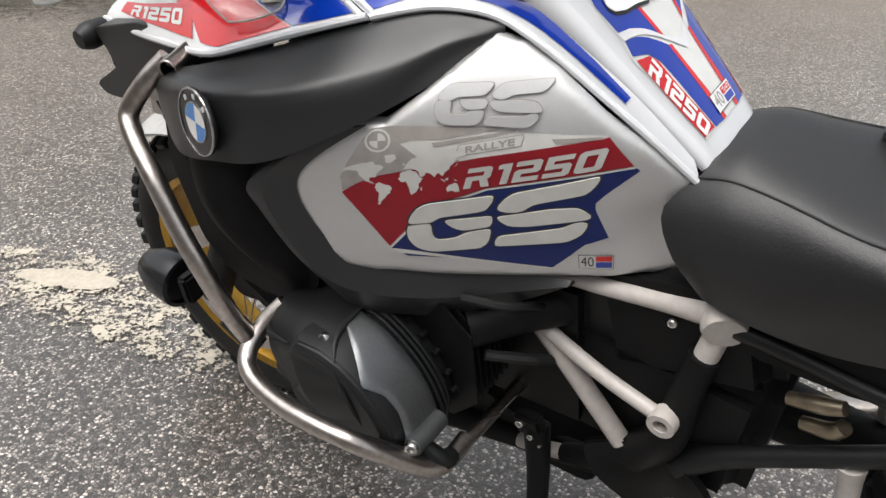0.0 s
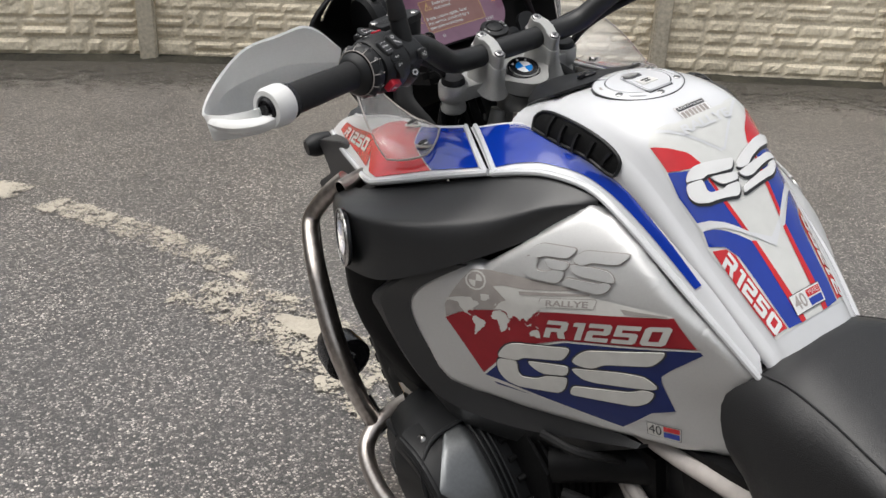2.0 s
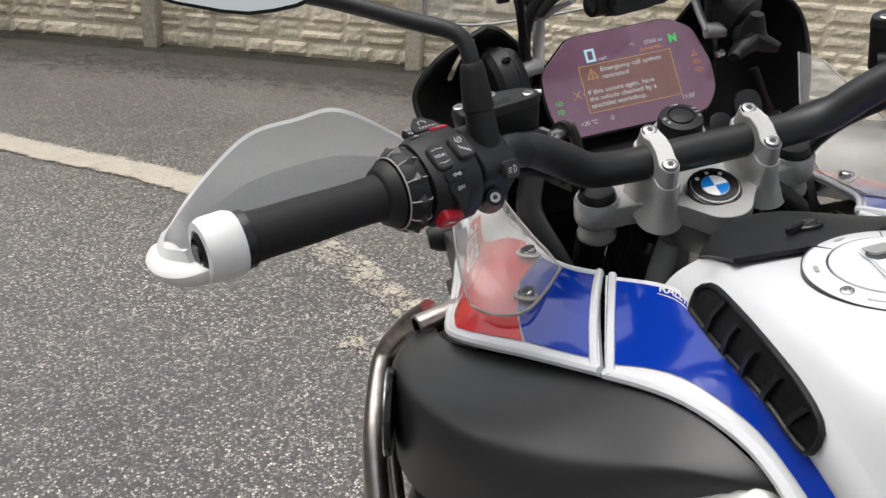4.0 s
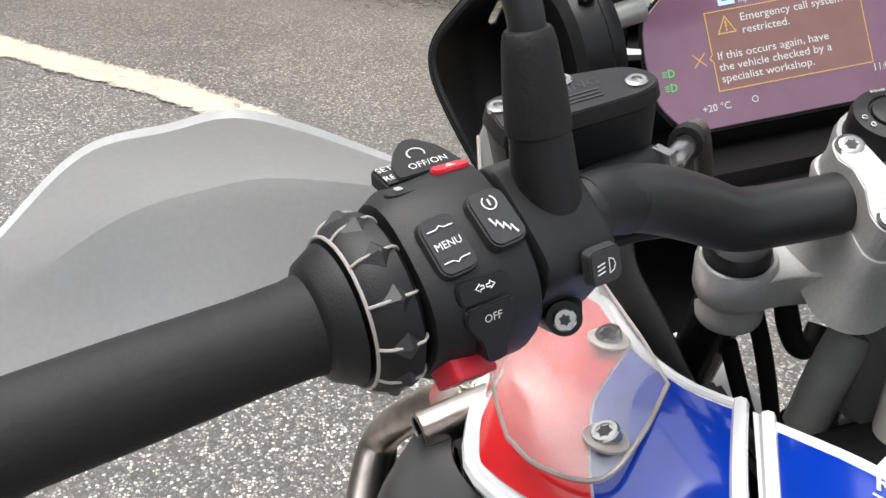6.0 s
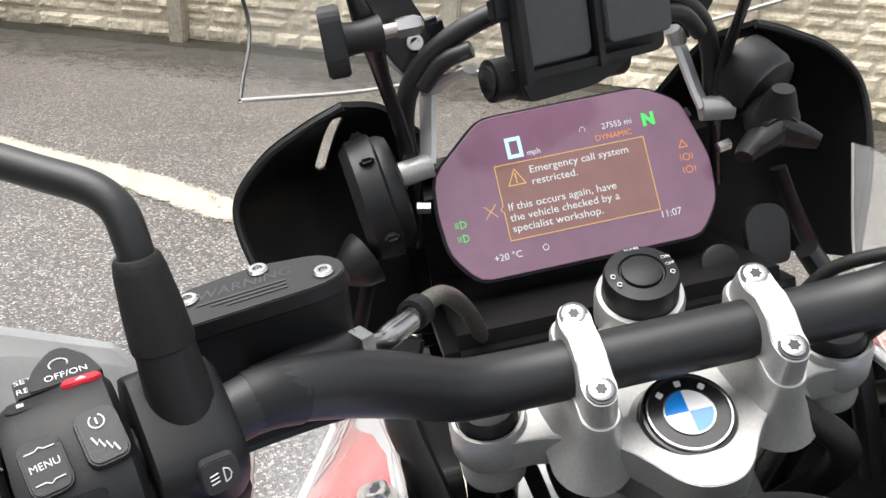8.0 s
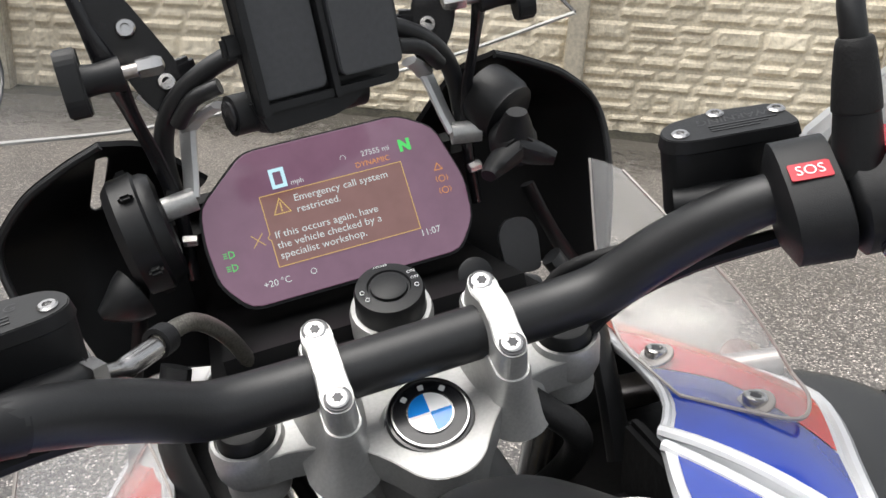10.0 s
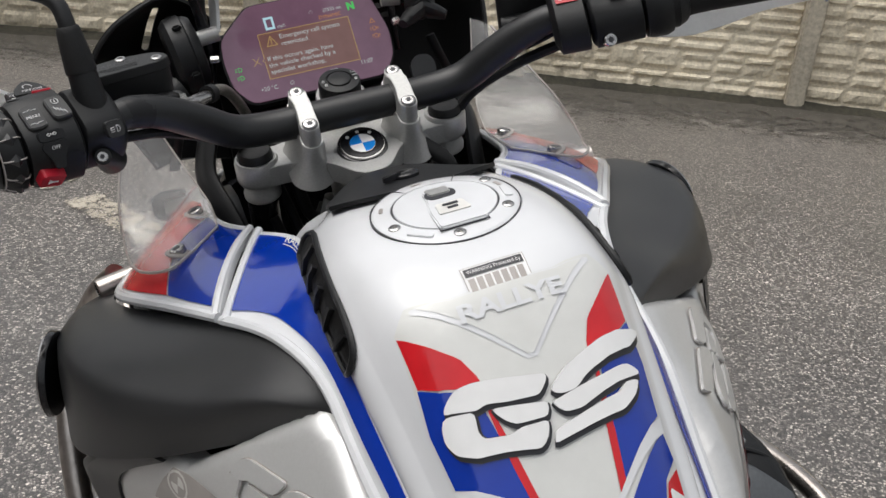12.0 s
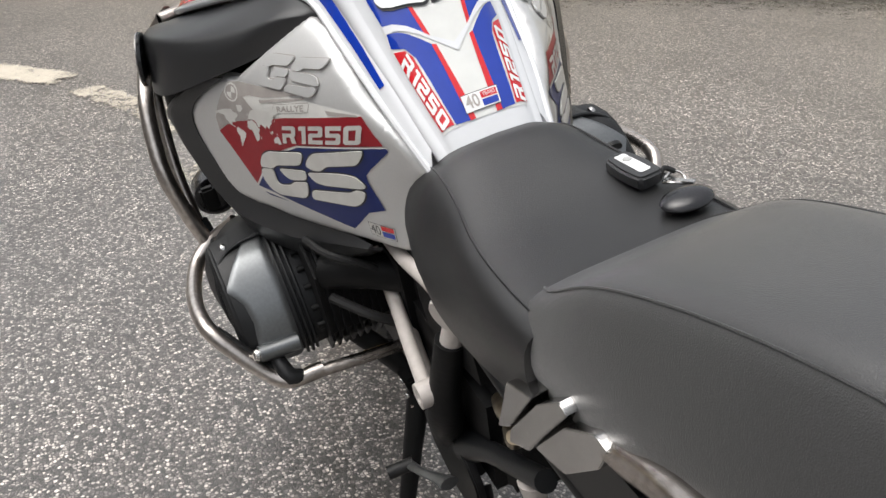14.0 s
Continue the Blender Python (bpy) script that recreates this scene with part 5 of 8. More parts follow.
def crash_bar(s):
    """s: -1 left, 1 right."""
    def q(x, y, z):
        return off(s, x, y, z)
    label = "brushed stainless crash bar"
    top = part("crash_bar", tube([q(0.17, 0.116, 0.966), q(0.225, 0.098, 0.972), q(0.288, 0.080, 0.972)], 0.0135, 20, 4, caps=False), STEEL, bike, label)
    part("tube_bore", tube([q(0.200, 0.106, 0.970), q(0.240, 0.0935, 0.9722), q(0.2885, 0.0797, 0.972)], 0.0108, 18, 2, caps=False), DARK, top)
    part("tube_rim", tube([tuple(Vector(q(0.2885, 0.0797, 0.972)) + V(s * 0.27, 0.96, 0) * 0.0122 * math.cos(radians(a)) + V(0, 0, 0.0122 * math.sin(radians(a)))) for a in range(0, 361, 20)], 0.0014, 6, 1), STEEL, top)
    main = part("crash_bar", tube([q(0.268, 0.102, 0.975), q(0.292, 0.122, 0.952), q(0.318, 0.146, 0.915), q(0.334, 0.130, 0.893), q(0.356, 0.080, 0.85), q(0.369, 0.042, 0.79), q(0.372, 0.016, 0.735), q(0.358, 0.008, 0.650), q(0.341, 0.003, 0.588)], 0.0135, 18, 7), STEEL, bike, label)
    part("brace_tube", tube([q(0.318, 0.150, 0.905), q(0.334, 0.124, 0.855), q(0.346, 0.088, 0.785), q(0.352, 0.056, 0.715), q(0.350, 0.022, 0.640)], 0.0112, 14, 5), STEEL, main)
    part("mount_plate", prism(soften([(-0.02, -0.016), (0.02, -0.02), (0.02, 0.02), (-0.018, 0.016)], 0.006), 0.004, frame_of(q(0.275, 0.135, 0.905), (0.2 * s, 1, 0.2), (0, 0, 1)), 0.001), STEEL, main)
    low = part("crash_bar", tube([q(0.290, -0.02, 0.635), q(0.325, -0.003, 0.612), q(0.352, -0.002, 0.597), q(0.372, -0.012, 0.584), q(0.387, -0.043, 0.576), q(0.399, -0.10, 0.575), q(0.403, -0.16, 0.577), q(0.399, -0.208, 0.573), q(0.388, -0.232, 0.557), q(0.362, -0.256, 0.522), q(0.338, -0.273, 0.491), q(0.322, -0.283, 0.478), q(0.300, -0.288, 0.472), q(0.255, -0.287, 0.470)], 0.0132, 18, 6), STEEL, bike, label)
    part("joint_sleeve", tube([q(0.347, 0.035, 0.632), q(0.340, -0.002, 0.585)], 0.0165, 14, 1), PLASTIC, main)
    part("slider", tube([q(0.391, -0.214, 0.562), q(0.372, -0.238, 0.538), q(0.346, -0.258, 0.503), q(0.327, -0.272, 0.483), q(0.310, -0.281, 0.478)], [0.0125, 0.0150, 0.0155, 0.0155, 0.0150], 14, 4), RUBBER, low, "black rubber slider sleeve")
    part("bracket", tube([q(0.318, -0.255, 0.515), q(0.310, -0.285, 0.482), q(0.29, -0.288, 0.472)], [0.011, 0.015, 0.013], 12, 3), PLASTIC, low)
    part("cross_tube", tube([q(0.30, -0.288, 0.472), q(0.20, -0.290, 0.462), q(0.10, -0.29, 0.452)], 0.0105, 12, 2), STEEL, low)


crash_bar(-1)
crash_bar(1)


# -- boxer engine --
def head_section(x, y0, y1, z0, z1, cut=0.03):
    """A chamfered section of a cylinder head in the yz plane at x."""
    return [(x, y0 + cut, z0), (x, y1 - cut, z0), (x, y1, z0 + cut), (x, y1, z1 - cut), (x, y1 - cut, z1), (x, y0 + cut, z1), (x, y0, z1 - cut), (x, y0, z0 + cut)]


def chamfer_loft(sections):
    return faces_of(sections, True, True)


def cylinder(s):
    def q(x, y, z):
        return off(s, x, y, z)

    def skin(sections):
        bm = chamfer_loft([[q(*p) for p in sec] for sec in sections])
        bmesh.ops.recalc_face_normals(bm, faces=bm.faces)
        return bm
    cyl = part("cylinder", skin([head_section(x, -0.285, -0.08, 0.475, 0.675, 0.05) for x in (0.11, 0.225)]), DARK, bike, "black finned boxer cylinder", sharp=30)
    for i in range(8):
        x = 0.135 + i * 0.0125
        part("fin", skin([head_section(x + d, -0.292, -0.075, 0.470, 0.682, 0.045) for d in (0, 0.004)]), DARK, cyl, sharp=30)

    # head: a rounded rear under a wrapped grey cover
    arc = [(-0.10, 0.660), (-0.145, 0.660), (-0.178, 0.648), (-0.208, 0.623), (-0.234, 0.590), (-0.250, 0.553), (-0.255, 0.515), (-0.243, 0.487)]
    cy, cz = -0.155, 0.570

    def sec(x, k):
        return [(x, cy + (y - cy) * k, cz + (z - cz) * k) for y, z in arc + [(-0.20, 0.474), (-0.11, 0.480), (-0.062, 0.540), (-0.064, 0.620)]]
    bm = skin([sec(0.222, 0.98), sec(0.262, 1.0), sec(0.335, 0.975), sec(0.352, 0.93), sec(0.360, 0.82)])
    bmesh.ops.bevel(bm, geom=bm.edges[:], offset=0.003, segments=2, affect="EDGES", clamp_overlap=True)
    head = part("cylinder_head", bm, PLASTIC, bike, "black cylinder head with a grey cover", sharp=30)
    line = spline(arc[1:], 40)

    def wrapped(u, x, lift):
        y, z = line[min(40, int(round(u * 40)))]
        k = 1.0 - 0.34 * (x - 0.262) + lift / 0.105
        return q(x, cy + (y - cy) * k, cz + (z - cz) * k)

    def shell(u, v):
        edge = interp(u, [0, 0.34, 0.46, 0.6, 1], [0.300, 0.352, 0.334, 0.330, 0.344])
        roll = 0.004 * max(0.0, abs(2 * v - 1) - 0.8) * 5
        return wrapped(u, 0.270 + (edge - 0.270) * v, 0.005 - roll)
    bm = sheet(shell, 40, 12, 0.006, s < 0)
    bmesh.ops.recalc_face_normals(bm, faces=bm.faces)
    part("head_cover", bm, GREYCOVER, head, "metallic grey cylinder head cover", sharp=40)
    for x, lift in ((0.264, 0.004), (0.2555, 0.0045), (0.247, 0.002)):
        part("cover_ridge", tube([wrapped(k / 20, x, lift) for k in range(21)], 0.0030, 8, 2), PLASTIC, head)
    for k in range(6):
        u = 0.12 + 0.13 * k
        part("head_bolt", tube([wrapped(u, 0.238, 0.001), wrapped(u, 0.222, 0.001)], 0.005, 10, 1), DARK, head)
    part("plug_lug", tube([q(0.276, -0.262, 0.520), q(0.318, -0.264, 0.524), q(0.340, -0.266, 0.528)], [0.015, 0.0145, 0.013], 16, 2), GREYCOVER, head)
    bolt(q(0.341, -0.266, 0.528), (s, -0.25, 0.25), 0.0105, 0.007, head)
    if s > 0:
        m = frame_of(wrapped(0.40, 0.308, 0.006), (1, 0, 0), (0, -0.55, 0.83))
        if (m.to_3x3() @ Vector((0, 0, 1))).z < 0:
            m = m @ pose(0, 0, 0, 180, 0, 0)
        oil = part("oil_cap", lathe([(0, 0), (0.024, 0), (0.024, 0.007), (0.021, 0.009), (0.015, 0.0095), (0.0, 0.0085)], m, 24), PLASTIC, head, "round black oil filler cap")
        part("cap_grip", block((0.030, 0.008, 0.006), m @ pose(0, 0, 0.011, 0, 0, 35), 0.002), PLASTIC, oil)
    bolt(q(0.330, -0.136, 0.655), (s, 0.1, 0.45), 0.0085, 0.006, head)
    # forward cowl over the exhaust port
    outer = [(0.262, -0.150, 0.668), (0.318, -0.150, 0.660), (0.352, -0.168, 0.640), (0.362, -0.185, 0.600), (0.356, -0.200, 0.545), (0.335, -0.195, 0.495)]
    ridge = [(0.258, -0.085, 0.668), (0.322, -0.090, 0.656), (0.362, -0.105, 0.630), (0.371, -0.115, 0.590), (0.364, -0.125, 0.540), (0.335, -0.130, 0.492)]
    front = [(0.245, -0.015, 0.645), (0.300, -0.020, 0.640), (0.338, -0.030, 0.615), (0.345, -0.040, 0.580), (0.338, -0.050, 0.540), (0.305, -0.055, 0.498)]
    tip = [(0.225, 0.020, 0.610), (0.262, 0.018, 0.605), (0.288, 0.012, 0.590), (0.293, 0.006, 0.570), (0.288, 0.000, 0.550), (0.262, -0.008, 0.520)]
    fn = faceted([[q(*p) for p in c] for c in (outer, ridge, front, tip)], 40, 0.15)
    bm = sheet(fn, 30, 15, 0.005, s < 0)
    bmesh.ops.recalc_face_normals(bm, faces=bm.faces)
    cowl = part("cylinder_guard", bm, PLASTIC, head, "matt black cylinder guard", sharp=22)
    for k in (0.36, 0.62):
        part("guard_rib", tube([Vector(fn(k + 0.05 * f, 0.40 + 0.5 * f)) for f in (0, 0.25, 0.5, 0.75, 1)], [0.002, 0.0045, 0.0055, 0.0045, 0.002], 8, 3), PLASTIC, cowl)
    part("guard_rim", tube([Vector(fn(k / 12, 0.0)) for k in range(13)], 0.0035, 8, 3), PLASTIC, cowl)
    return head


cylinder(-1)
cylinder(1)

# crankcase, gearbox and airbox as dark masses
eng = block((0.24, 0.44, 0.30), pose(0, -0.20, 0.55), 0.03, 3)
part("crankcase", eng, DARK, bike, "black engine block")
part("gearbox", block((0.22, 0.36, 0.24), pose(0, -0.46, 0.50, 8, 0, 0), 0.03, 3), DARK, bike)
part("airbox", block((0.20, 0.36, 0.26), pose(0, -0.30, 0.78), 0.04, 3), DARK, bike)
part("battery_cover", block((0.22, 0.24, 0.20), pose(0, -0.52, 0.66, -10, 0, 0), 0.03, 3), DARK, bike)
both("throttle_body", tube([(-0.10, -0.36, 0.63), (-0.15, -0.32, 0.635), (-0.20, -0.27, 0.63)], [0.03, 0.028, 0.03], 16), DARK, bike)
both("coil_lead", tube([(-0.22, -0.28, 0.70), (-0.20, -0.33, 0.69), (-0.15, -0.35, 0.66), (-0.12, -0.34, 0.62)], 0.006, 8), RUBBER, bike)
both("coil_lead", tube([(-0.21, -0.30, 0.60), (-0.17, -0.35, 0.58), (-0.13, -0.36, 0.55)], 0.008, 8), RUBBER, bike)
both("side_cover", prism(soften([(-0.30, 0.70), (-0.52, 0.705), (-0.545, 0.66), (-0.53, 0.56), (-0.46, 0.47), (-0.33, 0.50)], 0.02), 0.012, frame_of((-0.100, 0, 0), (0, 1, 0), (0, 0, 1)), 0.003), PLASTIC, bike, "black side cover behind the frame tubes")
bolt((-0.114, -0.515, 0.675), (-1, 0, 0), 0.007, 0.004, bike)

# -- pale trellis frame --
def frame_side(s):
    def q(x, y, z):
        return off(s, x, y, z)
    part("frame_tube", tube([q(0.118, -0.292, 0.650), q(0.127, -0.380, 0.548), q(0.130, -0.462, 0.440)], 0.0145, 16, 4), FRAME, bike, "pale painted frame tube")
    part("frame_tube", tube([q(0.124, -0.33, 0.605), q(0.142, -0.43, 0.573), q(0.157, -0.523, 0.555)], 0.0105, 14, 4), FRAME, bike, "pale painted frame tube")
    m = frame_of(q(0.160, -0.531, 0.552), (0, 1, 0), (0, 0, 1))
    part("frame_lug", lathe([(0.010, -0.012), (0.0185, -0.012), (0.0195, 0.0), (0.0185, 0.012), (0.010, 0.012), (0.010, -0.012)], m, 22, caps=False), FRAME, bike)
    part("frame_tube", tube([q(0.112, -0.32, 0.690), q(0.116, -0.42, 0.697), q(0.108, -0.50, 0.700), q(0.104, -0.555, 0.704)], [0.010, 0.011, 0.014, 0.019], 16, 5), FRAME, bike, "pale painted upper frame tube")
    part("frame_end", tube([q(0.070, -0.562, 0.713), q(0.122, -0.580, 0.699), q(0.127, -0.582, 0.698)], [0.0275, 0.0275, 0.0245], 22, 2), FRAME, bike, "round capped frame end")
    part("frame_tube", tube([q(0.104, -0.572, 0.690), q(0.118, -0.560, 0.640)], 0.016, 14, 2), FRAME, bike)
    part("frame_tube", tube([q(0.118, -0.560, 0.645), q(0.130, -0.545, 0.58), q(0.14, -0.53, 0.50), q(0.12, -0.48, 0.42)], [0.021, 0.022, 0.026, 0.03], 14, 4), DARK, bike, "black rear frame upright")
    part("frame_tube", tube([q(0.100, -0.272, 0.297), q(0.100, -0.315, 0.305), q(0.100, -0.362, 0.318)], 0.0125, 14, 3), FRAME, bike)
    part("frame_tube", tube([q(0.100, -0.355, 0.316), q(0.105, -0.43, 0.350), q(0.11, -0.52, 0.385)], [0.017, 0.02, 0.03], 14, 3), DARK, bike)


frame_side(-1)
frame_side(1)
both("footrest_plate", prism(soften([(-0.40, 0.41), (-0.47, 0.46), (-0.56, 0.45), (-0.60, 0.40), (-0.58, 0.33), (-0.50, 0.31), (-0.42, 0.35)], 0.02), 0.014, frame_of((-0.140, 0, 0), (0, 1, 0), (0, 0, 1)), 0.003), DARK, bike, "black footrest plate")
both("rear_frame_rail", tube([(-0.118, -0.54, 0.435), (-0.115, -0.604, 0.480), (-0.115, -0.70, 0.540), (-0.115, -0.79, 0.596)], [0.026, 0.016, 0.014, 0.014], 14, 3), PLASTIC, bike)
both("footrest", block((0.09, 0.03, 0.018), pose(-0.20, -0.515, 0.30), 0.004), STEEL, bike)
both("rear_frame_rail", tube([(-0.110, -0.578, 0.699), (-0.112, -0.67, 0.686), (-0.112, -0.77, 0.668), (-0.112, -0.90, 0.66)], [0.014, 0.011, 0.011, 0.011], 12, 3), PLASTIC, bike)
shift = part("gear_lever", tube([(-0.165, -0.555, 0.398), (-0.172, -0.525, 0.386), (-0.182, -0.47, 0.354), (-0.188, -0.425, 0.332)], [0.015, 0.011, 0.008, 0.009], 12, 3, squash=0.6), GREYCOVER, bike, "steel gear lever")
part("lever_peg", tube([(-0.182, -0.425, 0.332), (-0.225, -0.420, 0.330)], 0.011, 12, 1), RUBBER, shift)
# side stand, reaching the ground on the left
stand = part("side_stand", tube([(-0.115, -0.315, 0.375), (-0.150, -0.335, 0.30), (-0.205, -0.35, 0.15), (-0.245, -0.355, 0.060)], [0.022, 0.018, 0.015, 0.015], 12, 4), DARK, bike, "black side stand, folded out")
part("stand_pivot", block((0.022, 0.05, 0.06), pose(-0.125, -0.31, 0.385, 0, -15, 0), 0.006), DARK, stand)
part("stand_foot", prism(rounded(0.055, 0.085, 0.02), 0.008, pose(-0.249, -0.355, 0.0515, 0, LEAN_ANGLE, 0), 0.002), DARK, stand)
bolt((-0.139, -0.300, 0.392), (-1, 0, 0.2), 0.007, 0.004, stand)
bolt((-0.139, -0.318, 0.372), (-1, 0, 0.2), 0.006, 0.004, stand)
part("stand_spring", tube([(-0.135, -0.33, 0.36), (-0.165, -0.34, 0.25)], 0.007, 10, 1), STEEL, stand)
centre = part("centre_stand", tube([(-0.10, -0.50, 0.30), (-0.13, -0.60, 0.20), (-0.14, -0.72, 0.16)], 0.013, 10, 3), DARK, bike)


# -- wheels --
def wheel(name, centre, radius, width, rim_r):
    m = frame_of(centre, (0, 1, 0), (0, 0, 1))
    w = width / 2
    tyre = part(name, lathe([(rim_r, -w * 0.75), (rim_r + 0.02, -w), (radius - 0.035, -w), (radius - 0.010, -w * 0.72), (radius - 0.002, -w * 0.3), (radius, 0), (radius - 0.002, w * 0.3), (radius - 0.010, w * 0.72), (radius - 0.035, w), (rim_r + 0.02, w), (rim_r, w * 0.75)], m, 72, caps=False), RUBBER, bike, "black chunky tyre on a gold spoked wheel")
    for k in range(44):
        a = 2 * math.pi * k / 44
        for sx in (-1, 1):
            q = m @ Matrix.Rotation(a + (0.06 if sx > 0 else 0), 4, "Z") @ pose(radius - 0.004, 0, sx * w * 0.58, 0, sx * -22, 0)
            part("tread_block", block((0.016, 0.028, w * 0.66), q, 0.003, 1), RUBBER, tyre)
    rim = part("rim", lathe([(rim_r + 0.002, -w * 0.8), (rim_r + 0.004, -w * 0.7), (rim_r - 0.018, -w * 0.35), (rim_r - 0.02, 0), (rim_r - 0.018, w * 0.35), (rim_r + 0.004, w * 0.7), (rim_r + 0.002, w * 0.8), (rim_r - 0.012, w * 0.7), (rim_r - 0.026, 0), (rim_r - 0.012, -w * 0.7), (rim_r + 0.002, -w * 0.8)], m, 60, caps=False), GOLD, tyre, "gold anodised rim")
    hub = part("hub", lathe([(0, -0.06), (0.03, -0.06), (0.055, -0.04), (0.03, -0.03), (0.03, 0.03), (0.055, 0.04), (0.03, 0.06), (0, 0.06)], m, 28), DARK, tyre)
    for k in range(20):
        a = 2 * math.pi * k / 20
        s = -1 if k % 2 else 1
        p = m @ V(0.052 * math.cos(a), 0.052 * math.sin(a), s * 0.04)
        b = a + (0.35 if (k // 2) % 2 else -0.35)
        e = m @ V((rim_r - 0.012) * math.cos(b), (rim_r - 0.012) * math.sin(b), s * w * 0.62)
        part("spoke", tube([tuple(p), tuple(e)], 0.0022, 6, 1), STEEL, tyre)
    return m, tyre


FRONT, REAR = (0, 0.405, 0.325), (0, -1.069, 0.320)
wm, front_tyre = wheel("front_wheel", FRONT, 0.325, 0.12, 0.245)
wr, rear_tyre = wheel("rear_wheel", REAR, 0.318, 0.17, 0.22)
for s in (-1, 1):
    dm = wm @ pose(0, 0, s * 0.075)
    disc = part("brake_disc", lathe([(0.105, -0.0025), (0.152, -0.0025), (0.152, 0.0025), (0.105, 0.0025), (0.105, -0.0025)], dm, 48, caps=False), STEEL, front_tyre, "steel brake disc")
    part("brake_caliper", block((0.05, 0.11, 0.04), pose(s * 0.085, 0.30, 0.385, 35, 0, 0), 0.01), DARK, bike)
    # forks from the top yoke to the axle
    top = Vector((s * 0.1015, 0.0375, 1.070))
    end = Vector((s * 0.105, 0.425, 0.335))
    part("fork_tube", tube([tuple(top), tuple(top.lerp(end, 0.5))], 0.0165, 20, 1), GLOSSBLACK, bike, "black fork tube")
    part("fork_leg", tube([tuple(top.lerp(end, 0.45)), tuple(end)], [0.028, 0.03], 20, 1), DARK, bike)
fender = through_curves([[(0.085 * s, FRONT[1] + 0.355 * math.cos(radians(a)), FRONT[2] + 0.355 * math.sin(radians(a))) for a in range(50, 131, 10)] if abs(s) == 1 else [(0, FRONT[1] + 0.372 * math.cos(radians(a)), FRONT[2] + 0.372 * math.sin(radians(a))) for a in range(50, 131, 10)] for s in (-1, 0, 1)])
part("front_mudguard", sheet(lambda u, v: fender(u, v), 24, 10, 0.004), GREYTUBE, bike, "grey front mudguard over the wheel")
part("telelever_arm", tube([(-0.09, 0.14, 0.50), (-0.05, 0.26, 0.60), (0.0, 0.29, 0.62), (0.05, 0.26, 0.60), (0.09, 0.14, 0.50)], 0.018, 12, 4), GOLD, bike, "gold front suspension arm")
both("fork_brace", tube([(-0.105, 0.22, 0.62), (-0.115, 0.16, 0.56), (-0.10, 0.05, 0.52)], 0.012, 10, 3), GOLD, bike)

# fog lamps, indicators and the dark nose ahead of the shrouds
for s in (-1, 1):
    lm = frame_of((s * 0.300, 0.205, 0.575), (s, 0, 0), (0, 0, 1))
    lamp = part("fog_lamp", lathe([(0, -0.07), (0.026, -0.066), (0.040, -0.035), (0.043, 0.0), (0.043, 0.012), (0.036, 0.014), (0.036, 0.008), (0, 0.008)], frame_of((s * 0.295, 0.215, 0.59), (s * 1, 0, 0), (0, 0.1, -1)), 24), GLOSSBLACK, bike, "black round fog lamp on the crash bar")
    part("lamp_bracket", block((0.03, 0.02, 0.05), pose(s * 0.31, 0.165, 0.605), 0.005), DARK, lamp)
    nose = part("nose_side", prism(soften([(0.355, 0.947), (0.238, 0.974), (0.150, 0.955), (0.14, 0.90), (0.20, 0.875), (0.319, 0.833), (0.383, 0.832), (0.400, 0.848), (0.325, 0.891), (0.339, 0.914)], 0.012), 0.09, frame_of((-0.205 if s < 0 else 0.135, 0, 0), (0, 1, 0), (0, 0, 1)), 0.010, 3), SHROUD, bike, "charcoal nose moulding")
    part("indicator", tube([(s * 0.175, 0.372, 0.930), (s * 0.205, 0.374, 0.930), (s * 0.222, 0.375, 0.930)], [0.018, 0.021, 0.014], 16, 3), PLASTIC, bike, "dark indicator stalk")
part("headlight", prism(soften([(-0.15, 0.80), (-0.17, 0.90), (-0.10, 0.97), (0.10, 0.97), (0.17, 0.90), (0.15, 0.80), (0.06, 0.77), (-0.06, 0.77)], 0.03), 0.06, frame_of((0, 0.42, 0), (1, 0, 0), (0, 0, 1)), 0.012), GLOSSBLACK, bike, "dark twin headlight")

# -- seats --
def seat_loft(sections, name, label, mat):
    rows = []
    for y, prof in sections:
        half = spline([(*q, 0.0)[:3] for q in prof], 16)
        ring = [(-p[0], y + p[2], p[1]) for p in reversed(half)] + [(p[0], y + p[2], p[1]) for p in half[1:]]
        rows.append(ring)
    lines = [spline([r[i] for r in rows], 40) for i in range(len(rows[0]))]
    grid = [[lines[i][j] for i in range(len(lines))] for j in range(41)]
    bm = faces_of(grid)
    n = len(grid[0])
    bm.verts.ensure_lookup_table()
    bm.faces.new([bm.verts[i] for i in range(n)])
    bm.faces.new([bm.verts[40 * n + i] for i in reversed(range(n))])
    bmesh.ops.recalc_face_normals(bm, faces=bm.faces)
    return part(name, bm, mat, bike, label, sharp=40), grid


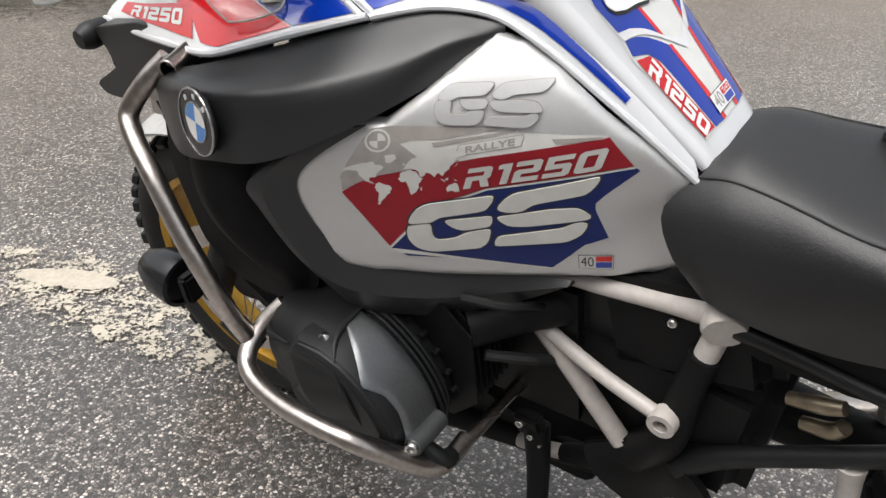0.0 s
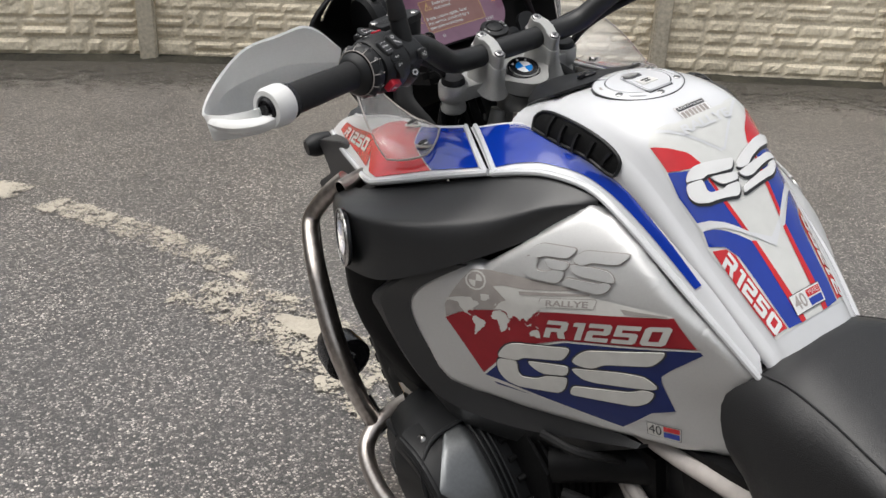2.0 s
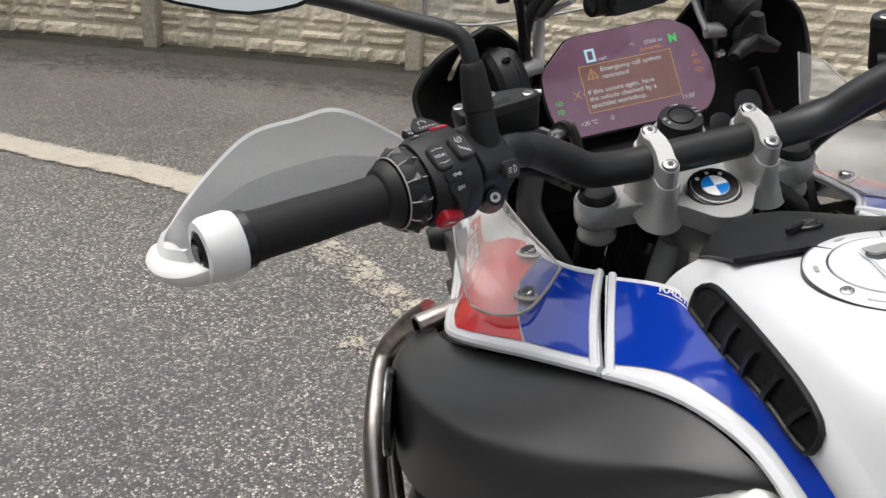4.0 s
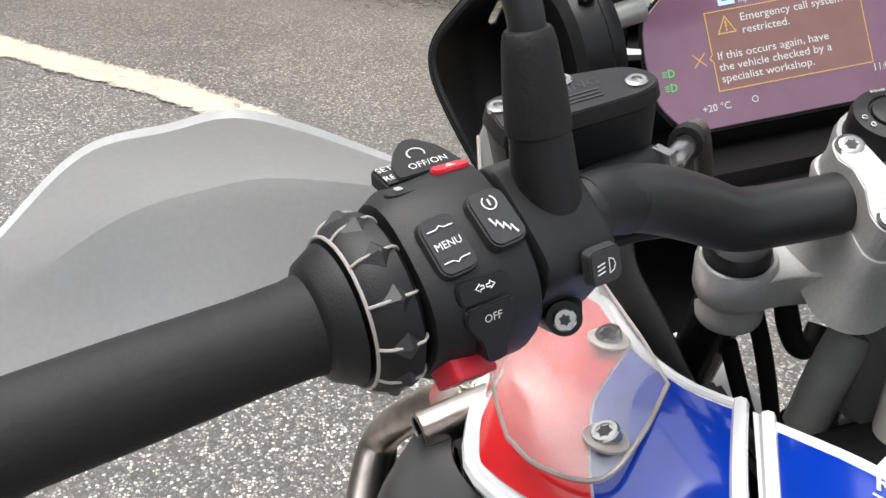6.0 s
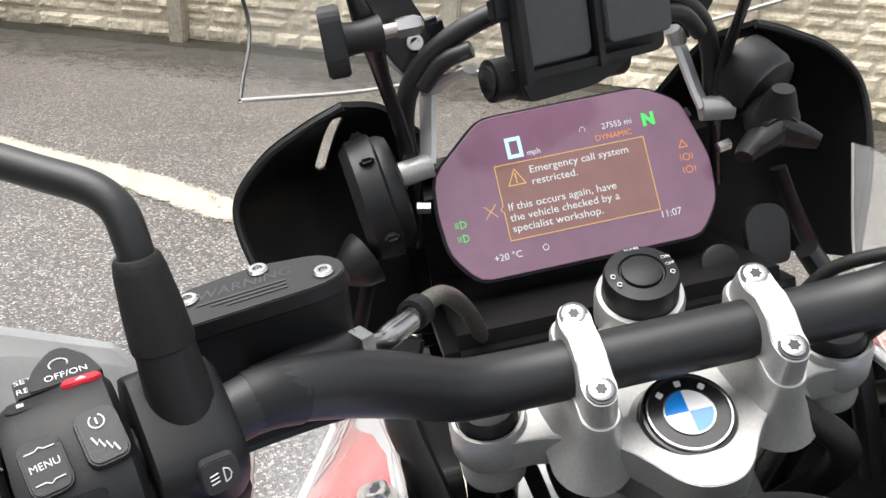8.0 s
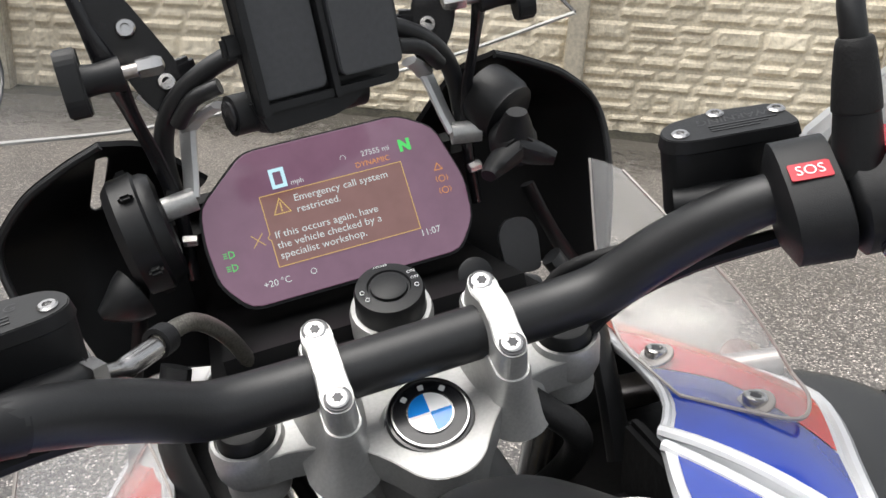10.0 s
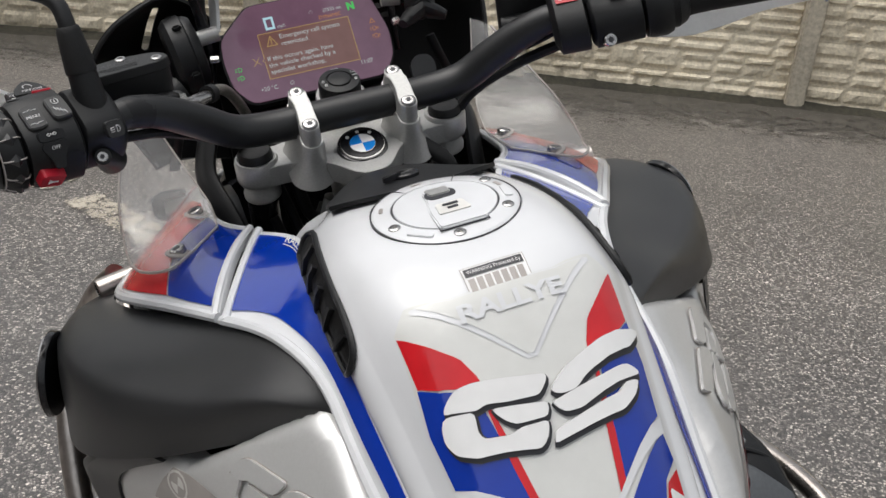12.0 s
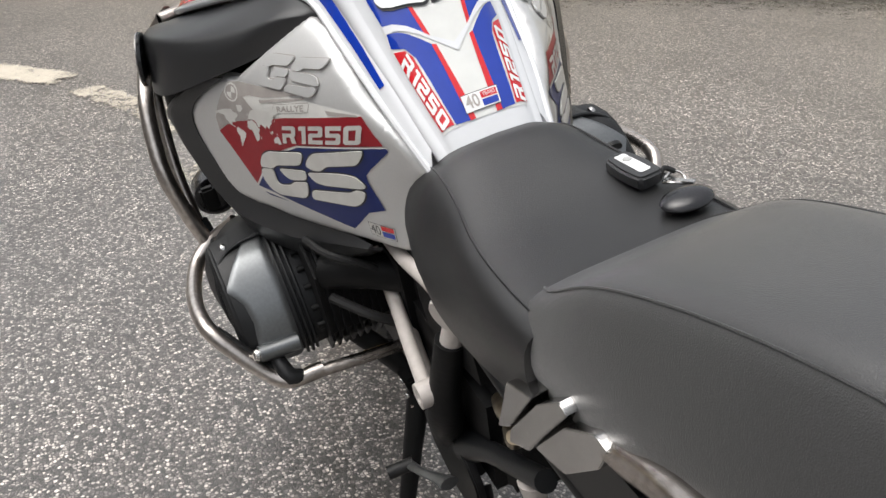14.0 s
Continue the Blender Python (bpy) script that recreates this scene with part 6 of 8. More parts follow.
rider = [
    (-0.530, [(0, 0.888, 0), (0.050, 0.884, 0.002), (0.082, 0.866, 0.012), (0.108, 0.832, 0.040), (0.128, 0.79, 0.020), (0.122, 0.742, -0.012)]),
    (-0.56, [(0, 0.892), (0.058, 0.889), (0.092, 0.874), (0.120, 0.846), (0.140, 0.79), (0.134, 0.742)]),
    (-0.62, [(0, 0.882), (0.066, 0.880), (0.102, 0.868), (0.128, 0.836), (0.146, 0.78), (0.142, 0.735)]),
    (-0.70, [(0, 0.868), (0.085, 0.868), (0.124, 0.857), (0.142, 0.825), (0.148, 0.78), (0.140, 0.730)]),
    (-0.78, [(0, 0.864), (0.098, 0.866), (0.134, 0.856), (0.148, 0.830), (0.149, 0.79), (0.138, 0.742)]),
    (-0.86, [(0, 0.866), (0.105, 0.868), (0.138, 0.856), (0.146, 0.836), (0.145, 0.80), (0.134, 0.758)]),
]
rider_seat, rg = seat_loft(rider, "rider_seat", "black matt vinyl rider seat with a stitched seam", VINYL)


def seam_on(grid, k, parent, mat, rows=(0, 40)):
    a = [tuple(Vector(grid[j][k]) + V(0, 0, 0.0008)) for j in range(rows[0], rows[1] + 1, 2)]
    part("seam", tube(a, 0.0014, 6, 1), mat, parent)


for k in (10, 22):
    seam_on(rg, k, rider_seat, VINYL)
pillion = [
    (-0.805, [(0, 0.862), (0.07, 0.862), (0.112, 0.858), (0.122, 0.846), (0.128, 0.820), (0.122, 0.785)]),
    (-0.845, [(0, 0.890), (0.09, 0.888), (0.116, 0.878), (0.132, 0.854), (0.138, 0.826), (0.130, 0.790)]),
    (-0.92, [(0, 0.942), (0.078, 0.939), (0.106, 0.926), (0.132, 0.886), (0.143, 0.846), (0.134, 0.806)]),
    (-1.03, [(0, 0.982), (0.068, 0.979), (0.094, 0.966), (0.132, 0.910), (0.147, 0.868), (0.138, 0.838)]),
    (-1.16, [(0, 1.017), (0.062, 1.014), (0.088, 1.002), (0.132, 0.932), (0.148, 0.885), (0.138, 0.855)]),
    (-1.32, [(0, 1.037), (0.060, 1.034), (0.086, 1.021), (0.130, 0.945), (0.142, 0.905), (0.130, 0.880)]),
]
pillion_seat, pg = seat_loft(pillion, "pillion_seat", "raised black vinyl pillion seat", VINYL_LIT)
for k in (10, 22):
    seam_on(pg, k, pillion_seat, VINYL_LIT)

# rear frame castings and luggage rail under the seat
def casting(outline, out, depth, mat=None):
    both("rear_casting", prism(soften(outline, 0.004), depth, frame_of((-out, 0, 0), (0, 1, 0), (0, 0, 1)), 0.004, 2), mat or BRIGHT, bike, "cast aluminium rear frame bracket")


casting([(-0.838, 0.803), (-0.89, 0.823), (-0.823, 0.732), (-0.792, 0.708)], 0.158, 0.045)
casting([(-0.819, 0.724), (-0.895, 0.818), (-0.941, 0.858), (-0.952, 0.851), (-0.9, 0.785), (-0.858, 0.728), (-0.811, 0.7)], 0.156, 0.045)
casting([(-0.871, 0.743), (-0.939, 0.826), (-0.991, 0.863), (-1.009, 0.86), (-0.991, 0.825), (-0.927, 0.759)], 0.154, 0.045)
both("rear_bracket", tube([(-0.105, -0.66, 0.612), (-0.115, -0.70, 0.630), (-0.118, -0.722, 0.640)], [0.009, 0.011, 0.009], 12, 3), EXHAUST, bike)
both("rear_bracket", tube([(-0.105, -0.68, 0.580), (-0.115, -0.715, 0.595), (-0.118, -0.726, 0.612)], [0.009, 0.011, 0.010], 12, 3), EXHAUST, bike)
both("luggage_rail", tube([(-0.142, -0.998, 0.847), (-0.144, -1.021, 0.855), (-0.15, -1.084, 0.885), (-0.16, -1.208, 0.912), (-0.17, -1.401, 0.932)], 0.0125, 16, 5), STEEL, bike, "stainless luggage rail")
both("rear_stay", tube([(-0.112, -0.743, 0.552), (-0.112, -0.746, 0.520), (-0.112, -0.752, 0.44), (-0.112, -0.760, 0.36)], [0.019, 0.0145, 0.0135, 0.0135], 14, 3), FRAME, bike, "pale painted rear stay")
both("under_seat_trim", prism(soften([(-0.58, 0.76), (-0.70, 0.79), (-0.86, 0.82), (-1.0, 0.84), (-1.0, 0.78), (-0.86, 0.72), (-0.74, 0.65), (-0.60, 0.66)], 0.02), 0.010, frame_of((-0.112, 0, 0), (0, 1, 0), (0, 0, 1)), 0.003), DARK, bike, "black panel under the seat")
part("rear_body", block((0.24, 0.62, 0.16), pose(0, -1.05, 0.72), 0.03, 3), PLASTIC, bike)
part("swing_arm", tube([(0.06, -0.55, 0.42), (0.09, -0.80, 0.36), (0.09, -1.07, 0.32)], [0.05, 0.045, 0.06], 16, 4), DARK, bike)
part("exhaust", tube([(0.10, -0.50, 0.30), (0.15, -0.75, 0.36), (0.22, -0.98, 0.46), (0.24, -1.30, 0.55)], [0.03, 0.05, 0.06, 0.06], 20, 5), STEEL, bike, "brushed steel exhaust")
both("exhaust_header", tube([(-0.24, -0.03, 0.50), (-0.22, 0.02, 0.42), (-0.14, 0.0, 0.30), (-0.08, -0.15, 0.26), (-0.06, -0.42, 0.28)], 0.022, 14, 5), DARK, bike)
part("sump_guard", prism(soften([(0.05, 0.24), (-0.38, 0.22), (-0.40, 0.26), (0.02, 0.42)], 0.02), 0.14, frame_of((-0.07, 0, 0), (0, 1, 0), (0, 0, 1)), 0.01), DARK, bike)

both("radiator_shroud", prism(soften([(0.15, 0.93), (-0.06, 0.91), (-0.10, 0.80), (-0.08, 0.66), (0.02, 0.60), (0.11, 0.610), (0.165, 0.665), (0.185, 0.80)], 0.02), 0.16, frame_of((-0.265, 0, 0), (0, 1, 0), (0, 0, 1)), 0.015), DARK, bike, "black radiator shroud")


# ---- cockpit ----
# -- handlebar and grips --
bar_pts = [(-0.433, -0.148, 1.2012), (-0.30, -0.093, 1.191), (-0.235, -0.066, 1.186), (-0.200, -0.050, 1.187), (-0.175, -0.034, 1.176), (-0.145, -0.012, 1.1535), (-0.118, 0.003, 1.133), (-0.09, 0.010, 1.126), (-0.05, 0.0115, 1.1245)]
bar_r = [0.011, 0.011, 0.0122, 0.0132, 0.0150, 0.0160, 0.0160, 0.0160, 0.0160]
full = bar_pts + [(-x, y, z) for x, y, z in reversed(bar_pts)]
handlebar = part("handlebar", tube(full, bar_r + bar_r[::-1], 22, 6), BAR, bike, "satin black tapered handlebar")
AX0, AX1 = Vector((-0.235, -0.066, 1.185)), Vector((-0.455, -0.157, 1.203))
AX = (AX1 - AX0).normalized()
FACE = Vector((0.05, -0.62, 0.78))
FACE = (FACE - AX * FACE.dot(AX)).normalized()
SIDEV = AX.cross(FACE)


def on_axis(d, out=0.0, round_=0.0):
    """A point d along the left grip from its inner end, out towards the rider, round_ across."""
    return AX0 + AX * d + FACE * out + SIDEV * round_


def axis_frame(d, ang=0.0):
    """First axis along the grip outwards, third axis away from it at ang degrees from the face."""
    w = Matrix.Rotation(radians(-ang), 3, AX) @ FACE
    return frame_of(AX0 + AX * d, AX, w.cross(AX))


def lathe_axis(profile, n=28):
    """Turned part along the left grip: (radius, distance)."""
    m = frame_of(AX0, FACE, SIDEV)
    if (m.to_3x3() @ Vector((0, 0, 1))).dot(AX) < 0:
        m = frame_of(AX0, SIDEV, FACE)
    return lathe(profile, m, n)


grips = both("grip", lathe_axis([(0.0165, 0.086), (0.018, 0.088), (0.0172, 0.094), (0.0168, 0.11), (0.0176, 0.15), (0.0176, 0.180), (0.0180, 0.186), (0.0184, 0.190), (0.0172, 0.193)], 26), RUBBER, handlebar, "black rubber grip")
both("bar_end", lathe_axis([(0.0172, 0.1900), (0.0205, 0.1915), (0.0205, 0.2010), (0.0195, 0.2040), (0.0170, 0.2040)], 26), GLOSSBLACK, handlebar)
both("bar_end_ring", lathe_axis([(0.014, 0.198), (0.0215, 0.1985), (0.0232, 0.203), (0.0228, 0.219), (0.0205, 0.224), (0.0150, 0.2245), (0.0140, 0.220)], 32), BONE, handlebar, "white bar-end ring")
both("bar_end_weight", lathe_axis([(0.0142, 0.216), (0.0136, 0.2240), (0.0105, 0.2265), (0.0100, 0.2235), (0.007, 0.2235), (0.0065, 0.2275), (0, 0.2275)], 26), GLOSSBLACK, handlebar)

# -- left switch unit --
m0 = frame_of(AX0, FACE, SIDEV)


def oval(d, rf, rb, rs, square=0.75):
    """A rounded section of the switch housing at d: reach to the face, the back and the sides."""
    pts = []
    for k in range(28):
        a = 2 * math.pi * k / 28
        c, s = math.cos(a), math.sin(a)
        f = abs(c) ** square * (rf if c > 0 else -rb)
        g = abs(s) ** square * rs * (1 if s > 0 else -1)
        pts.append(on_axis(d, f, g))
    return pts


cluster = part("switch_unit", faces_of([oval(0.058, 0.022, 0.018, 0.024), oval(0.0575, 0.030, 0.022, 0.031), oval(0.052, 0.0330, 0.024, 0.034), oval(0.027, 0.0350, 0.024, 0.0355), oval(0.0195, 0.0350, 0.023, 0.0355), oval(0.0165, 0.031, 0.020, 0.031)], True, True), PLASTIC, bike, "black left switch unit with buttons and a dial ring", sharp=50)
# dial ring with pale ribs
dial = part("dial_ring", lathe_axis([(0.018, 0.0590), (0.0285, 0.0590), (0.0318, 0.0615), (0.0316, 0.067), (0.0298, 0.0735), (0.0272, 0.0765), (0.018, 0.0765)], 40), PLASTIC, cluster, "ridged black dial ring")
for k in range(12):
    a = 360 * k / 12 + 8
    w = Matrix.Rotation(radians(a), 3, AX) @ FACE
    pth = [AX0 + AX * dd + w * rr for dd, rr in ((0.0592, 0.0290), (0.0615, 0.0322), (0.067, 0.0321), (0.0735, 0.0303), (0.0765, 0.0275))]
    part("pale_rib", tube([tuple(p) for p in pth], 0.0006, 6, 2), GREY_FILM, dial)
    m = axis_frame(0.0670, a + 15)
    part("dial_facet", prism([(-0.0070, 0), (0, 0.0072), (0.0062, 0), (0, -0.0072)], 0.0040, m @ pose(0, 0, 0.0300), 0, top=0.12), SHROUD, dial)
part("pale_rib", tube([tuple(AX0 + AX * 0.0766 + (Matrix.Rotation(radians(360 * k / 36), 3, AX) @ FACE) * 0.0275) for k in range(37)], 0.0007, 6, 1), GREY_FILM, dial)
both("grip_flange", lathe_axis([(0.0175, 0.0890), (0.0215, 0.0865), (0.0258, 0.0785), (0.020, 0.0770)], 30), PLASTIC, handlebar)


def key(name, d, ang, w, h, rise, text, mat, out, r=0.003, size=0.005, tilt=0.0, textmat=None, parent=None, rot=0.0):
    """A push button on the switch unit; d and ang place it, w along the grip, h across."""
    m = axis_frame(d, ang) @ pose(0, 0, out, 0, 0, rot) @ pose(0, 0, 0, tilt, 0, 0)
    b = part(name, prism(rounded(w, h, r), rise, m, 0.0009, 2, 0.93), mat, parent or cluster)
    if text:
        part("lettering", moved(letters(text, size), m @ pose(0, 0, rise + 0.0003, 0, 0, 180)), textmat or MARK, b, sharp=60)
    return b, m


menu, mm = key("menu_button", 0.0460, 4.5, 0.0152, 0.0225, 0.0045, "MENU", SHROUD, 0.0318, r=0.0042, size=0.0026, rot=4)
for sgn in (-1, 1):
    part("print_line", tube([tuple(mm @ V(-0.005, sgn * 0.0058, 0.0048)), tuple(mm @ V(-0.0015, sgn * 0.0058, 0.0048)), tuple(mm @ V(0, sgn * 0.0068, 0.0048)), tuple(mm @ V(0.0015, sgn * 0.0058, 0.0048)), tuple(mm @ V(0.005, sgn * 0.0058, 0.0048))], 0.00024, 4, 1, smooth=False), MARK, menu)
trac, tm = key("traction_button", 0.0262, 0, 0.0155, 0.0225, 0.0045, "", SHROUD, 0.0338, r=0.0042, rot=4)
ring = [(0.0026 * math.cos(radians(a)), 0.0026 * math.sin(radians(a))) for a in range(-60, 241, 20)]
part("print_symbol", tube([tuple(tm @ V(x, y - 0.0052, 0.0048)) for x, y in ring], 0.00032, 4, 1), MARK, trac)
part("print_symbol", tube([tuple(tm @ V(0, -0.0066, 0.0048)), tuple(tm @ V(0, -0.0042, 0.0048))], 0.0004, 4, 1), MARK, trac)
part("print_symbol", tube([tuple(tm @ V(0.0036 - 0.0010 * k, (0.0012 + 0.0008 * k) + (0.0013 if k % 2 else -0.0013), 0.0048)) for k in range(8)], 0.00045, 4, 1, smooth=False), MARK, trac)
# indicator switch
ind, im = key("indicator_switch", 0.0398, 32, 0.0215, 0.0085, 0.0052, "", PLASTIC, 0.0325, 0.003)
part("indicator_lever", prism(soften([(-0.009, -0.004), (0.009, -0.004), (0.010, 0.001), (0.005, 0.009), (0.004, 0.017), (-0.004, 0.017), (-0.005, 0.009), (-0.010, 0.001)], 0.002), 0.0070, axis_frame(0.0400, 45) @ pose(0, 0, 0.0325), 0.001), PLASTIC, ind)
part("lettering", moved(letters("OFF", 0.0027), axis_frame(0.0400, 45) @ pose(0, 0.0006, 0.0399, 0, 0, 180)), MARK, ind)
for sgn in (-1, 1):
    o = [(sgn * 0.0005, 0.0005), (sgn * 0.0019, 0.0005), (sgn * 0.0019, 0.0013), (sgn * 0.0037, 0), (sgn * 0.0019, -0.0013), (sgn * 0.0019, -0.0005), (sgn * 0.0005, -0.0005)]
    part("print_symbol", tube([tuple(im @ V(x, y - 0.0008, 0.0055)) for x, y in o + o[:1]], 0.00026, 4, 1, smooth=False), MARK, ind)
# horn, hazard, cruise, flash
horn, hm = key("horn_button", 0.0460, 84, 0.0195, 0.0165, 0.0110, "", BUTTON_RED, 0.0285, 0.003, tilt=-14, rot=-14)
part("print_symbol", prism([(0.004, 0.001), (0, 0.001), (-0.0035, 0.003), (-0.0035, -0.003), (0, -0.001), (0.004, -0.001)], 0.0002, hm @ pose(0, 0, 0.0113, 0, 0, 180), 0), MARK, horn)
haz, zm = key("hazard_button", 0.0262, -46, 0.0155, 0.0080, 0.0068, "", BUTTON_RED, 0.0325, 0.0034, rot=-6)
part("print_symbol", prism([(-0.002, 0.0015), (0.002, 0.0015), (0, -0.0018)], 0.0002, zm @ pose(0, 0, 0.0069), 0), PALE, haz)
flash, flm = key("flash_button", 0.0458, -43, 0.0165, 0.0080, 0.004, "", PLASTIC, 0.0325, 0.0038)
for k in (-1, 0, 1):
    part("print_symbol", tube([tuple(flm @ V(0.001, 0.0012 * k, 0.0048)), tuple(flm @ V(0.0035, 0.0012 * k, 0.0048))], 0.0002, 4, 1), PALE, flash)
cm = axis_frame(0.0312, -63) @ pose(0, -0.002, 0.0365, -42, 0, 0)
cruise = part("cruise_switch", prism(soften([(-0.014, 0.006), (0.013, 0.006), (0.013, 0.0), (0.009, -0.007), (0.002, -0.014), (-0.003, -0.014), (-0.010, -0.006)], 0.002), 0.007, cm, 0.001), PLASTIC, cluster, "raised cruise control switch")
part("lettering", moved(letters("OFF/ON", 0.0030), cm @ pose(-0.001, 0.0018, 0.0073, 0, 0, 180)), MARK, cruise)
part("print_symbol", tube([tuple(cm @ V(0.0005 + 0.0034 * math.cos(radians(a)), -0.0045 + 0.0030 * math.sin(radians(a)), 0.0073)) for a in range(-210, 31, 24)], 0.00032, 4, 1), MARK, cruise)
sm_ = axis_frame(0.0450, -68) @ pose(0, 0.001, 0.0350, -38, 0, 0)
setr = part("set_switch", block((0.0080, 0.014, 0.007), sm_ @ pose(0, 0, 0.003), 0.001), PLASTIC, cluster)
for k, word in enumerate(("SET", "RES")):
    part("lettering", moved(letters(word, 0.0030), sm_ @ pose(0, -0.0035 + 0.0060 * k, 0.0068, 0, 0, 180)), MARK, setr)

# inner housing with the fog lamp button and the mirror boss
inner = part("clutch_clamp", faces_of([oval(0.0140, 0.028, 0.020, 0.028, 0.5), oval(0.0125, 0.0300, 0.020, 0.0275, 0.45), oval(-0.0135, 0.0305, 0.020, 0.0280, 0.45), oval(-0.0185, 0.028, 0.019, 0.026, 0.5), oval(-0.0210, 0.024, 0.016, 0.024, 0.6)], True, True), PLASTIC, bike, "black clamp with a fog lamp button", sharp=50)
fog, fgm = key("fog_button", -0.0070, 43, 0.0145, 0.0140, 0.0050, "", SHROUD, 0.0355, 0.003, parent=inner)
part("print_symbol", tube([tuple(fgm @ V(-0.001 - 0.0026 * math.cos(radians(a)), 0.0028 * math.sin(radians(a)), 0.0053)) for a in (90, 45, 0, -45, -90)] + [tuple(fgm @ V(-0.001, -0.0028, 0.0053)), tuple(fgm @ V(-0.001, 0.0028, 0.0053))], 0.00025, 4, 1, smooth=False), MARK, fog)
for k in (-1, 0, 1):
    part("print_symbol", tube([tuple(fgm @ V(0.001, 0.0016 * k, 0.0053)), tuple(fgm @ V(0.0042, 0.0016 * k + 0.0006, 0.0053))], 0.00025, 4, 1), MARK, fog)
part("clamp_lobe", tube([(-0.2255, -0.062, 1.156), (-0.2270, -0.080, 1.163), (-0.2285, -0.0972, 1.1704)], [0.013, 0.0095, 0.0066], 16, 2), PLASTIC, inner)
star_bolt((-0.2287, -0.0975, 1.1705), (-0.08, -0.90, 0.42), 0.0043, 0.0022, inner)

# -- mirrors --
for s in (-1, 1):
    lean = Vector((0, 0.10, 0.995))
    ax_m = lean.cross(Vector((1, 0, 0)))
    boss = part("mirror_boss", lathe([(0.0, 0), (0.0128, 0), (0.0124, 0.012), (0.0112, 0.030), (0.0108, 0.034)], frame_of((s * 0.2255, -0.0735, 1.200), (1, 0, 0), ax_m), 28), PLASTIC, bike, "black mirror mount")
    stem_m = frame_of((s * 0.2257, -0.0700, 1.2325), (1, 0, 0), ax_m)
    mirror = part("mirror", lathe([(0.0108, -0.001), (0.0118, 0.0), (0.0119, 0.002), (0.0112, 0.014), (0.0096, 0.030), (0.0086, 0.0345), (0.0078, 0.0355), (0.0, 0.0355)], stem_m, 28), RUBBER, bike, "black round-stemmed rear-view mirror")
    part("stem", tube([(s * 0.2256, -0.0668, 1.262), (s * 0.2258, -0.0645, 1.2735), (s * 0.228, -0.060, 1.2840), (s * 0.236, -0.0545, 1.2915), (s * 0.255, -0.046, 1.2990), (s * 0.285, -0.034, 1.3115), (s * 0.315, -0.022, 1.3245), (s * 0.330, -0.016, 1.3310)], [0.0066] * 6 + [0.0072, 0.0085], 18, 6), BAR, mirror)
    hm_ = frame_of((s * 0.389, -0.005, 1.368), (s * 0.96, 0.12, 0.25) if s > 0 else (0.96, -0.12, -0.25), (0, 0.20, 0.98))
    shell_o = soften([(-0.078, -0.010), (-0.05, -0.036), (0.025, -0.043), (0.080, -0.026), (0.086, 0.013), (0.043, 0.039), (-0.05, 0.039), (-0.080, 0.017)], 0.020)
    up = (hm_.to_3x3() @ Vector((0, 0, 1))).y
    sg = -1 if up > 0 else 1
    part("mirror_shell", prism(shell_o, sg * -0.03, hm_, 0.004, 2, 0.7), PLASTIC, mirror)
    part("mirror_glass", prism([(x * 0.95, y * 0.93) for x, y in shell_o], sg * 0.0015, hm_ @ pose(0, 0, sg * 0.0012), 0), MIRROR, mirror)

# -- clutch and brake reservoirs, levers, hand guards --
for s in (-1, 1):
    a, b = Vector((s * 0.168, -0.004, 1.2185)), Vector((s * 0.191, 0.011, 1.2165))
    u = Vector((s * -0.80, -0.32, 0.05)).normalized()
    rm = frame_of((s * 0.1990, -0.0035, 1.2090), (s * -0.965, 0.185, 0.01), (s * -0.20, 0.96, 0.13) if s < 0 else (-0.20, 0.96, 0.13))
    flip = 1 if (rm.to_3x3() @ Vector((0, 0, 1))).z > 0 else -1
    body_o = soften([(-0.036, -0.016), (0.030, -0.0155), (0.041, -0.010), (0.041, 0.001), (0.033, 0.010), (0.004, 0.016), (-0.034, 0.013)], 0.006)
    res = part("reservoir", prism(body_o, flip * -0.042, rm, 0.002, 2, 0.90), PLASTIC, bike, "black fluid reservoir with a screwed lid")
    part("lid", prism([(x * 1.03, y * 1.05) for x, y in body_o], flip * 0.008, rm, 0.002, 2, 0.95), PLASTIC, res)
    part("lettering", moved(letters("WARNING", 0.0062, 0.2), rm @ pose(-0.004, 0.0035, flip * 0.0082, 0 if flip > 0 else 180, 0, 0)), SHROUD, res)
    for k in range(3):
        part("plain_bar", prism(rounded(0.040 - 0.006 * k, 0.0011, 0.0004, 1), flip * 0.0003, rm @ pose(-0.006 + 0.003 * k, -0.0030 - 0.0028 * k, flip * 0.0081), 0), SHROUD, res)
    for p in ((0.031, -0.006), (0.004, 0.0110), (-0.029, 0.004)):
        q = rm @ V(p[0], p[1], flip * 0.0078)
        bolt(tuple(q), tuple(rm.to_3x3() @ Vector((0, 0, flip))), 0.005, 0.0018, res)
    part("lever", tube([(s * 0.215, -0.024, 1.166), (s * 0.255, -0.022, 1.172), (s * 0.33, -0.062, 1.182), (s * 0.415, -0.104, 1.192)], [0.008, 0.007, 0.006, 0.0065], 10, 5, squash=0.7), GLOSSBLACK, bike, "black brake or clutch lever")
    part("master_cylinder", tube([(s * 0.162, -0.004, 1.176), (s * 0.205, -0.030, 1.178)], [0.010, 0.012], 14, 1), PLASTIC, bike)

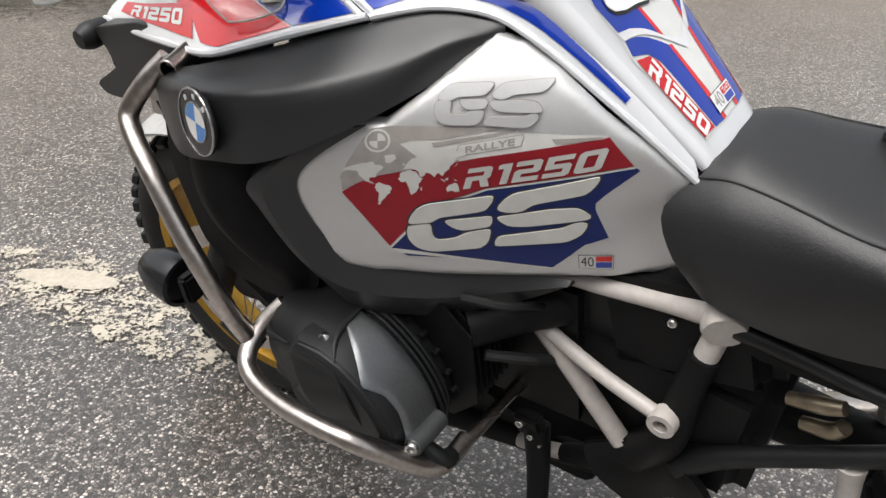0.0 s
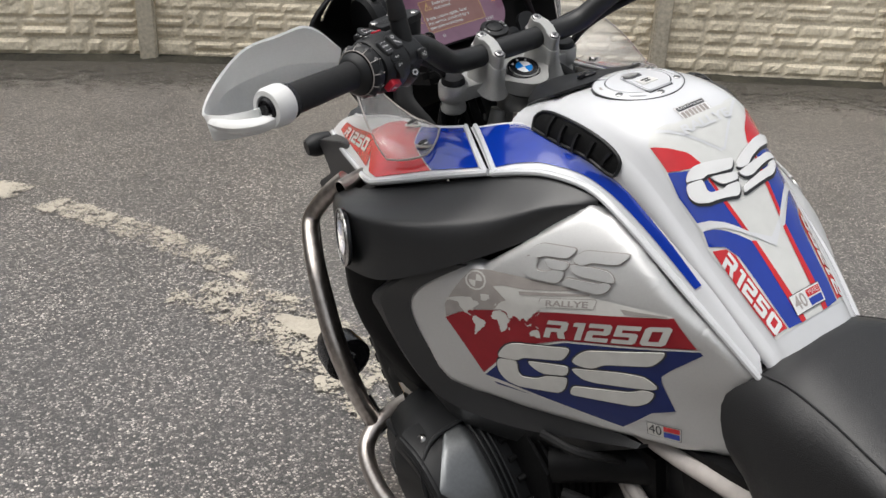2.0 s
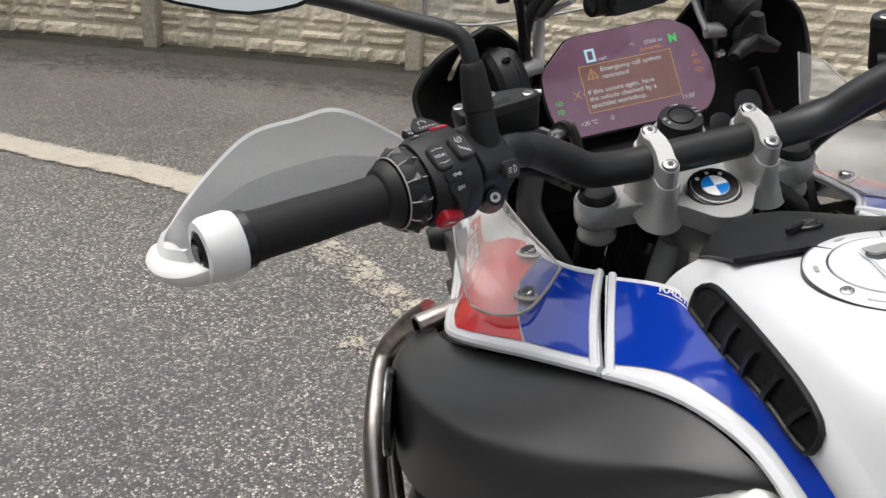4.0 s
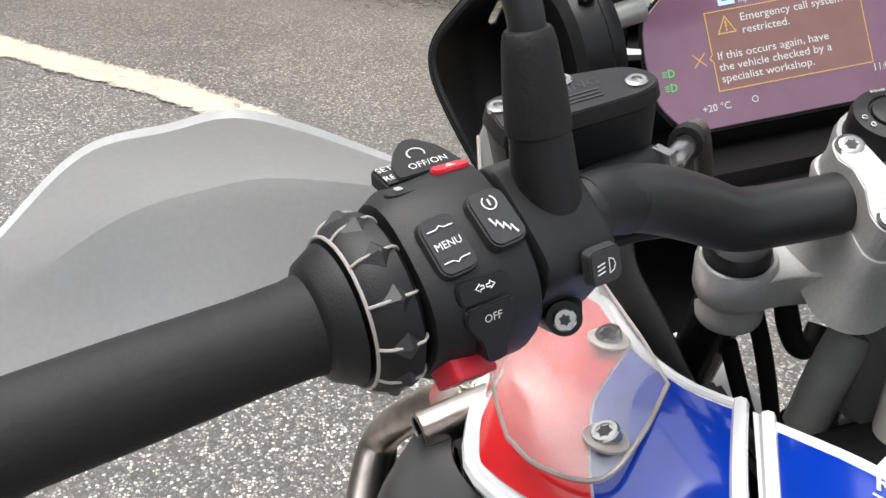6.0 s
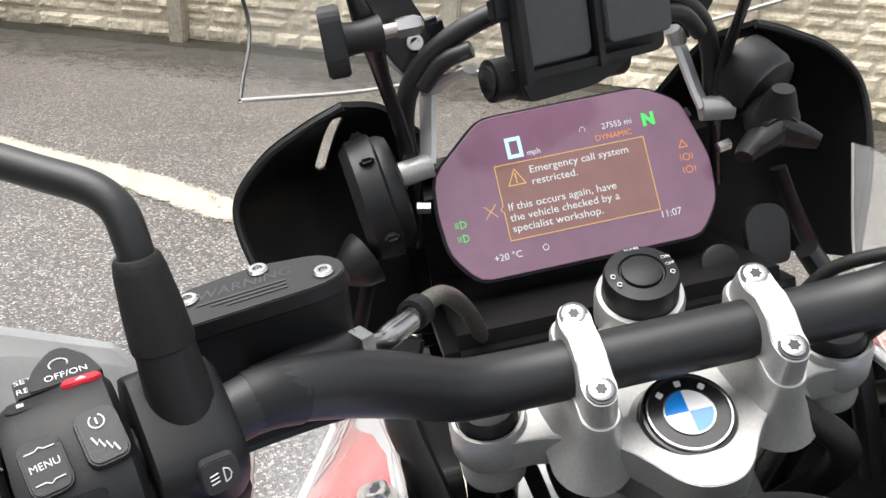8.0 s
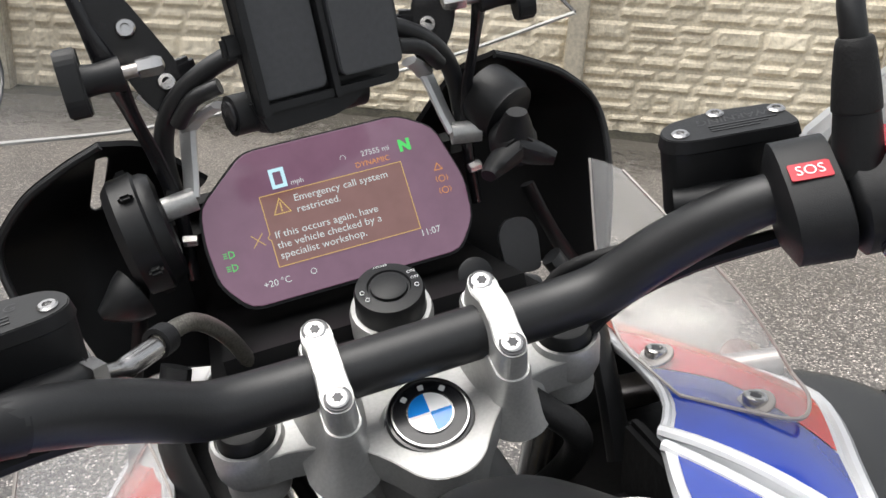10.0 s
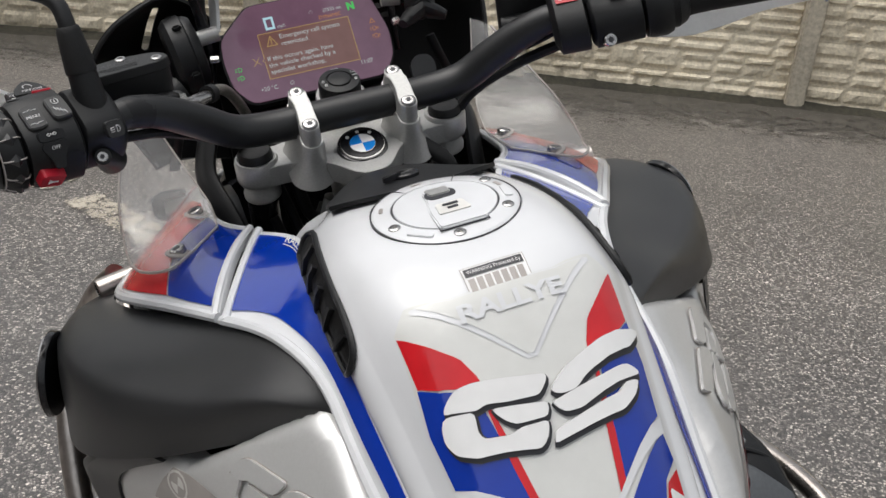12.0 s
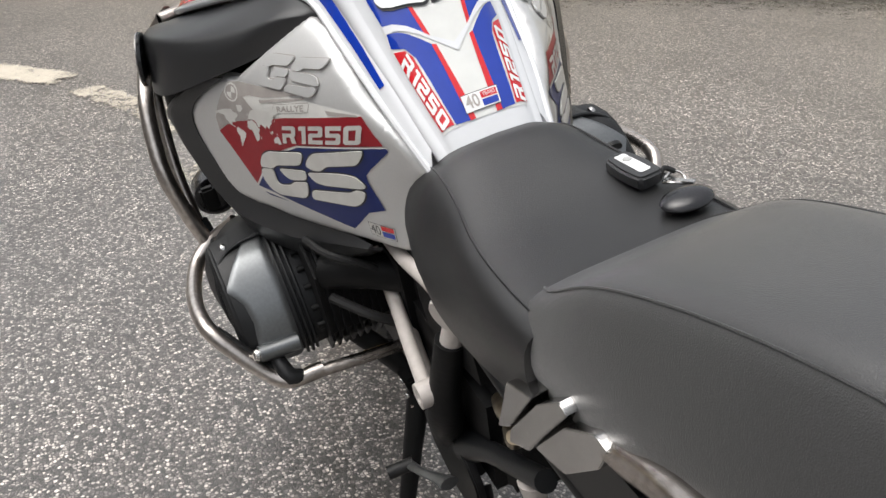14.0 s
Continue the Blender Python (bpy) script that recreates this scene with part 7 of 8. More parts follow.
guard_low = [(-0.445, -0.135, 1.174), (-0.474, -0.105, 1.168), (-0.482, -0.070, 1.158), (-0.466, -0.020, 1.142), (-0.440, 0.012, 1.126), (-0.408, 0.030, 1.118), (-0.365, 0.036, 1.124), (-0.325, 0.034, 1.134), (-0.275, 0.020, 1.152)]
guard_mid = [(-0.447, -0.148, 1.194), (-0.477, -0.112, 1.182), (-0.484, -0.075, 1.174), (-0.468, -0.012, 1.169), (-0.442, 0.034, 1.166), (-0.408, 0.063, 1.166), (-0.365, 0.064, 1.168), (-0.328, 0.055, 1.169), (-0.272, 0.027, 1.170)]
guard_top = [(-0.448, -0.150, 1.206), (-0.470, -0.105, 1.192), (-0.4765, -0.060, 1.183), (-0.4735, -0.014, 1.178), (-0.440, 0.006, 1.202), (-0.400, 0.004, 1.2274), (-0.362, -0.012, 1.236), (-0.3267, -0.0262, 1.2400), (-0.273, 0.012, 1.192)]
guards = both("hand_guard", sheet(faceted([guard_low, guard_mid, guard_top], 56, 0.28), 56, 16, 0.0035), GUARD_SHELL, bike, "pale translucent plastic hand guard")
# the other guard is turned a little further down on its mount
for v in guards[1].data.vertices:
    v.co.z -= 0.008 * min(1.0, max(0.0, (1.205 - v.co.z) / 0.05))
both("guard_arm", tube([(-0.428, -0.150, 1.190), (-0.447, -0.146, 1.186), (-0.463, -0.126, 1.183), (-0.473, -0.098, 1.181), (-0.478, -0.070, 1.178)], [0.012, 0.0165, 0.0160, 0.0145, 0.010], 16, 5, squash=0.55), BONE, handlebar, "white hand guard mount")

# right-hand switches
b = faces_of([oval(0.046, 0.020, 0.018, 0.024), oval(0.044, 0.027, 0.022, 0.031), oval(0.0, 0.028, 0.022, 0.033), oval(-0.004, 0.024, 0.018, 0.028)], True, True)
right_cluster = part("switch_unit", mirrored(b), PLASTIC, bike, "black right switch unit with a red stop switch", sharp=50)
b.free()
b = faces_of([oval(-0.006, 0.024, 0.018, 0.030), oval(-0.0075, 0.027, 0.020, 0.034), oval(-0.034, 0.026, 0.020, 0.034), oval(-0.039, 0.018, 0.016, 0.022)], True, True)
right_inner = part("brake_clamp", mirrored(b), PLASTIC, bike, "black clamp with an emergency call button", sharp=50)
b.free()
part("throttle_flange", mirrored(lathe_axis([(0.018, 0.046), (0.030, 0.048), (0.0315, 0.054), (0.0315, 0.066), (0.029, 0.072), (0.026, 0.0725), (0.026, 0.078), (0.019, 0.079)], 32)), PLASTIC, right_cluster)
b = prism(rounded(0.0205, 0.0105, 0.001, 2), 0.0006, axis_frame(-0.021, -8) @ pose(0, 0, 0.0268), 0)
sos = part("sos_label", mirrored(b), BUTTON_RED, right_inner, "red emergency call label")
b.free()
b = letters("SOS", 0.0058)
for v in b.verts:
    v.co.x = -v.co.x
b = moved(b, axis_frame(-0.021, -8) @ pose(0, 0, 0.0278, 0, 0, 180))
part("lettering", mirrored(b), MARK, sos)
b.free()
b = prism(rounded(0.017, 0.030, 0.003), 0.006, axis_frame(0.024, -12) @ pose(0, 0, 0.0265), 0.001)
kill = part("stop_switch", mirrored(b), BUTTON_RED, right_cluster, "red engine stop and start switch")
b.free()
b = prism(rounded(0.015, 0.010, 0.002), 0.0008, axis_frame(0.024, -12) @ pose(0, 0.008, 0.0322), 0)
part("start_field", mirrored(b), PALE, kill)
b.free()
b = prism(rounded(0.016, 0.010, 0.003), 0.005, axis_frame(0.022, -55) @ pose(0, 0, 0.027), 0.001)
part("mode_button", mirrored(b), PLASTIC, right_cluster)
b.free()
b = star_bolt((0.2275, -0.0985, 1.1675), (-0.1, -0.85, 0.35), 0.0062, 0.004, right_inner)

# -- bar clamps, top yoke, emblem, ignition knob --
yoke_o = [(0.0, -0.0435), (0.011, -0.0415), (0.0205, -0.034), (0.029, -0.020), (0.042, -0.005), (0.060, 0.006), (0.082, 0.016), (0.106, 0.014), (0.122, 0.026), (0.121, 0.046), (0.10, 0.057), (0.078, 0.052), (0.052, 0.056), (0.032, 0.080)]
yoke_o = yoke_o + [(-x, y) for x, y in reversed(yoke_o[1:])]
YT = pose(0, 0, 1.066, 12, 0, 0)
bm = prism(soften(yoke_o, 0.010), 0.022, pose(0, 0, 0), 0.0042, 3)
for v in bm.verts:
    k = min(1.0, max(0.0, (abs(v.co.x) - 0.045) / 0.045))
    v.co.z -= 0.006 * k * k * (3 - 2 * k)
yoke = part("top_yoke", moved(bm, YT), ALU, bike, "cast aluminium top yoke")
for s in (-1, 1):
    fm_ = YT @ pose(s * 0.1015, 0.0355, -0.001)
    part("fork_collar", lathe([(0.0170, -0.008), (0.0205, -0.005), (0.0222, 0.0), (0.0222, 0.017), (0.0205, 0.0210), (0.0185, 0.0212), (0.0175, 0.019)], fm_, 32), ALU, yoke)
    part("fork_cap", lathe([(0.0172, 0.012), (0.0172, 0.026), (0.0150, 0.029), (0, 0.0295)], fm_, 28), PLASTIC, yoke, "black fork cap")
    part("collar_lower", lathe([(0.0168, -0.026), (0.0188, -0.024), (0.0192, -0.019), (0.0178, -0.016), (0.0172, -0.006)], fm_, 28, caps=False), ALU, yoke)
roundel("badge", (0, -0.0050, 1.0915), (0, -0.40, 0.9165), (0, 0.9165, 0.40), 0.0226, bike)
part("badge_rim", lathe([(0.0258, -0.0100), (0.0256, -0.0015), (0.0246, 0.0006), (0.0230, 0.0008), (0.0226, -0.001)], frame_of((0, -0.0050, 1.0915), (1, 0, 0), (0, 0.9165, 0.40)), 40), GLOSSBLACK, yoke, "black badge rim")
part("badge_seat", lathe([(0.036, -0.016), (0.0305, -0.004), (0.0285, 0.0005), (0.0270, 0.0018), (0.0260, 0.0), (0.0, 0.0)], frame_of((0, -0.0030, 1.0835), (1, 0, 0), (0, 0.9165, 0.40)), 36), ALU, yoke)
CT = Vector((0, -0.46, 0.888))
CD = Vector((0, -0.888, -0.46))
for s in (-1, 1):
    cmn = frame_of((s * 0.0495, 0.0015, 1.138), (1, 0, 0), -CD)
    if (cmn.to_3x3() @ Vector((0, 0, 1))).dot(CT) < 0:
        cmn = frame_of((s * 0.0495, 0.0015, 1.138), (-1, 0, 0), -CD)
    half = [(0.0, 0.0345), (0.0055, 0.0330), (0.0088, 0.0285), (0.0098, 0.0225), (0.0094, 0.0150), (0.0089, 0.0080), (0.0087, 0.0)]
    ring = half + [(x, -y) for x, y in reversed(half[:-1])]
    ring = ring + [(-x, y) for x, y in reversed(ring[1:-1])]
    ring = ring[::-1]
    cap = prism(soften(ring, 0.002), 0.024, pose(0, 0, -0.020), 0.0026, 3, 0.90)
    for v in cap.verts:
        v.co.z += 0.0032 - 0.0052 * min(1.0, max(0.0, (abs(v.co.y) - 0.006) / 0.010)) if v.co.z > -0.01 else 0.0
    cap = moved(cap, cmn)
    clamp = part("bar_clamp", cap, ALU, bike, "bright aluminium handlebar clamp")
    for yy in (-0.0225, 0.0225):
        q = cmn @ V(0, yy, 0.0024)
        # dark disc painted in place of the shade round the sunk bolt
        part("bolt_recess", lathe([(0.0076, -0.002), (0.0076, 0.0005), (0.0, 0.0005)], frame_of(q, cmn.to_3x3() @ Vector((1, 0, 0)), cmn.to_3x3() @ Vector((0, 1, 0))), 24), INK, clamp)
        star_bolt(tuple(q), tuple(CT), 0.0062, 0.0020, clamp)
    # the post under each clamp, spreading into the yoke
    post = []
    for off_z, w, l, cx, cy, cz in ((-0.018, 0.0104, 0.0350, 0, 0, 0), (-0.021, 0.0116, 0.0362, 0, 0, 0), (-0.034, 0.0118, 0.0350, 0, -0.004, 0), (-0.048, 0.0150, 0.0340, s * 0.002, -0.010, 0), (-0.060, 0.0230, 0.0380, s * 0.003, -0.014, 0)):
        row = []
        for k in range(28):
            a = 2 * math.pi * k / 28
            c, sn = math.cos(a), math.sin(a)
            x, y = w * c, (l - w) * (1 if sn > 0 else -1) * (abs(sn) > 1e-6) + w * sn
            row.append(cmn @ V(x + cx, y + cy, off_z))
        post.append(row)
    part("riser", faces_of(post, True, True), ALU, yoke, sharp=45)
KM = frame_of((0.004, 0.0755, 1.1155), (1, 0, 0), (0, 0.94, 0.34))
knob = part("ignition_knob", lathe([(0.0, 0.0), (0.0235, 0.0), (0.0235, 0.008), (0.0225, 0.009), (0.0222, 0.009), (0.0222, 0.022), (0.0210, 0.0255), (0.0138, 0.027), (0.0130, 0.0255), (0.0120, 0.0255), (0.0116, 0.0275), (0.009, 0.0285), (0, 0.0285)], KM, 40), PLASTIC, bike, "round black keyless ignition knob")
part("knob_bezel", lathe([(0.0225, -0.012), (0.0265, -0.012), (0.0268, 0.004), (0.0255, 0.0085), (0.0226, 0.0088)], KM, 40, caps=False), ALU, knob)
for word, x, y, size in (("POWER", 0.0, 0.0178, 0.0018), ("ON", 0.0165, 0.0068, 0.0024), ("OFF", 0.0172, 0.0012, 0.0022)):
    part("lettering", moved(letters(word, size), KM @ pose(x, y, 0.0272)), MARK, knob)
for x, y in ((-0.0172, 0.000), (-0.0155, -0.0065), (0.0165, -0.0052)):
    part("print_symbol", tube([tuple(KM @ V(x + 0.0013 * math.cos(radians(a)), y + 0.0015 * math.sin(radians(a)), 0.0272)) for a in range(0, 331, 30)], 0.00030, 4, 1), MARK, knob)

# -- the colour display --
TS = math.atan2(0.027, 0.045)
DM = frame_of((0.0, 0.1815, 1.1520), (1, 0, 0), (0, math.sin(TS), math.cos(TS)))
face_o = soften([(-0.094, 0.026), (-0.056, 0.058), (0.060, 0.058), (0.085, 0.043), (0.0965, 0.0), (0.094, -0.030), (0.078, -0.0515), (-0.078, -0.0515), (-0.0945, -0.030), (-0.097, 0.0)], 0.008)
display = part("display", prism([(x * 1.03, y * 1.045) for x, y in face_o], -0.022, DM @ pose(0, 0, -0.001), 0.002, 2, 0.9), PLASTIC, bike, "colour display showing an emergency call warning")
part("screen", prism(face_o, 0.0016, DM @ pose(0, 0, -0.0005), 0.0004, 1), TFT_FACE, display, "dim purple screen with a warning message")
part("message_box", prism([(-0.0525, -0.0285), (0.0535, -0.0285), (0.0535, 0.0235), (-0.0525, 0.0235)], 0.0003, DM @ pose(0, 0, 0.0012), 0), TFT_BOX, display, "brown message box")


def on_display(bm, x, y, mat, name="lettering"):
    return part(name, moved(bm, DM @ pose(x, y, 0.0019)), mat, display, sharp=60)


def stroke(pts, w=0.0006):
    rows = []
    for (x0, y0), (x1, y1) in zip(pts, pts[1:]):
        d = Vector((x1 - x0, y1 - y0)).normalized() * w / 2
        n = Vector((-d.y, d.x))
        rows.append([(x0 - d.x + n.x, y0 - d.y + n.y), (x0 - d.x - n.x, y0 - d.y - n.y), (x1 + d.x - n.x, y1 + d.y - n.y), (x1 + d.x + n.x, y1 + d.y + n.y)])
    return flat(rows)


for row, txt in ((0.0168, "Emergency call system"), (0.0085, "restricted.")):
    on_display(letters(txt, 0.0050, width=1.08, align="LEFT"), -0.0295, row, GLOW_WHITE)
for row, txt in ((-0.0060, "If this occurs again, have"), (-0.0135, "the vehicle checked by a"), (-0.0210, "specialist workshop.")):
    on_display(letters(txt, 0.0050, width=1.08, align="LEFT"), -0.0495, row, GLOW_WHITE)
on_display(stroke([(-0.0525, -0.0285), (0.0535, -0.0285), (0.0535, 0.0235), (-0.0525, 0.0235), (-0.0525, -0.0040), (-0.0545, -0.0065), (-0.0525, -0.0090), (-0.0525, -0.0285)], 0.0006), 0, 0, GLOW_YELLOW, "box_line")
on_display(stroke([(-0.0455, 0.0085), (-0.0395, 0.0195), (-0.0335, 0.0085), (-0.0455, 0.0085)], 0.0007), 0, 0, GLOW_YELLOW, "warning_symbol")
on_display(stroke([(-0.0395, 0.0160), (-0.0395, 0.0125)], 0.0010), 0, 0, GLOW_YELLOW, "warning_symbol")
on_display(stroke([(-0.0395, 0.0108), (-0.0395, 0.0103)], 0.0010), 0, 0, GLOW_YELLOW, "warning_symbol")
on_display(stroke([(-0.0655, -0.0020), (-0.0575, -0.0105)], 0.0006), 0, 0, GLOW_YELLOW, "cross_symbol")
on_display(stroke([(-0.0655, -0.0105), (-0.0575, -0.0020)], 0.0006), 0, 0, GLOW_YELLOW, "cross_symbol")
on_display(stroke([(-0.0405, 0.0280), (-0.0405, 0.0400), (-0.0320, 0.0400), (-0.0320, 0.0280), (-0.0405, 0.0280)], 0.0026), 0, 0, GLOW_CYAN)
on_display(letters("mph", 0.0038), -0.0235, 0.0285, GLOW_WHITE)
on_display(letters("27555 mi", 0.0040), 0.0375, 0.0360, GLOW_WHITE)
on_display(letters("DYNAMIC", 0.0040), 0.0335, 0.0285, GLOW_ORANGE)
on_display(letters("N", 0.0080, bold=0.0007), 0.0600, 0.0345, GLOW_GREEN)
on_display(letters("11:07", 0.0048), 0.0600, -0.0325, GLOW_WHITE)
on_display(letters("+20 °C", 0.0046), -0.0565, -0.0385, GLOW_WHITE)
for y in (-0.011, -0.0205):
    on_display(stroke([(-0.0835, y - 0.0025), (-0.0835, y + 0.0025), (-0.0805, y + 0.0015), (-0.0800, y), (-0.0805, y - 0.0015), (-0.0835, y - 0.0025)], 0.0006), 0, 0, GLOW_GREEN, "lamp_symbol")
    for k in (-1, 0, 1):
        on_display(stroke([(-0.0850, y + 0.0015 * k), (-0.0875, y + 0.0015 * k)], 0.0005), 0, 0, GLOW_GREEN, "lamp_symbol")
on_display(stroke([(0.0765, 0.0105), (0.0795, 0.0155), (0.0825, 0.0105), (0.0765, 0.0105)], 0.0007), 0, 0, GLOW_ORANGE, "warning_symbol")
for y in (0.0035, -0.0055):
    on_display(stroke([(0.0800 + 0.0024 * math.cos(radians(a)), y + 0.0024 * math.sin(radians(a))) for a in range(0, 361, 40)], 0.0006), 0, 0, GLOW_ORANGE, "warning_symbol")
    on_display(stroke([(0.0762, y - 0.002), (0.0755, y), (0.0762, y + 0.002)], 0.0005), 0, 0, GLOW_ORANGE, "warning_symbol")
    on_display(stroke([(0.0838, y - 0.002), (0.0845, y), (0.0838, y + 0.002)], 0.0005), 0, 0, GLOW_ORANGE, "warning_symbol")
on_display(stroke([(-0.0300 + 0.002 * math.cos(radians(a)), -0.0375 + 0.002 * math.sin(radians(a))) for a in range(0, 361, 40)], 0.0005), 0, 0, GLOW_WHITE, "lamp_symbol")
on_display(stroke([(0.0130 + 0.0020 * math.cos(radians(a)), 0.0365 + 0.0020 * math.sin(radians(a))) for a in range(-40, 221, 40)], 0.0004), 0, 0, GLOW_WHITE, "lamp_symbol")

# -- dash: side wings, sockets, brackets, navigation cradle, screen --
def wing(s):
    a = [(s * 0.145, 0.200, 1.233), (s * 0.174, 0.202, 1.222), (s * 0.206, 0.206, 1.204), (s * 0.231, 0.209, 1.172), (s * 0.222, 0.185, 1.125), (s * 0.195, 0.160, 1.060)]
    b = [(s * 0.118, 0.235, 1.215), (s * 0.140, 0.260, 1.205), (s * 0.160, 0.285, 1.185), (s * 0.180, 0.300, 1.150), (s * 0.185, 0.27, 1.10), (s * 0.16, 0.23, 1.04)]
    c = [(s * 0.085, 0.255, 1.175), (s * 0.09, 0.275, 1.165), (s * 0.10, 0.30, 1.15), (s * 0.11, 0.31, 1.12), (s * 0.115, 0.29, 1.07), (s * 0.11, 0.25, 1.02)]
    return a, b, c


wl = through_curves(wing(-1))
wings = both("dash_side_panel", sheet(lambda u, v: wl(u, v), 96, 56, 0.004), WINGBLACK, bike, "black dash side panel")
both("panel_edge", tube([tuple(wl(k / 20, 0.0)) for k in range(21)], 0.0028, 8, 2), PLASTIC, bike)
# a slanted slot goes right through each side panel
SLOT_A, SLOT_B, SLOT_R = (-0.1514, 1.2119), (-0.1728, 1.1626), 0.0042
for s, ob in zip((1, -1), wings):
    bm = bmesh.new()
    bm.from_mesh(ob.data)
    pa, pb = Vector((s * SLOT_A[0], SLOT_A[1])), Vector((s * SLOT_B[0], SLOT_B[1]))

    def from_slot(p):
        f = min(1.0, max(0.0, (p - pa).dot(pb - pa) / (pb - pa).length_squared))
        return p - pa.lerp(pb, f)

    gone = [f for f in bm.faces if from_slot(Vector((f.calc_center_median().x, f.calc_center_median().z))).length < SLOT_R]
    before = {e for e in bm.edges if e.is_boundary}
    bmesh.ops.delete(bm, geom=gone, context="FACES")
    rim = [e for e in bm.edges if e.is_boundary and e not in before]
    for v in {v for e in rim for v in e.verts}:
        d = from_slot(Vector((v.co.x, v.co.z)))
        d = d * (SLOT_R / max(d.length, 1e-5) - 1.0)
        v.co.x += d.x
        v.co.z += d.y
    if rim:
        bmesh.ops.bridge_loops(bm, edges=rim)
    bm.to_mesh(ob.data)
    bm.free()
both("inner_fairing", tube([(-0.135, 0.12, 1.10), (-0.15, 0.10, 1.06), (-0.14, 0.06, 1.02), (-0.13, 0.03, 0.98)], [0.02, 0.02, 0.02, 0.02], 10, 4, squash=0.4), PLASTIC, bike)
part("dash_base", block((0.23, 0.16, 0.03), pose(0, 0.165, 1.075, -12, 0, 0), 0.01, 2), WINGBLACK, bike, "black dash shelf")
part("dash_back", block((0.24, 0.04, 0.24), pose(0, 0.285, 1.06, 25, 0, 0), 0.015, 2), DARK, bike)
part("socket", lathe([(0, 0), (0.013, 0), (0.013, 0.003), (0.011, 0.004), (0, 0.004)], frame_of((0.078, 0.128, 1.098), (1, 0, 0), (0, 0.5, 0.86)), 24), PLASTIC, bike, "capped round socket")
part("socket", lathe([(0, 0), (0.016, 0), (0.016, 0.004), (0.013, 0.005), (0, 0.005)], frame_of((-0.045, 0.115, 1.080), (1, 0, 0), (0, 0.8, 0.5)), 24), PLASTIC, bike, "capped round socket")
part("usb_cover", prism(soften([(-0.013, -0.022), (0.013, -0.022), (0.015, 0.010), (0.008, 0.020), (-0.008, 0.020), (-0.015, 0.010)], 0.006), 0.014, frame_of((0.124, 0.158, 1.098), (1, -0.2, 0), (0.0, 0.4, 0.9)), 0.003), SHROUD, bike, "black rubber socket cover")

# silver display brackets
both("display_bracket", tube([(-0.097, 0.190, 1.186), (-0.0935, 0.196, 1.200), (-0.0885, 0.204, 1.224), (-0.0865, 0.207, 1.231), (-0.084, 0.216, 1.239)], [0.0074, 0.0074, 0.0078, 0.0082, 0.0062], 8, 4, squash=0.5), SILVER, bike, "silver display bracket")
both("display_bracket", tube([(-0.087, 0.206, 1.229), (-0.076, 0.182, 1.242), (-0.064, 0.158, 1.252)], [0.0066, 0.006, 0.0055], 8, 3, squash=0.5), SILVER, bike, "silver display bracket arm")
both("display_bracket", tube([(-0.0875, 0.207, 1.229), (-0.098, 0.209, 1.242), (-0.112, 0.212, 1.258)], [0.0066, 0.0058, 0.0050], 8, 3, squash=0.5), SILVER, bike, "silver display bracket arm")
both("bracket_boss", tube([(-0.117, 0.187, 1.183), (-0.095, 0.190, 1.185)], 0.0085, 14, 1), ALU, bike)
both("bracket_screw", tube([(-0.110, 0.180, 1.160), (-0.101, 0.178, 1.159)], [0.0045, 0.004], 6, 1), BRIGHT, bike)
AXD = Vector((0.97, 0.06, 0.10)).normalized()
drum = frame_of((-0.131, 0.196, 1.168), AXD.cross(Vector((0, 0, 1))), AXD.cross(AXD.cross(Vector((0, 0, 1)))))
if (drum.to_3x3() @ Vector((0, 0, 1))).dot(AXD) < 0:
    drum = drum @ pose(0, 0, 0, 180, 0, 0)
boot_l = part("lamp_boot", lathe([(0, -0.020), (0.036, -0.020), (0.042, -0.014), (0.043, 0.002), (0.040, 0.004), (0.040, 0.008), (0.037, 0.013), (0.028, 0.015), (0.027, 0.011), (0, 0.011)], drum, 36), PLASTIC, bike, "round black rubber headlight boot")
for k in range(5):
    a = 2 * math.pi * k / 5 + 0.3
    part("boot_rib", block((0.012, 0.006, 0.010), drum @ pose(0.0425 * math.cos(a), 0.0425 * math.sin(a), -0.004, 0, 0, math.degrees(a)), 0.002), PLASTIC, boot_l)
part("boot_horn", tube([(-0.150, 0.176, 1.134), (-0.160, 0.172, 1.131), (-0.176, 0.168, 1.128)], [0.020, 0.016, 0.004], 14, 3), PLASTIC, boot_l)
boot = part("lamp_boot", lathe([(0, -0.018), (0.024, -0.018), (0.0255, -0.012), (0.0255, 0.006), (0.0235, 0.009), (0.0235, 0.012), (0.019, 0.015), (0, 0.015)], frame_of((0.134, 0.190, 1.198), (0.9, 0.4, 0.1), (0.15, -0.5, 0.85)), 30), PLASTIC, bike, "round black rubber headlight boot")
part("boot_cap", tube([(0.134, 0.176, 1.180), (0.132, 0.160, 1.176), (0.131, 0.148, 1.173)], [0.015, 0.018, 0.012], 18, 3), PLASTIC, boot)
for ang in (88, 205, 335):
    a = radians(ang)
    part("boot_lobe", tube([(0.131, 0.157, 1.174), (0.131 + 0.019 * math.cos(a), 0.152, 1.174 + 0.019 * math.sin(a)), (0.131 + 0.029 * math.cos(a), 0.147, 1.174 + 0.029 * math.sin(a))], [0.016, 0.012, 0.0075], 12, 4, squash=0.7), PLASTIC, boot)
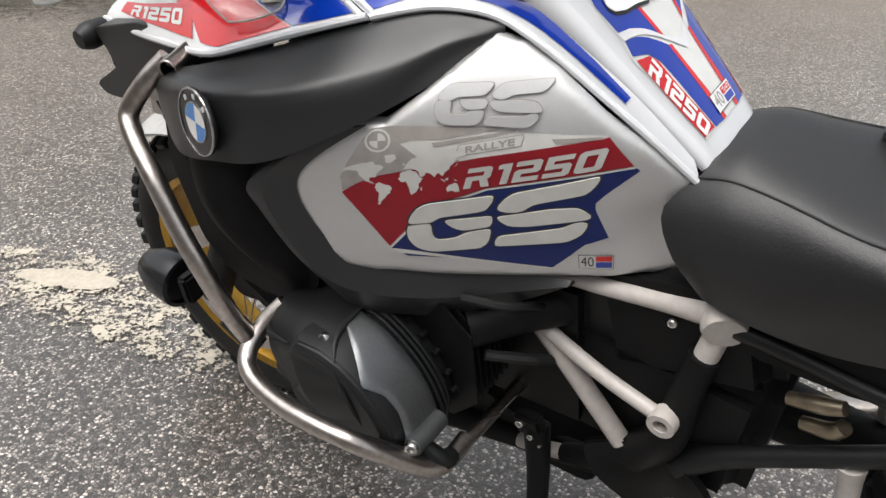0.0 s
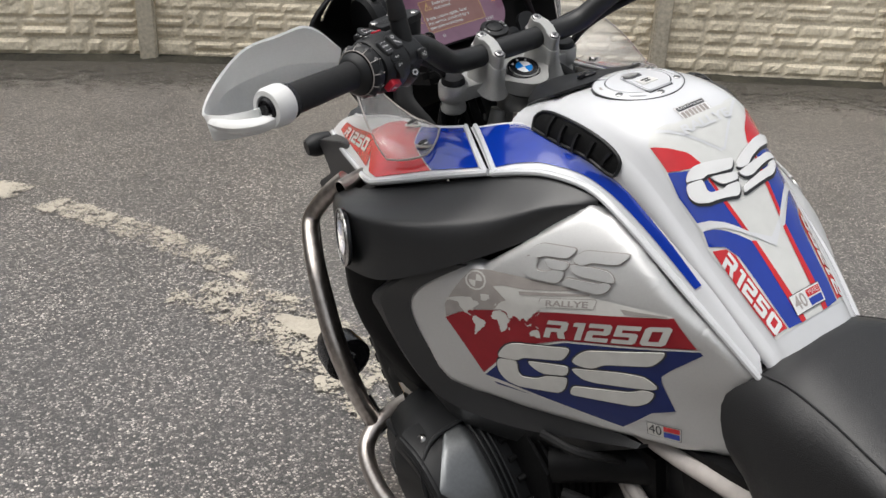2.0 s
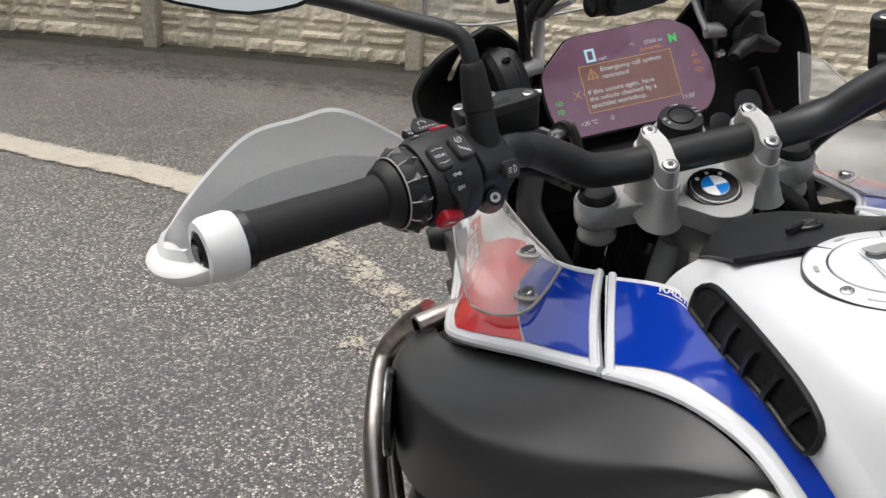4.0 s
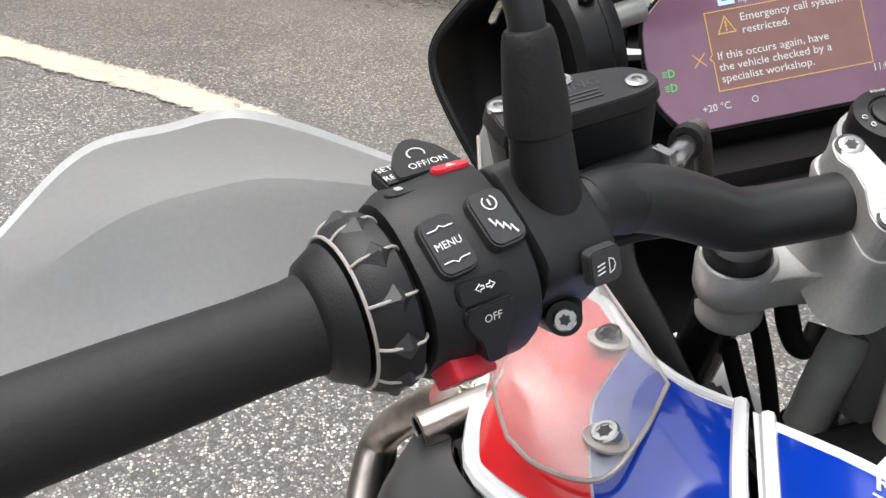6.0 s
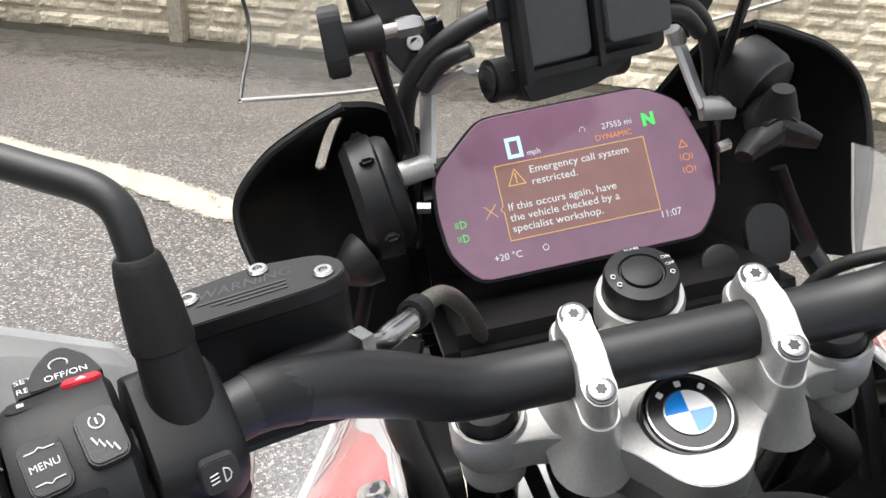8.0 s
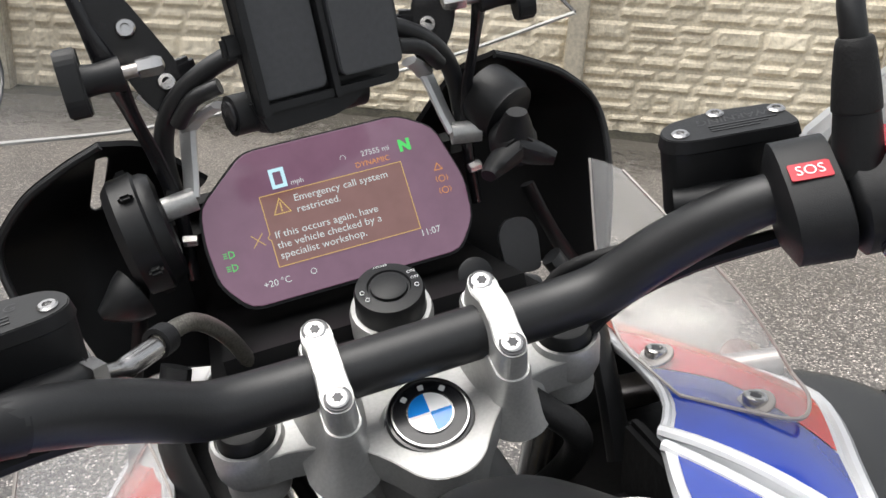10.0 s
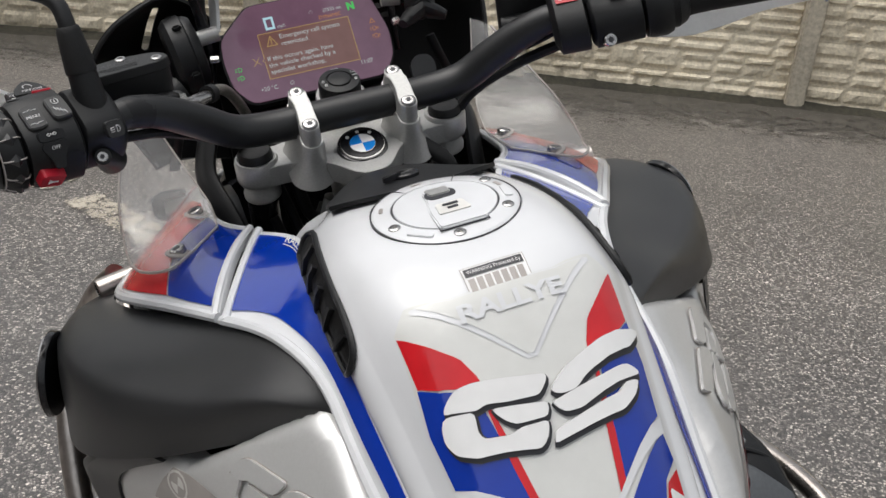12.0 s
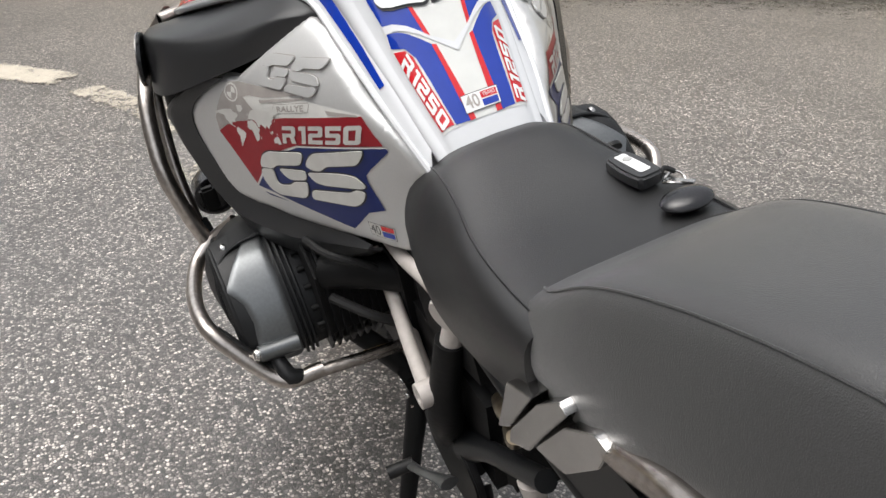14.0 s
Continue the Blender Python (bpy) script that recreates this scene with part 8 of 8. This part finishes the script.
# screen mechanism: two upright arms with clamp knobs
both("screen_arm", tube([(-0.112, 0.205, 1.120), (-0.108, 0.195, 1.170), (-0.111, 0.187, 1.215), (-0.117, 0.168, 1.255), (-0.121, 0.152, 1.290), (-0.126, 0.150, 1.315), (-0.130, 0.152, 1.340)], [0.0045, 0.005, 0.005, 0.005, 0.0075, 0.0045, 0.0035], 10, 5, squash=0.55), GLOSSBLACK, bike, "black screen support arm")
both("screen_plate", prism(soften([(0.004, -0.056), (0.018, -0.044), (0.016, -0.010), (0.000, 0.030), (-0.014, 0.060), (-0.028, 0.045), (-0.026, 0.012), (-0.012, -0.03)], 0.005), 0.006, frame_of((-0.099, 0.203, 1.287), (0.95, 0.1, 0.05), (-0.10, 0.10, 0.98)), 0.0015), GLOSSBLACK, bike, "black screen plate")
both("plate_block", block((0.040, 0.012, 0.020), pose(-0.090, 0.203, 1.266, 0, -8, 8), 0.003), GLOSSBLACK, bike)
for s in (-1, 1):
    bolt((s * 0.1067, 0.1955, 1.3043), (0, -0.95, 0.3), 0.0065, 0.004, bike)
    bolt((s * 0.0913, 0.1965, 1.2657), (0, -0.95, 0.3), 0.0065, 0.004, bike)
    kn = part("clamp_knob", tube([(s * 0.114, 0.1435, 1.2865), (s * 0.128, 0.1415, 1.2868), (s * 0.136, 0.1405, 1.2870)], [0.0105, 0.0090, 0.0100], 16, 2), PLASTIC, bike, "black screen clamp knob")
    part("knob_wing", prism(soften([(-0.0205, -0.005), (-0.012, -0.009), (0.012, -0.009), (0.0205, -0.005), (0.0205, 0.005), (0.012, 0.007), (-0.012, 0.007), (-0.0205, 0.005)], 0.003), 0.013, frame_of((s * (0.148 if s > 0 else 0.135), 0.140, 1.287), (0, 0.25, 0.97), (0, 0.97, -0.25)), 0.0025), PLASTIC, kn)
    part("clamp_shaft", tube([(s * 0.116, 0.1435, 1.2866), (s * 0.096, 0.1460, 1.2866)], 0.0042, 10, 1), STEEL, kn)
    part("clamp_nut", lathe([(0, -0.006), (0.0062, -0.006), (0.0062, 0.005), (0.0045, 0.009), (0, 0.010)], frame_of((s * 0.0985, 0.1455, 1.2867), (0, 1, 0), (0, 0, -s)), 6), BRIGHT, kn)
# cross bar and navigation cradle
part("accessory_bar", tube([(-0.108, 0.203, 1.175), (-0.107, 0.198, 1.215), (-0.098, 0.190, 1.243), (-0.078, 0.180, 1.264), (-0.045, 0.172, 1.279), (0.0, 0.170, 1.284), (0.045, 0.172, 1.279), (0.078, 0.180, 1.264), (0.098, 0.190, 1.243), (0.107, 0.198, 1.215), (0.108, 0.203, 1.175)], 0.0068, 14, 5), BAR, bike, "black tubular accessory bar")
GM = frame_of((0.0034, 0.1291, 1.2943), (0.952, 0.300, -0.05), (0.02, 0.15, 0.98))
cradle = part("navigation_cradle", prism(rounded(0.104, 0.096, 0.006), -0.018, GM @ pose(0, 0.002, 0), 0.003, 2, 0.92), PLASTIC, bike, "empty black navigation cradle with a cover")
part("cradle_pad", prism(rounded(0.0450, 0.076, 0.005), 0.004, GM @ pose(-0.0250, 0.0, 0), 0.0015), CRADLE, cradle)
part("cradle_cover", prism(rounded(0.0450, 0.080, 0.004), 0.011, GM @ pose(0.0268, 0.006, 0), 0.002), CRADLE, cradle)
part("cradle_rail", prism(rounded(0.0042, 0.092, 0.0015), 0.008, GM @ pose(0.0012, 0, 0), 0.001), PLASTIC, cradle)
part("cradle_rail", prism(rounded(0.0055, 0.094, 0.002), 0.009, GM @ pose(-0.0480, 0, 0), 0.001), PLASTIC, cradle)
part("cradle_rail", prism(rounded(0.090, 0.005, 0.002), 0.006, GM @ pose(-0.004, -0.0425, 0), 0.001), PLASTIC, cradle)
part("plain_bar", prism(rounded(0.018, 0.005, 0.001, 2), 0.0004, GM @ pose(0.0255, 0.034, 0.0110), 0), PLASTIC, cradle)
part("cradle_catch", block((0.012, 0.014, 0.008), GM @ pose(-0.0545, -0.004, -0.004), 0.002), PLASTIC, cradle)
part("cradle_mount", prism(soften([(-0.050, 0.010), (0.040, 0.010), (0.020, -0.006), (0.004, -0.011), (-0.042, -0.012)], 0.004), 0.020, GM @ pose(-0.004, -0.046, -0.020), 0.003), PLASTIC, cradle)
part("mount_cylinder", tube([tuple(GM @ V(-0.061, -0.043, -0.016)), tuple(GM @ V(0.030, -0.045, -0.018))], 0.0125, 18, 1), PLASTIC, cradle)
part("mount_cap", lathe([(0, 0), (0.0095, 0), (0.0095, 0.002), (0.0075, 0.0025), (0, 0.0025)], frame_of(GM @ V(-0.061, -0.043, -0.016), GM.to_3x3() @ Vector((0, 0, 1)), GM.to_3x3() @ Vector((0, 1, 0))) @ pose(0, 0, 0), 20), GLOSSBLACK, cradle)
part("cradle_side", block((0.010, 0.056, 0.014), GM @ pose(0.053, 0.012, -0.004), 0.004), SHROUD, cradle)
both("stay_tube", tube([(-0.060, 0.166, 1.262), (-0.078, 0.172, 1.256), (-0.092, 0.182, 1.240)], 0.0055, 10, 3), BAR, bike)
both("side_strut", tube([(-0.146, 0.176, 1.136), (-0.160, 0.178, 1.095), (-0.180, 0.182, 1.046)], [0.006, 0.006, 0.007], 10, 3, squash=0.5), PLASTIC, bike, "flat black fairing strut")

# clear windscreen
ws_b = [(-0.208, 0.200, 1.250), (-0.12, 0.285, 1.218), (0.0, 0.315, 1.208), (0.12, 0.285, 1.218), (0.208, 0.200, 1.250)]
ws_m = [(-0.196, 0.262, 1.300), (-0.115, 0.325, 1.290), (0.0, 0.345, 1.285), (0.115, 0.325, 1.290), (0.196, 0.262, 1.300)]
ws_t = [(-0.225, 0.205, 1.46), (-0.13, 0.255, 1.50), (0.0, 0.272, 1.51), (0.13, 0.255, 1.50), (0.225, 0.205, 1.46)]
ws = through_curves([ws_b, ws_m, ws_t])
screen_ob = part("windscreen", sheet(lambda u, v: ws(u, v), 36, 16, 0.004), CLEAR, bike, "clear plastic windscreen")
screen_ob.visible_shadow = False
edge = part("screen_edge", tube([tuple(ws(k / 30, 0.0)) for k in range(31)], 0.0018, 6, 2), PALE, screen_ob)
for u in (0.0, 1.0):
    part("screen_edge", tube([tuple(ws(u, k / 12)) for k in range(13)], 0.0014, 6, 2), SHROUD, screen_ob)

# clear wind deflectors bolted to the fairing
d_a = [(-0.243, 0.000, 1.028), (-0.232, -0.030, 1.032), (-0.208, -0.053, 1.039), (-0.182, -0.038, 1.045), (-0.156, -0.008, 1.048)]
d_b = [(-0.244, 0.020, 1.043), (-0.226, 0.010, 1.045), (-0.200, 0.000, 1.0455), (-0.178, 0.010, 1.0465), (-0.155, 0.030, 1.048)]
d_c = [(-0.240, 0.050, 1.070), (-0.222, 0.050, 1.062), (-0.200, 0.052, 1.055), (-0.178, 0.058, 1.050), (-0.157, 0.070, 1.048)]
d_d = [(-0.2295, 0.090, 1.099), (-0.216, 0.095, 1.092), (-0.202, 0.104, 1.085), (-0.186, 0.114, 1.079), (-0.172, 0.124, 1.076)]
d_e = [(-0.2164, 0.150, 1.137), (-0.212, 0.156, 1.140), (-0.208, 0.161, 1.143), (-0.203, 0.165, 1.145), (-0.199, 0.168, 1.146)]
dfl = through_curves([d_a, d_b, d_c, d_d, d_e])
deflectors = both("wind_deflector", sheet(lambda u, v: dfl(u, v), 24, 20, 0.003), SMOKE, bike, "clear plastic wind deflector")
for d in deflectors:
    d.visible_shadow = False
both("deflector_edge", tube([tuple(dfl(k / 24, 0.0)) for k in range(25)], 0.0014, 6, 2), GREY_FILM, bike)
both("deflector_edge", tube([tuple(dfl(0.0, k / 12)) for k in range(13)], 0.0012, 6, 2), GREY_FILM, bike)
both("deflector_edge", tube([tuple(dfl(1.0, k / 12)) for k in range(13)], 0.0010, 6, 2), GREY_FILM, bike)
for s in (-1, 1):
    for p in ((0.1715, 0.043, 1.0455), (0.1968, -0.030, 1.0425)):
        q = (s * p[0], p[1], p[2] - 0.002)
        w = part("washer", lathe([(0.004, 0.0), (0.0125, 0.0), (0.0125, 0.0015), (0.011, 0.0025), (0.004, 0.0025)], frame_of(q, (1, 0, s * 0.25), (0, 1, -0.1)), 26), GREY_FILM, bike)
        star_bolt(tuple(Vector(q) + V(0, 0, 0.003)), (s * 0.25, 0.05, 1), 0.0078, 0.004, w)

# hoses and cables
hose = part("clutch_hose", tube([(-0.134, 0.027, 1.163), (-0.126, 0.038, 1.1645), (-0.112, 0.060, 1.157), (-0.099, 0.084, 1.132), (-0.090, 0.102, 1.100), (-0.086, 0.112, 1.07)], 0.0054, 12, 5), HOSE, bike, "braided clutch hose with a silver fitting")
part("hose_fitting", tube([(-0.160, -0.008, 1.177), (-0.150, 0.006, 1.169), (-0.146, 0.011, 1.1665), (-0.132, 0.029, 1.1635)], [0.0042, 0.0045, 0.0062, 0.0062], 12, 3), BRIGHT, hose)
part("hose_clip", lathe([(0.0058, -0.005), (0.0088, -0.005), (0.0088, 0.005), (0.0058, 0.005)], frame_of((-0.129, 0.034, 1.1640), (0, 0.2, 1), (0.8, -0.5, 0.1)), 16, caps=False), PLASTIC, hose)
part("hose_nut", lathe([(0, -0.0045), (0.0085, -0.0045), (0.0085, 0.0045), (0, 0.0045)], frame_of((-0.160, -0.008, 1.177), (0, 0.3, 1), (0.75, -0.6, 0.1)), 6), BRIGHT, hose)
part("tape_wrap", tube([(-0.206, -0.0525, 1.1875), (-0.198, -0.0488, 1.1865), (-0.188, -0.0425, 1.1825)], [0.0134, 0.0138, 0.0146], 20, 4), PLASTIC, handlebar, "scuffed clear tape round the handlebar")
part("brake_hose", tube([(0.215, -0.022, 1.166), (0.185, 0.005, 1.148), (0.150, 0.030, 1.138), (0.115, 0.055, 1.122), (0.095, 0.07, 1.09)], 0.0042, 12, 5), RUBBER, bike, "black brake hose")
part("cable", tube([(-0.214, -0.052, 1.168), (-0.186, -0.034, 1.160), (-0.164, -0.012, 1.146), (-0.138, 0.012, 1.128), (-0.112, 0.040, 1.105), (-0.09, 0.07, 1.06)], 0.0045, 8, 5), RUBBER, bike)
part("cable", tube([(0.225, -0.055, 1.165), (0.17, -0.005, 1.135), (0.125, 0.02, 1.105), (0.09, 0.05, 1.04)], 0.0055, 8, 5), RUBBER, bike)
part("corrugated_sleeve", tube([(0.062, 0.0, 1.075), (0.085, -0.01, 1.05), (0.085, 0.01, 1.01), (0.05, 0.03, 0.97)], 0.009, 12, 5), RUBBER, bike)
part("corrugated_sleeve", tube([(-0.066, 0.045, 1.055), (-0.063, 0.042, 1.030), (-0.058, 0.040, 1.012), (-0.048, 0.042, 1.008), (-0.040, 0.048, 1.018)], [0.0062 + 0.0009 * (k % 2) for k in range(5)], 12, 5), RUBBER, bike)
for dx, dz in ((0.0, 0.0), (-0.012, -0.035)):
    part("cable", tube([(-0.084 + dx, 0.050, 1.052 + dz), (-0.074 + dx, 0.048, 1.005 + dz), (-0.064 + dx, 0.045, 0.930)], 0.0055, 10, 4), RUBBER, bike)
# steering head and dark bulkhead below the yoke
part("steering_head", lathe([(0.038, -0.10), (0.033, -0.060), (0.0305, -0.034), (0.0345, -0.030), (0.0350, -0.020), (0.0325, -0.016), (0.0325, -0.008), (0.030, -0.002)], frame_of((0, 0.006, 1.064), (1, 0, 0), (0, 0.93, 0.37)), 36), ALU, bike, "pale cast steering head")
both("head_strut", tube([(-0.030, 0.025, 1.030), (-0.043, 0.028, 0.995), (-0.054, 0.034, 0.945), (-0.062, 0.045, 0.890)], 0.0135, 18, 4), GREYTUBE, bike, "grey frame tube")
both("head_strut", tube([(-0.016, -0.012, 1.030), (-0.022, -0.016, 0.990), (-0.034, -0.024, 0.930)], [0.013, 0.0155, 0.0165], 18, 4), FRAME, bike, "pale frame tube")
both("strut_band", lathe([(0.0140, -0.004), (0.0155, -0.003), (0.0155, 0.003), (0.0140, 0.004)], frame_of((-0.0525, 0.033, 0.952), (0.97, 0, -0.2), (0, 1, 0.1)), 20, caps=False), RUBBER, bike)
both("inner_bulkhead", block((0.012, 0.12, 0.16), pose(-0.118, -0.055, 0.955, 0, -8, 0), 0.004), DARK, bike)

# ---- keys lying on the seat ----
def keys():
    k = thing("key_fob", "black keyless fob with a silver badge strip, on a ring", "keys", bike.matrix_world @ pose(0.081, -0.700, 0.8690))
    part("fob_body", prism(soften([(-0.017, -0.034), (0.017, -0.034), (0.019, 0.0), (0.015, 0.032), (-0.015, 0.032), (-0.019, 0.0)], 0.008), 0.016, pose(0, 0, 0, 0, 0, 4), 0.004, 3), SHROUD, k)
    part("badge_strip", prism(rounded(0.014, 0.046, 0.003), 0.0012, pose(0, 0, 0.0158, 0, 0, 4), 0.0004), EMB_WHITE, k, "silver badge strip")
    part("badge_disc", lathe([(0, 0), (0.0055, 0), (0.005, 0.001), (0, 0.001)], pose(0.0, 0.010, 0.0170), 18), ALU, k)
    part("ring", tube([(0.024 + 0.012 * math.cos(radians(a)), -0.040 + 0.012 * math.sin(radians(a)), 0.004 + 0.003 * math.sin(radians(a * 2))) for a in range(0, 361, 30)], 0.0013, 8, 2), BRIGHT, k)
    part("key_blade", prism(rounded(0.010, 0.030, 0.003), 0.003, pose(0.026, -0.048, 0.003, 0, 10, 40), 0.0006), BRIGHT, k)
    part("key_loop", tube([(0.012, -0.030, 0.006), (0.020, -0.028, 0.014), (0.030, -0.032, 0.008)], 0.003, 8, 3), RUBBER, k)
    f = thing("key_tag", "rounded black leather key tag on the seat", "keys", bike.matrix_world @ pose(0.088, -0.783, 0.8665))
    rows = []
    for j in range(9):
        b = math.pi * j / 8
        rows.append([(0.030 * math.sin(b) * math.cos(2 * math.pi * i / 20), 0.021 * math.sin(b) * math.sin(2 * math.pi * i / 20), 0.009 - 0.009 * math.cos(b)) for i in range(20)])
    bm = faces_of(rows, True)
    bmesh.ops.remove_doubles(bm, verts=bm.verts, dist=1e-6)
    bmesh.ops.recalc_face_normals(bm, faces=bm.faces)
    part("tag_body", bm, GLOSSBLACK, f)


keys()
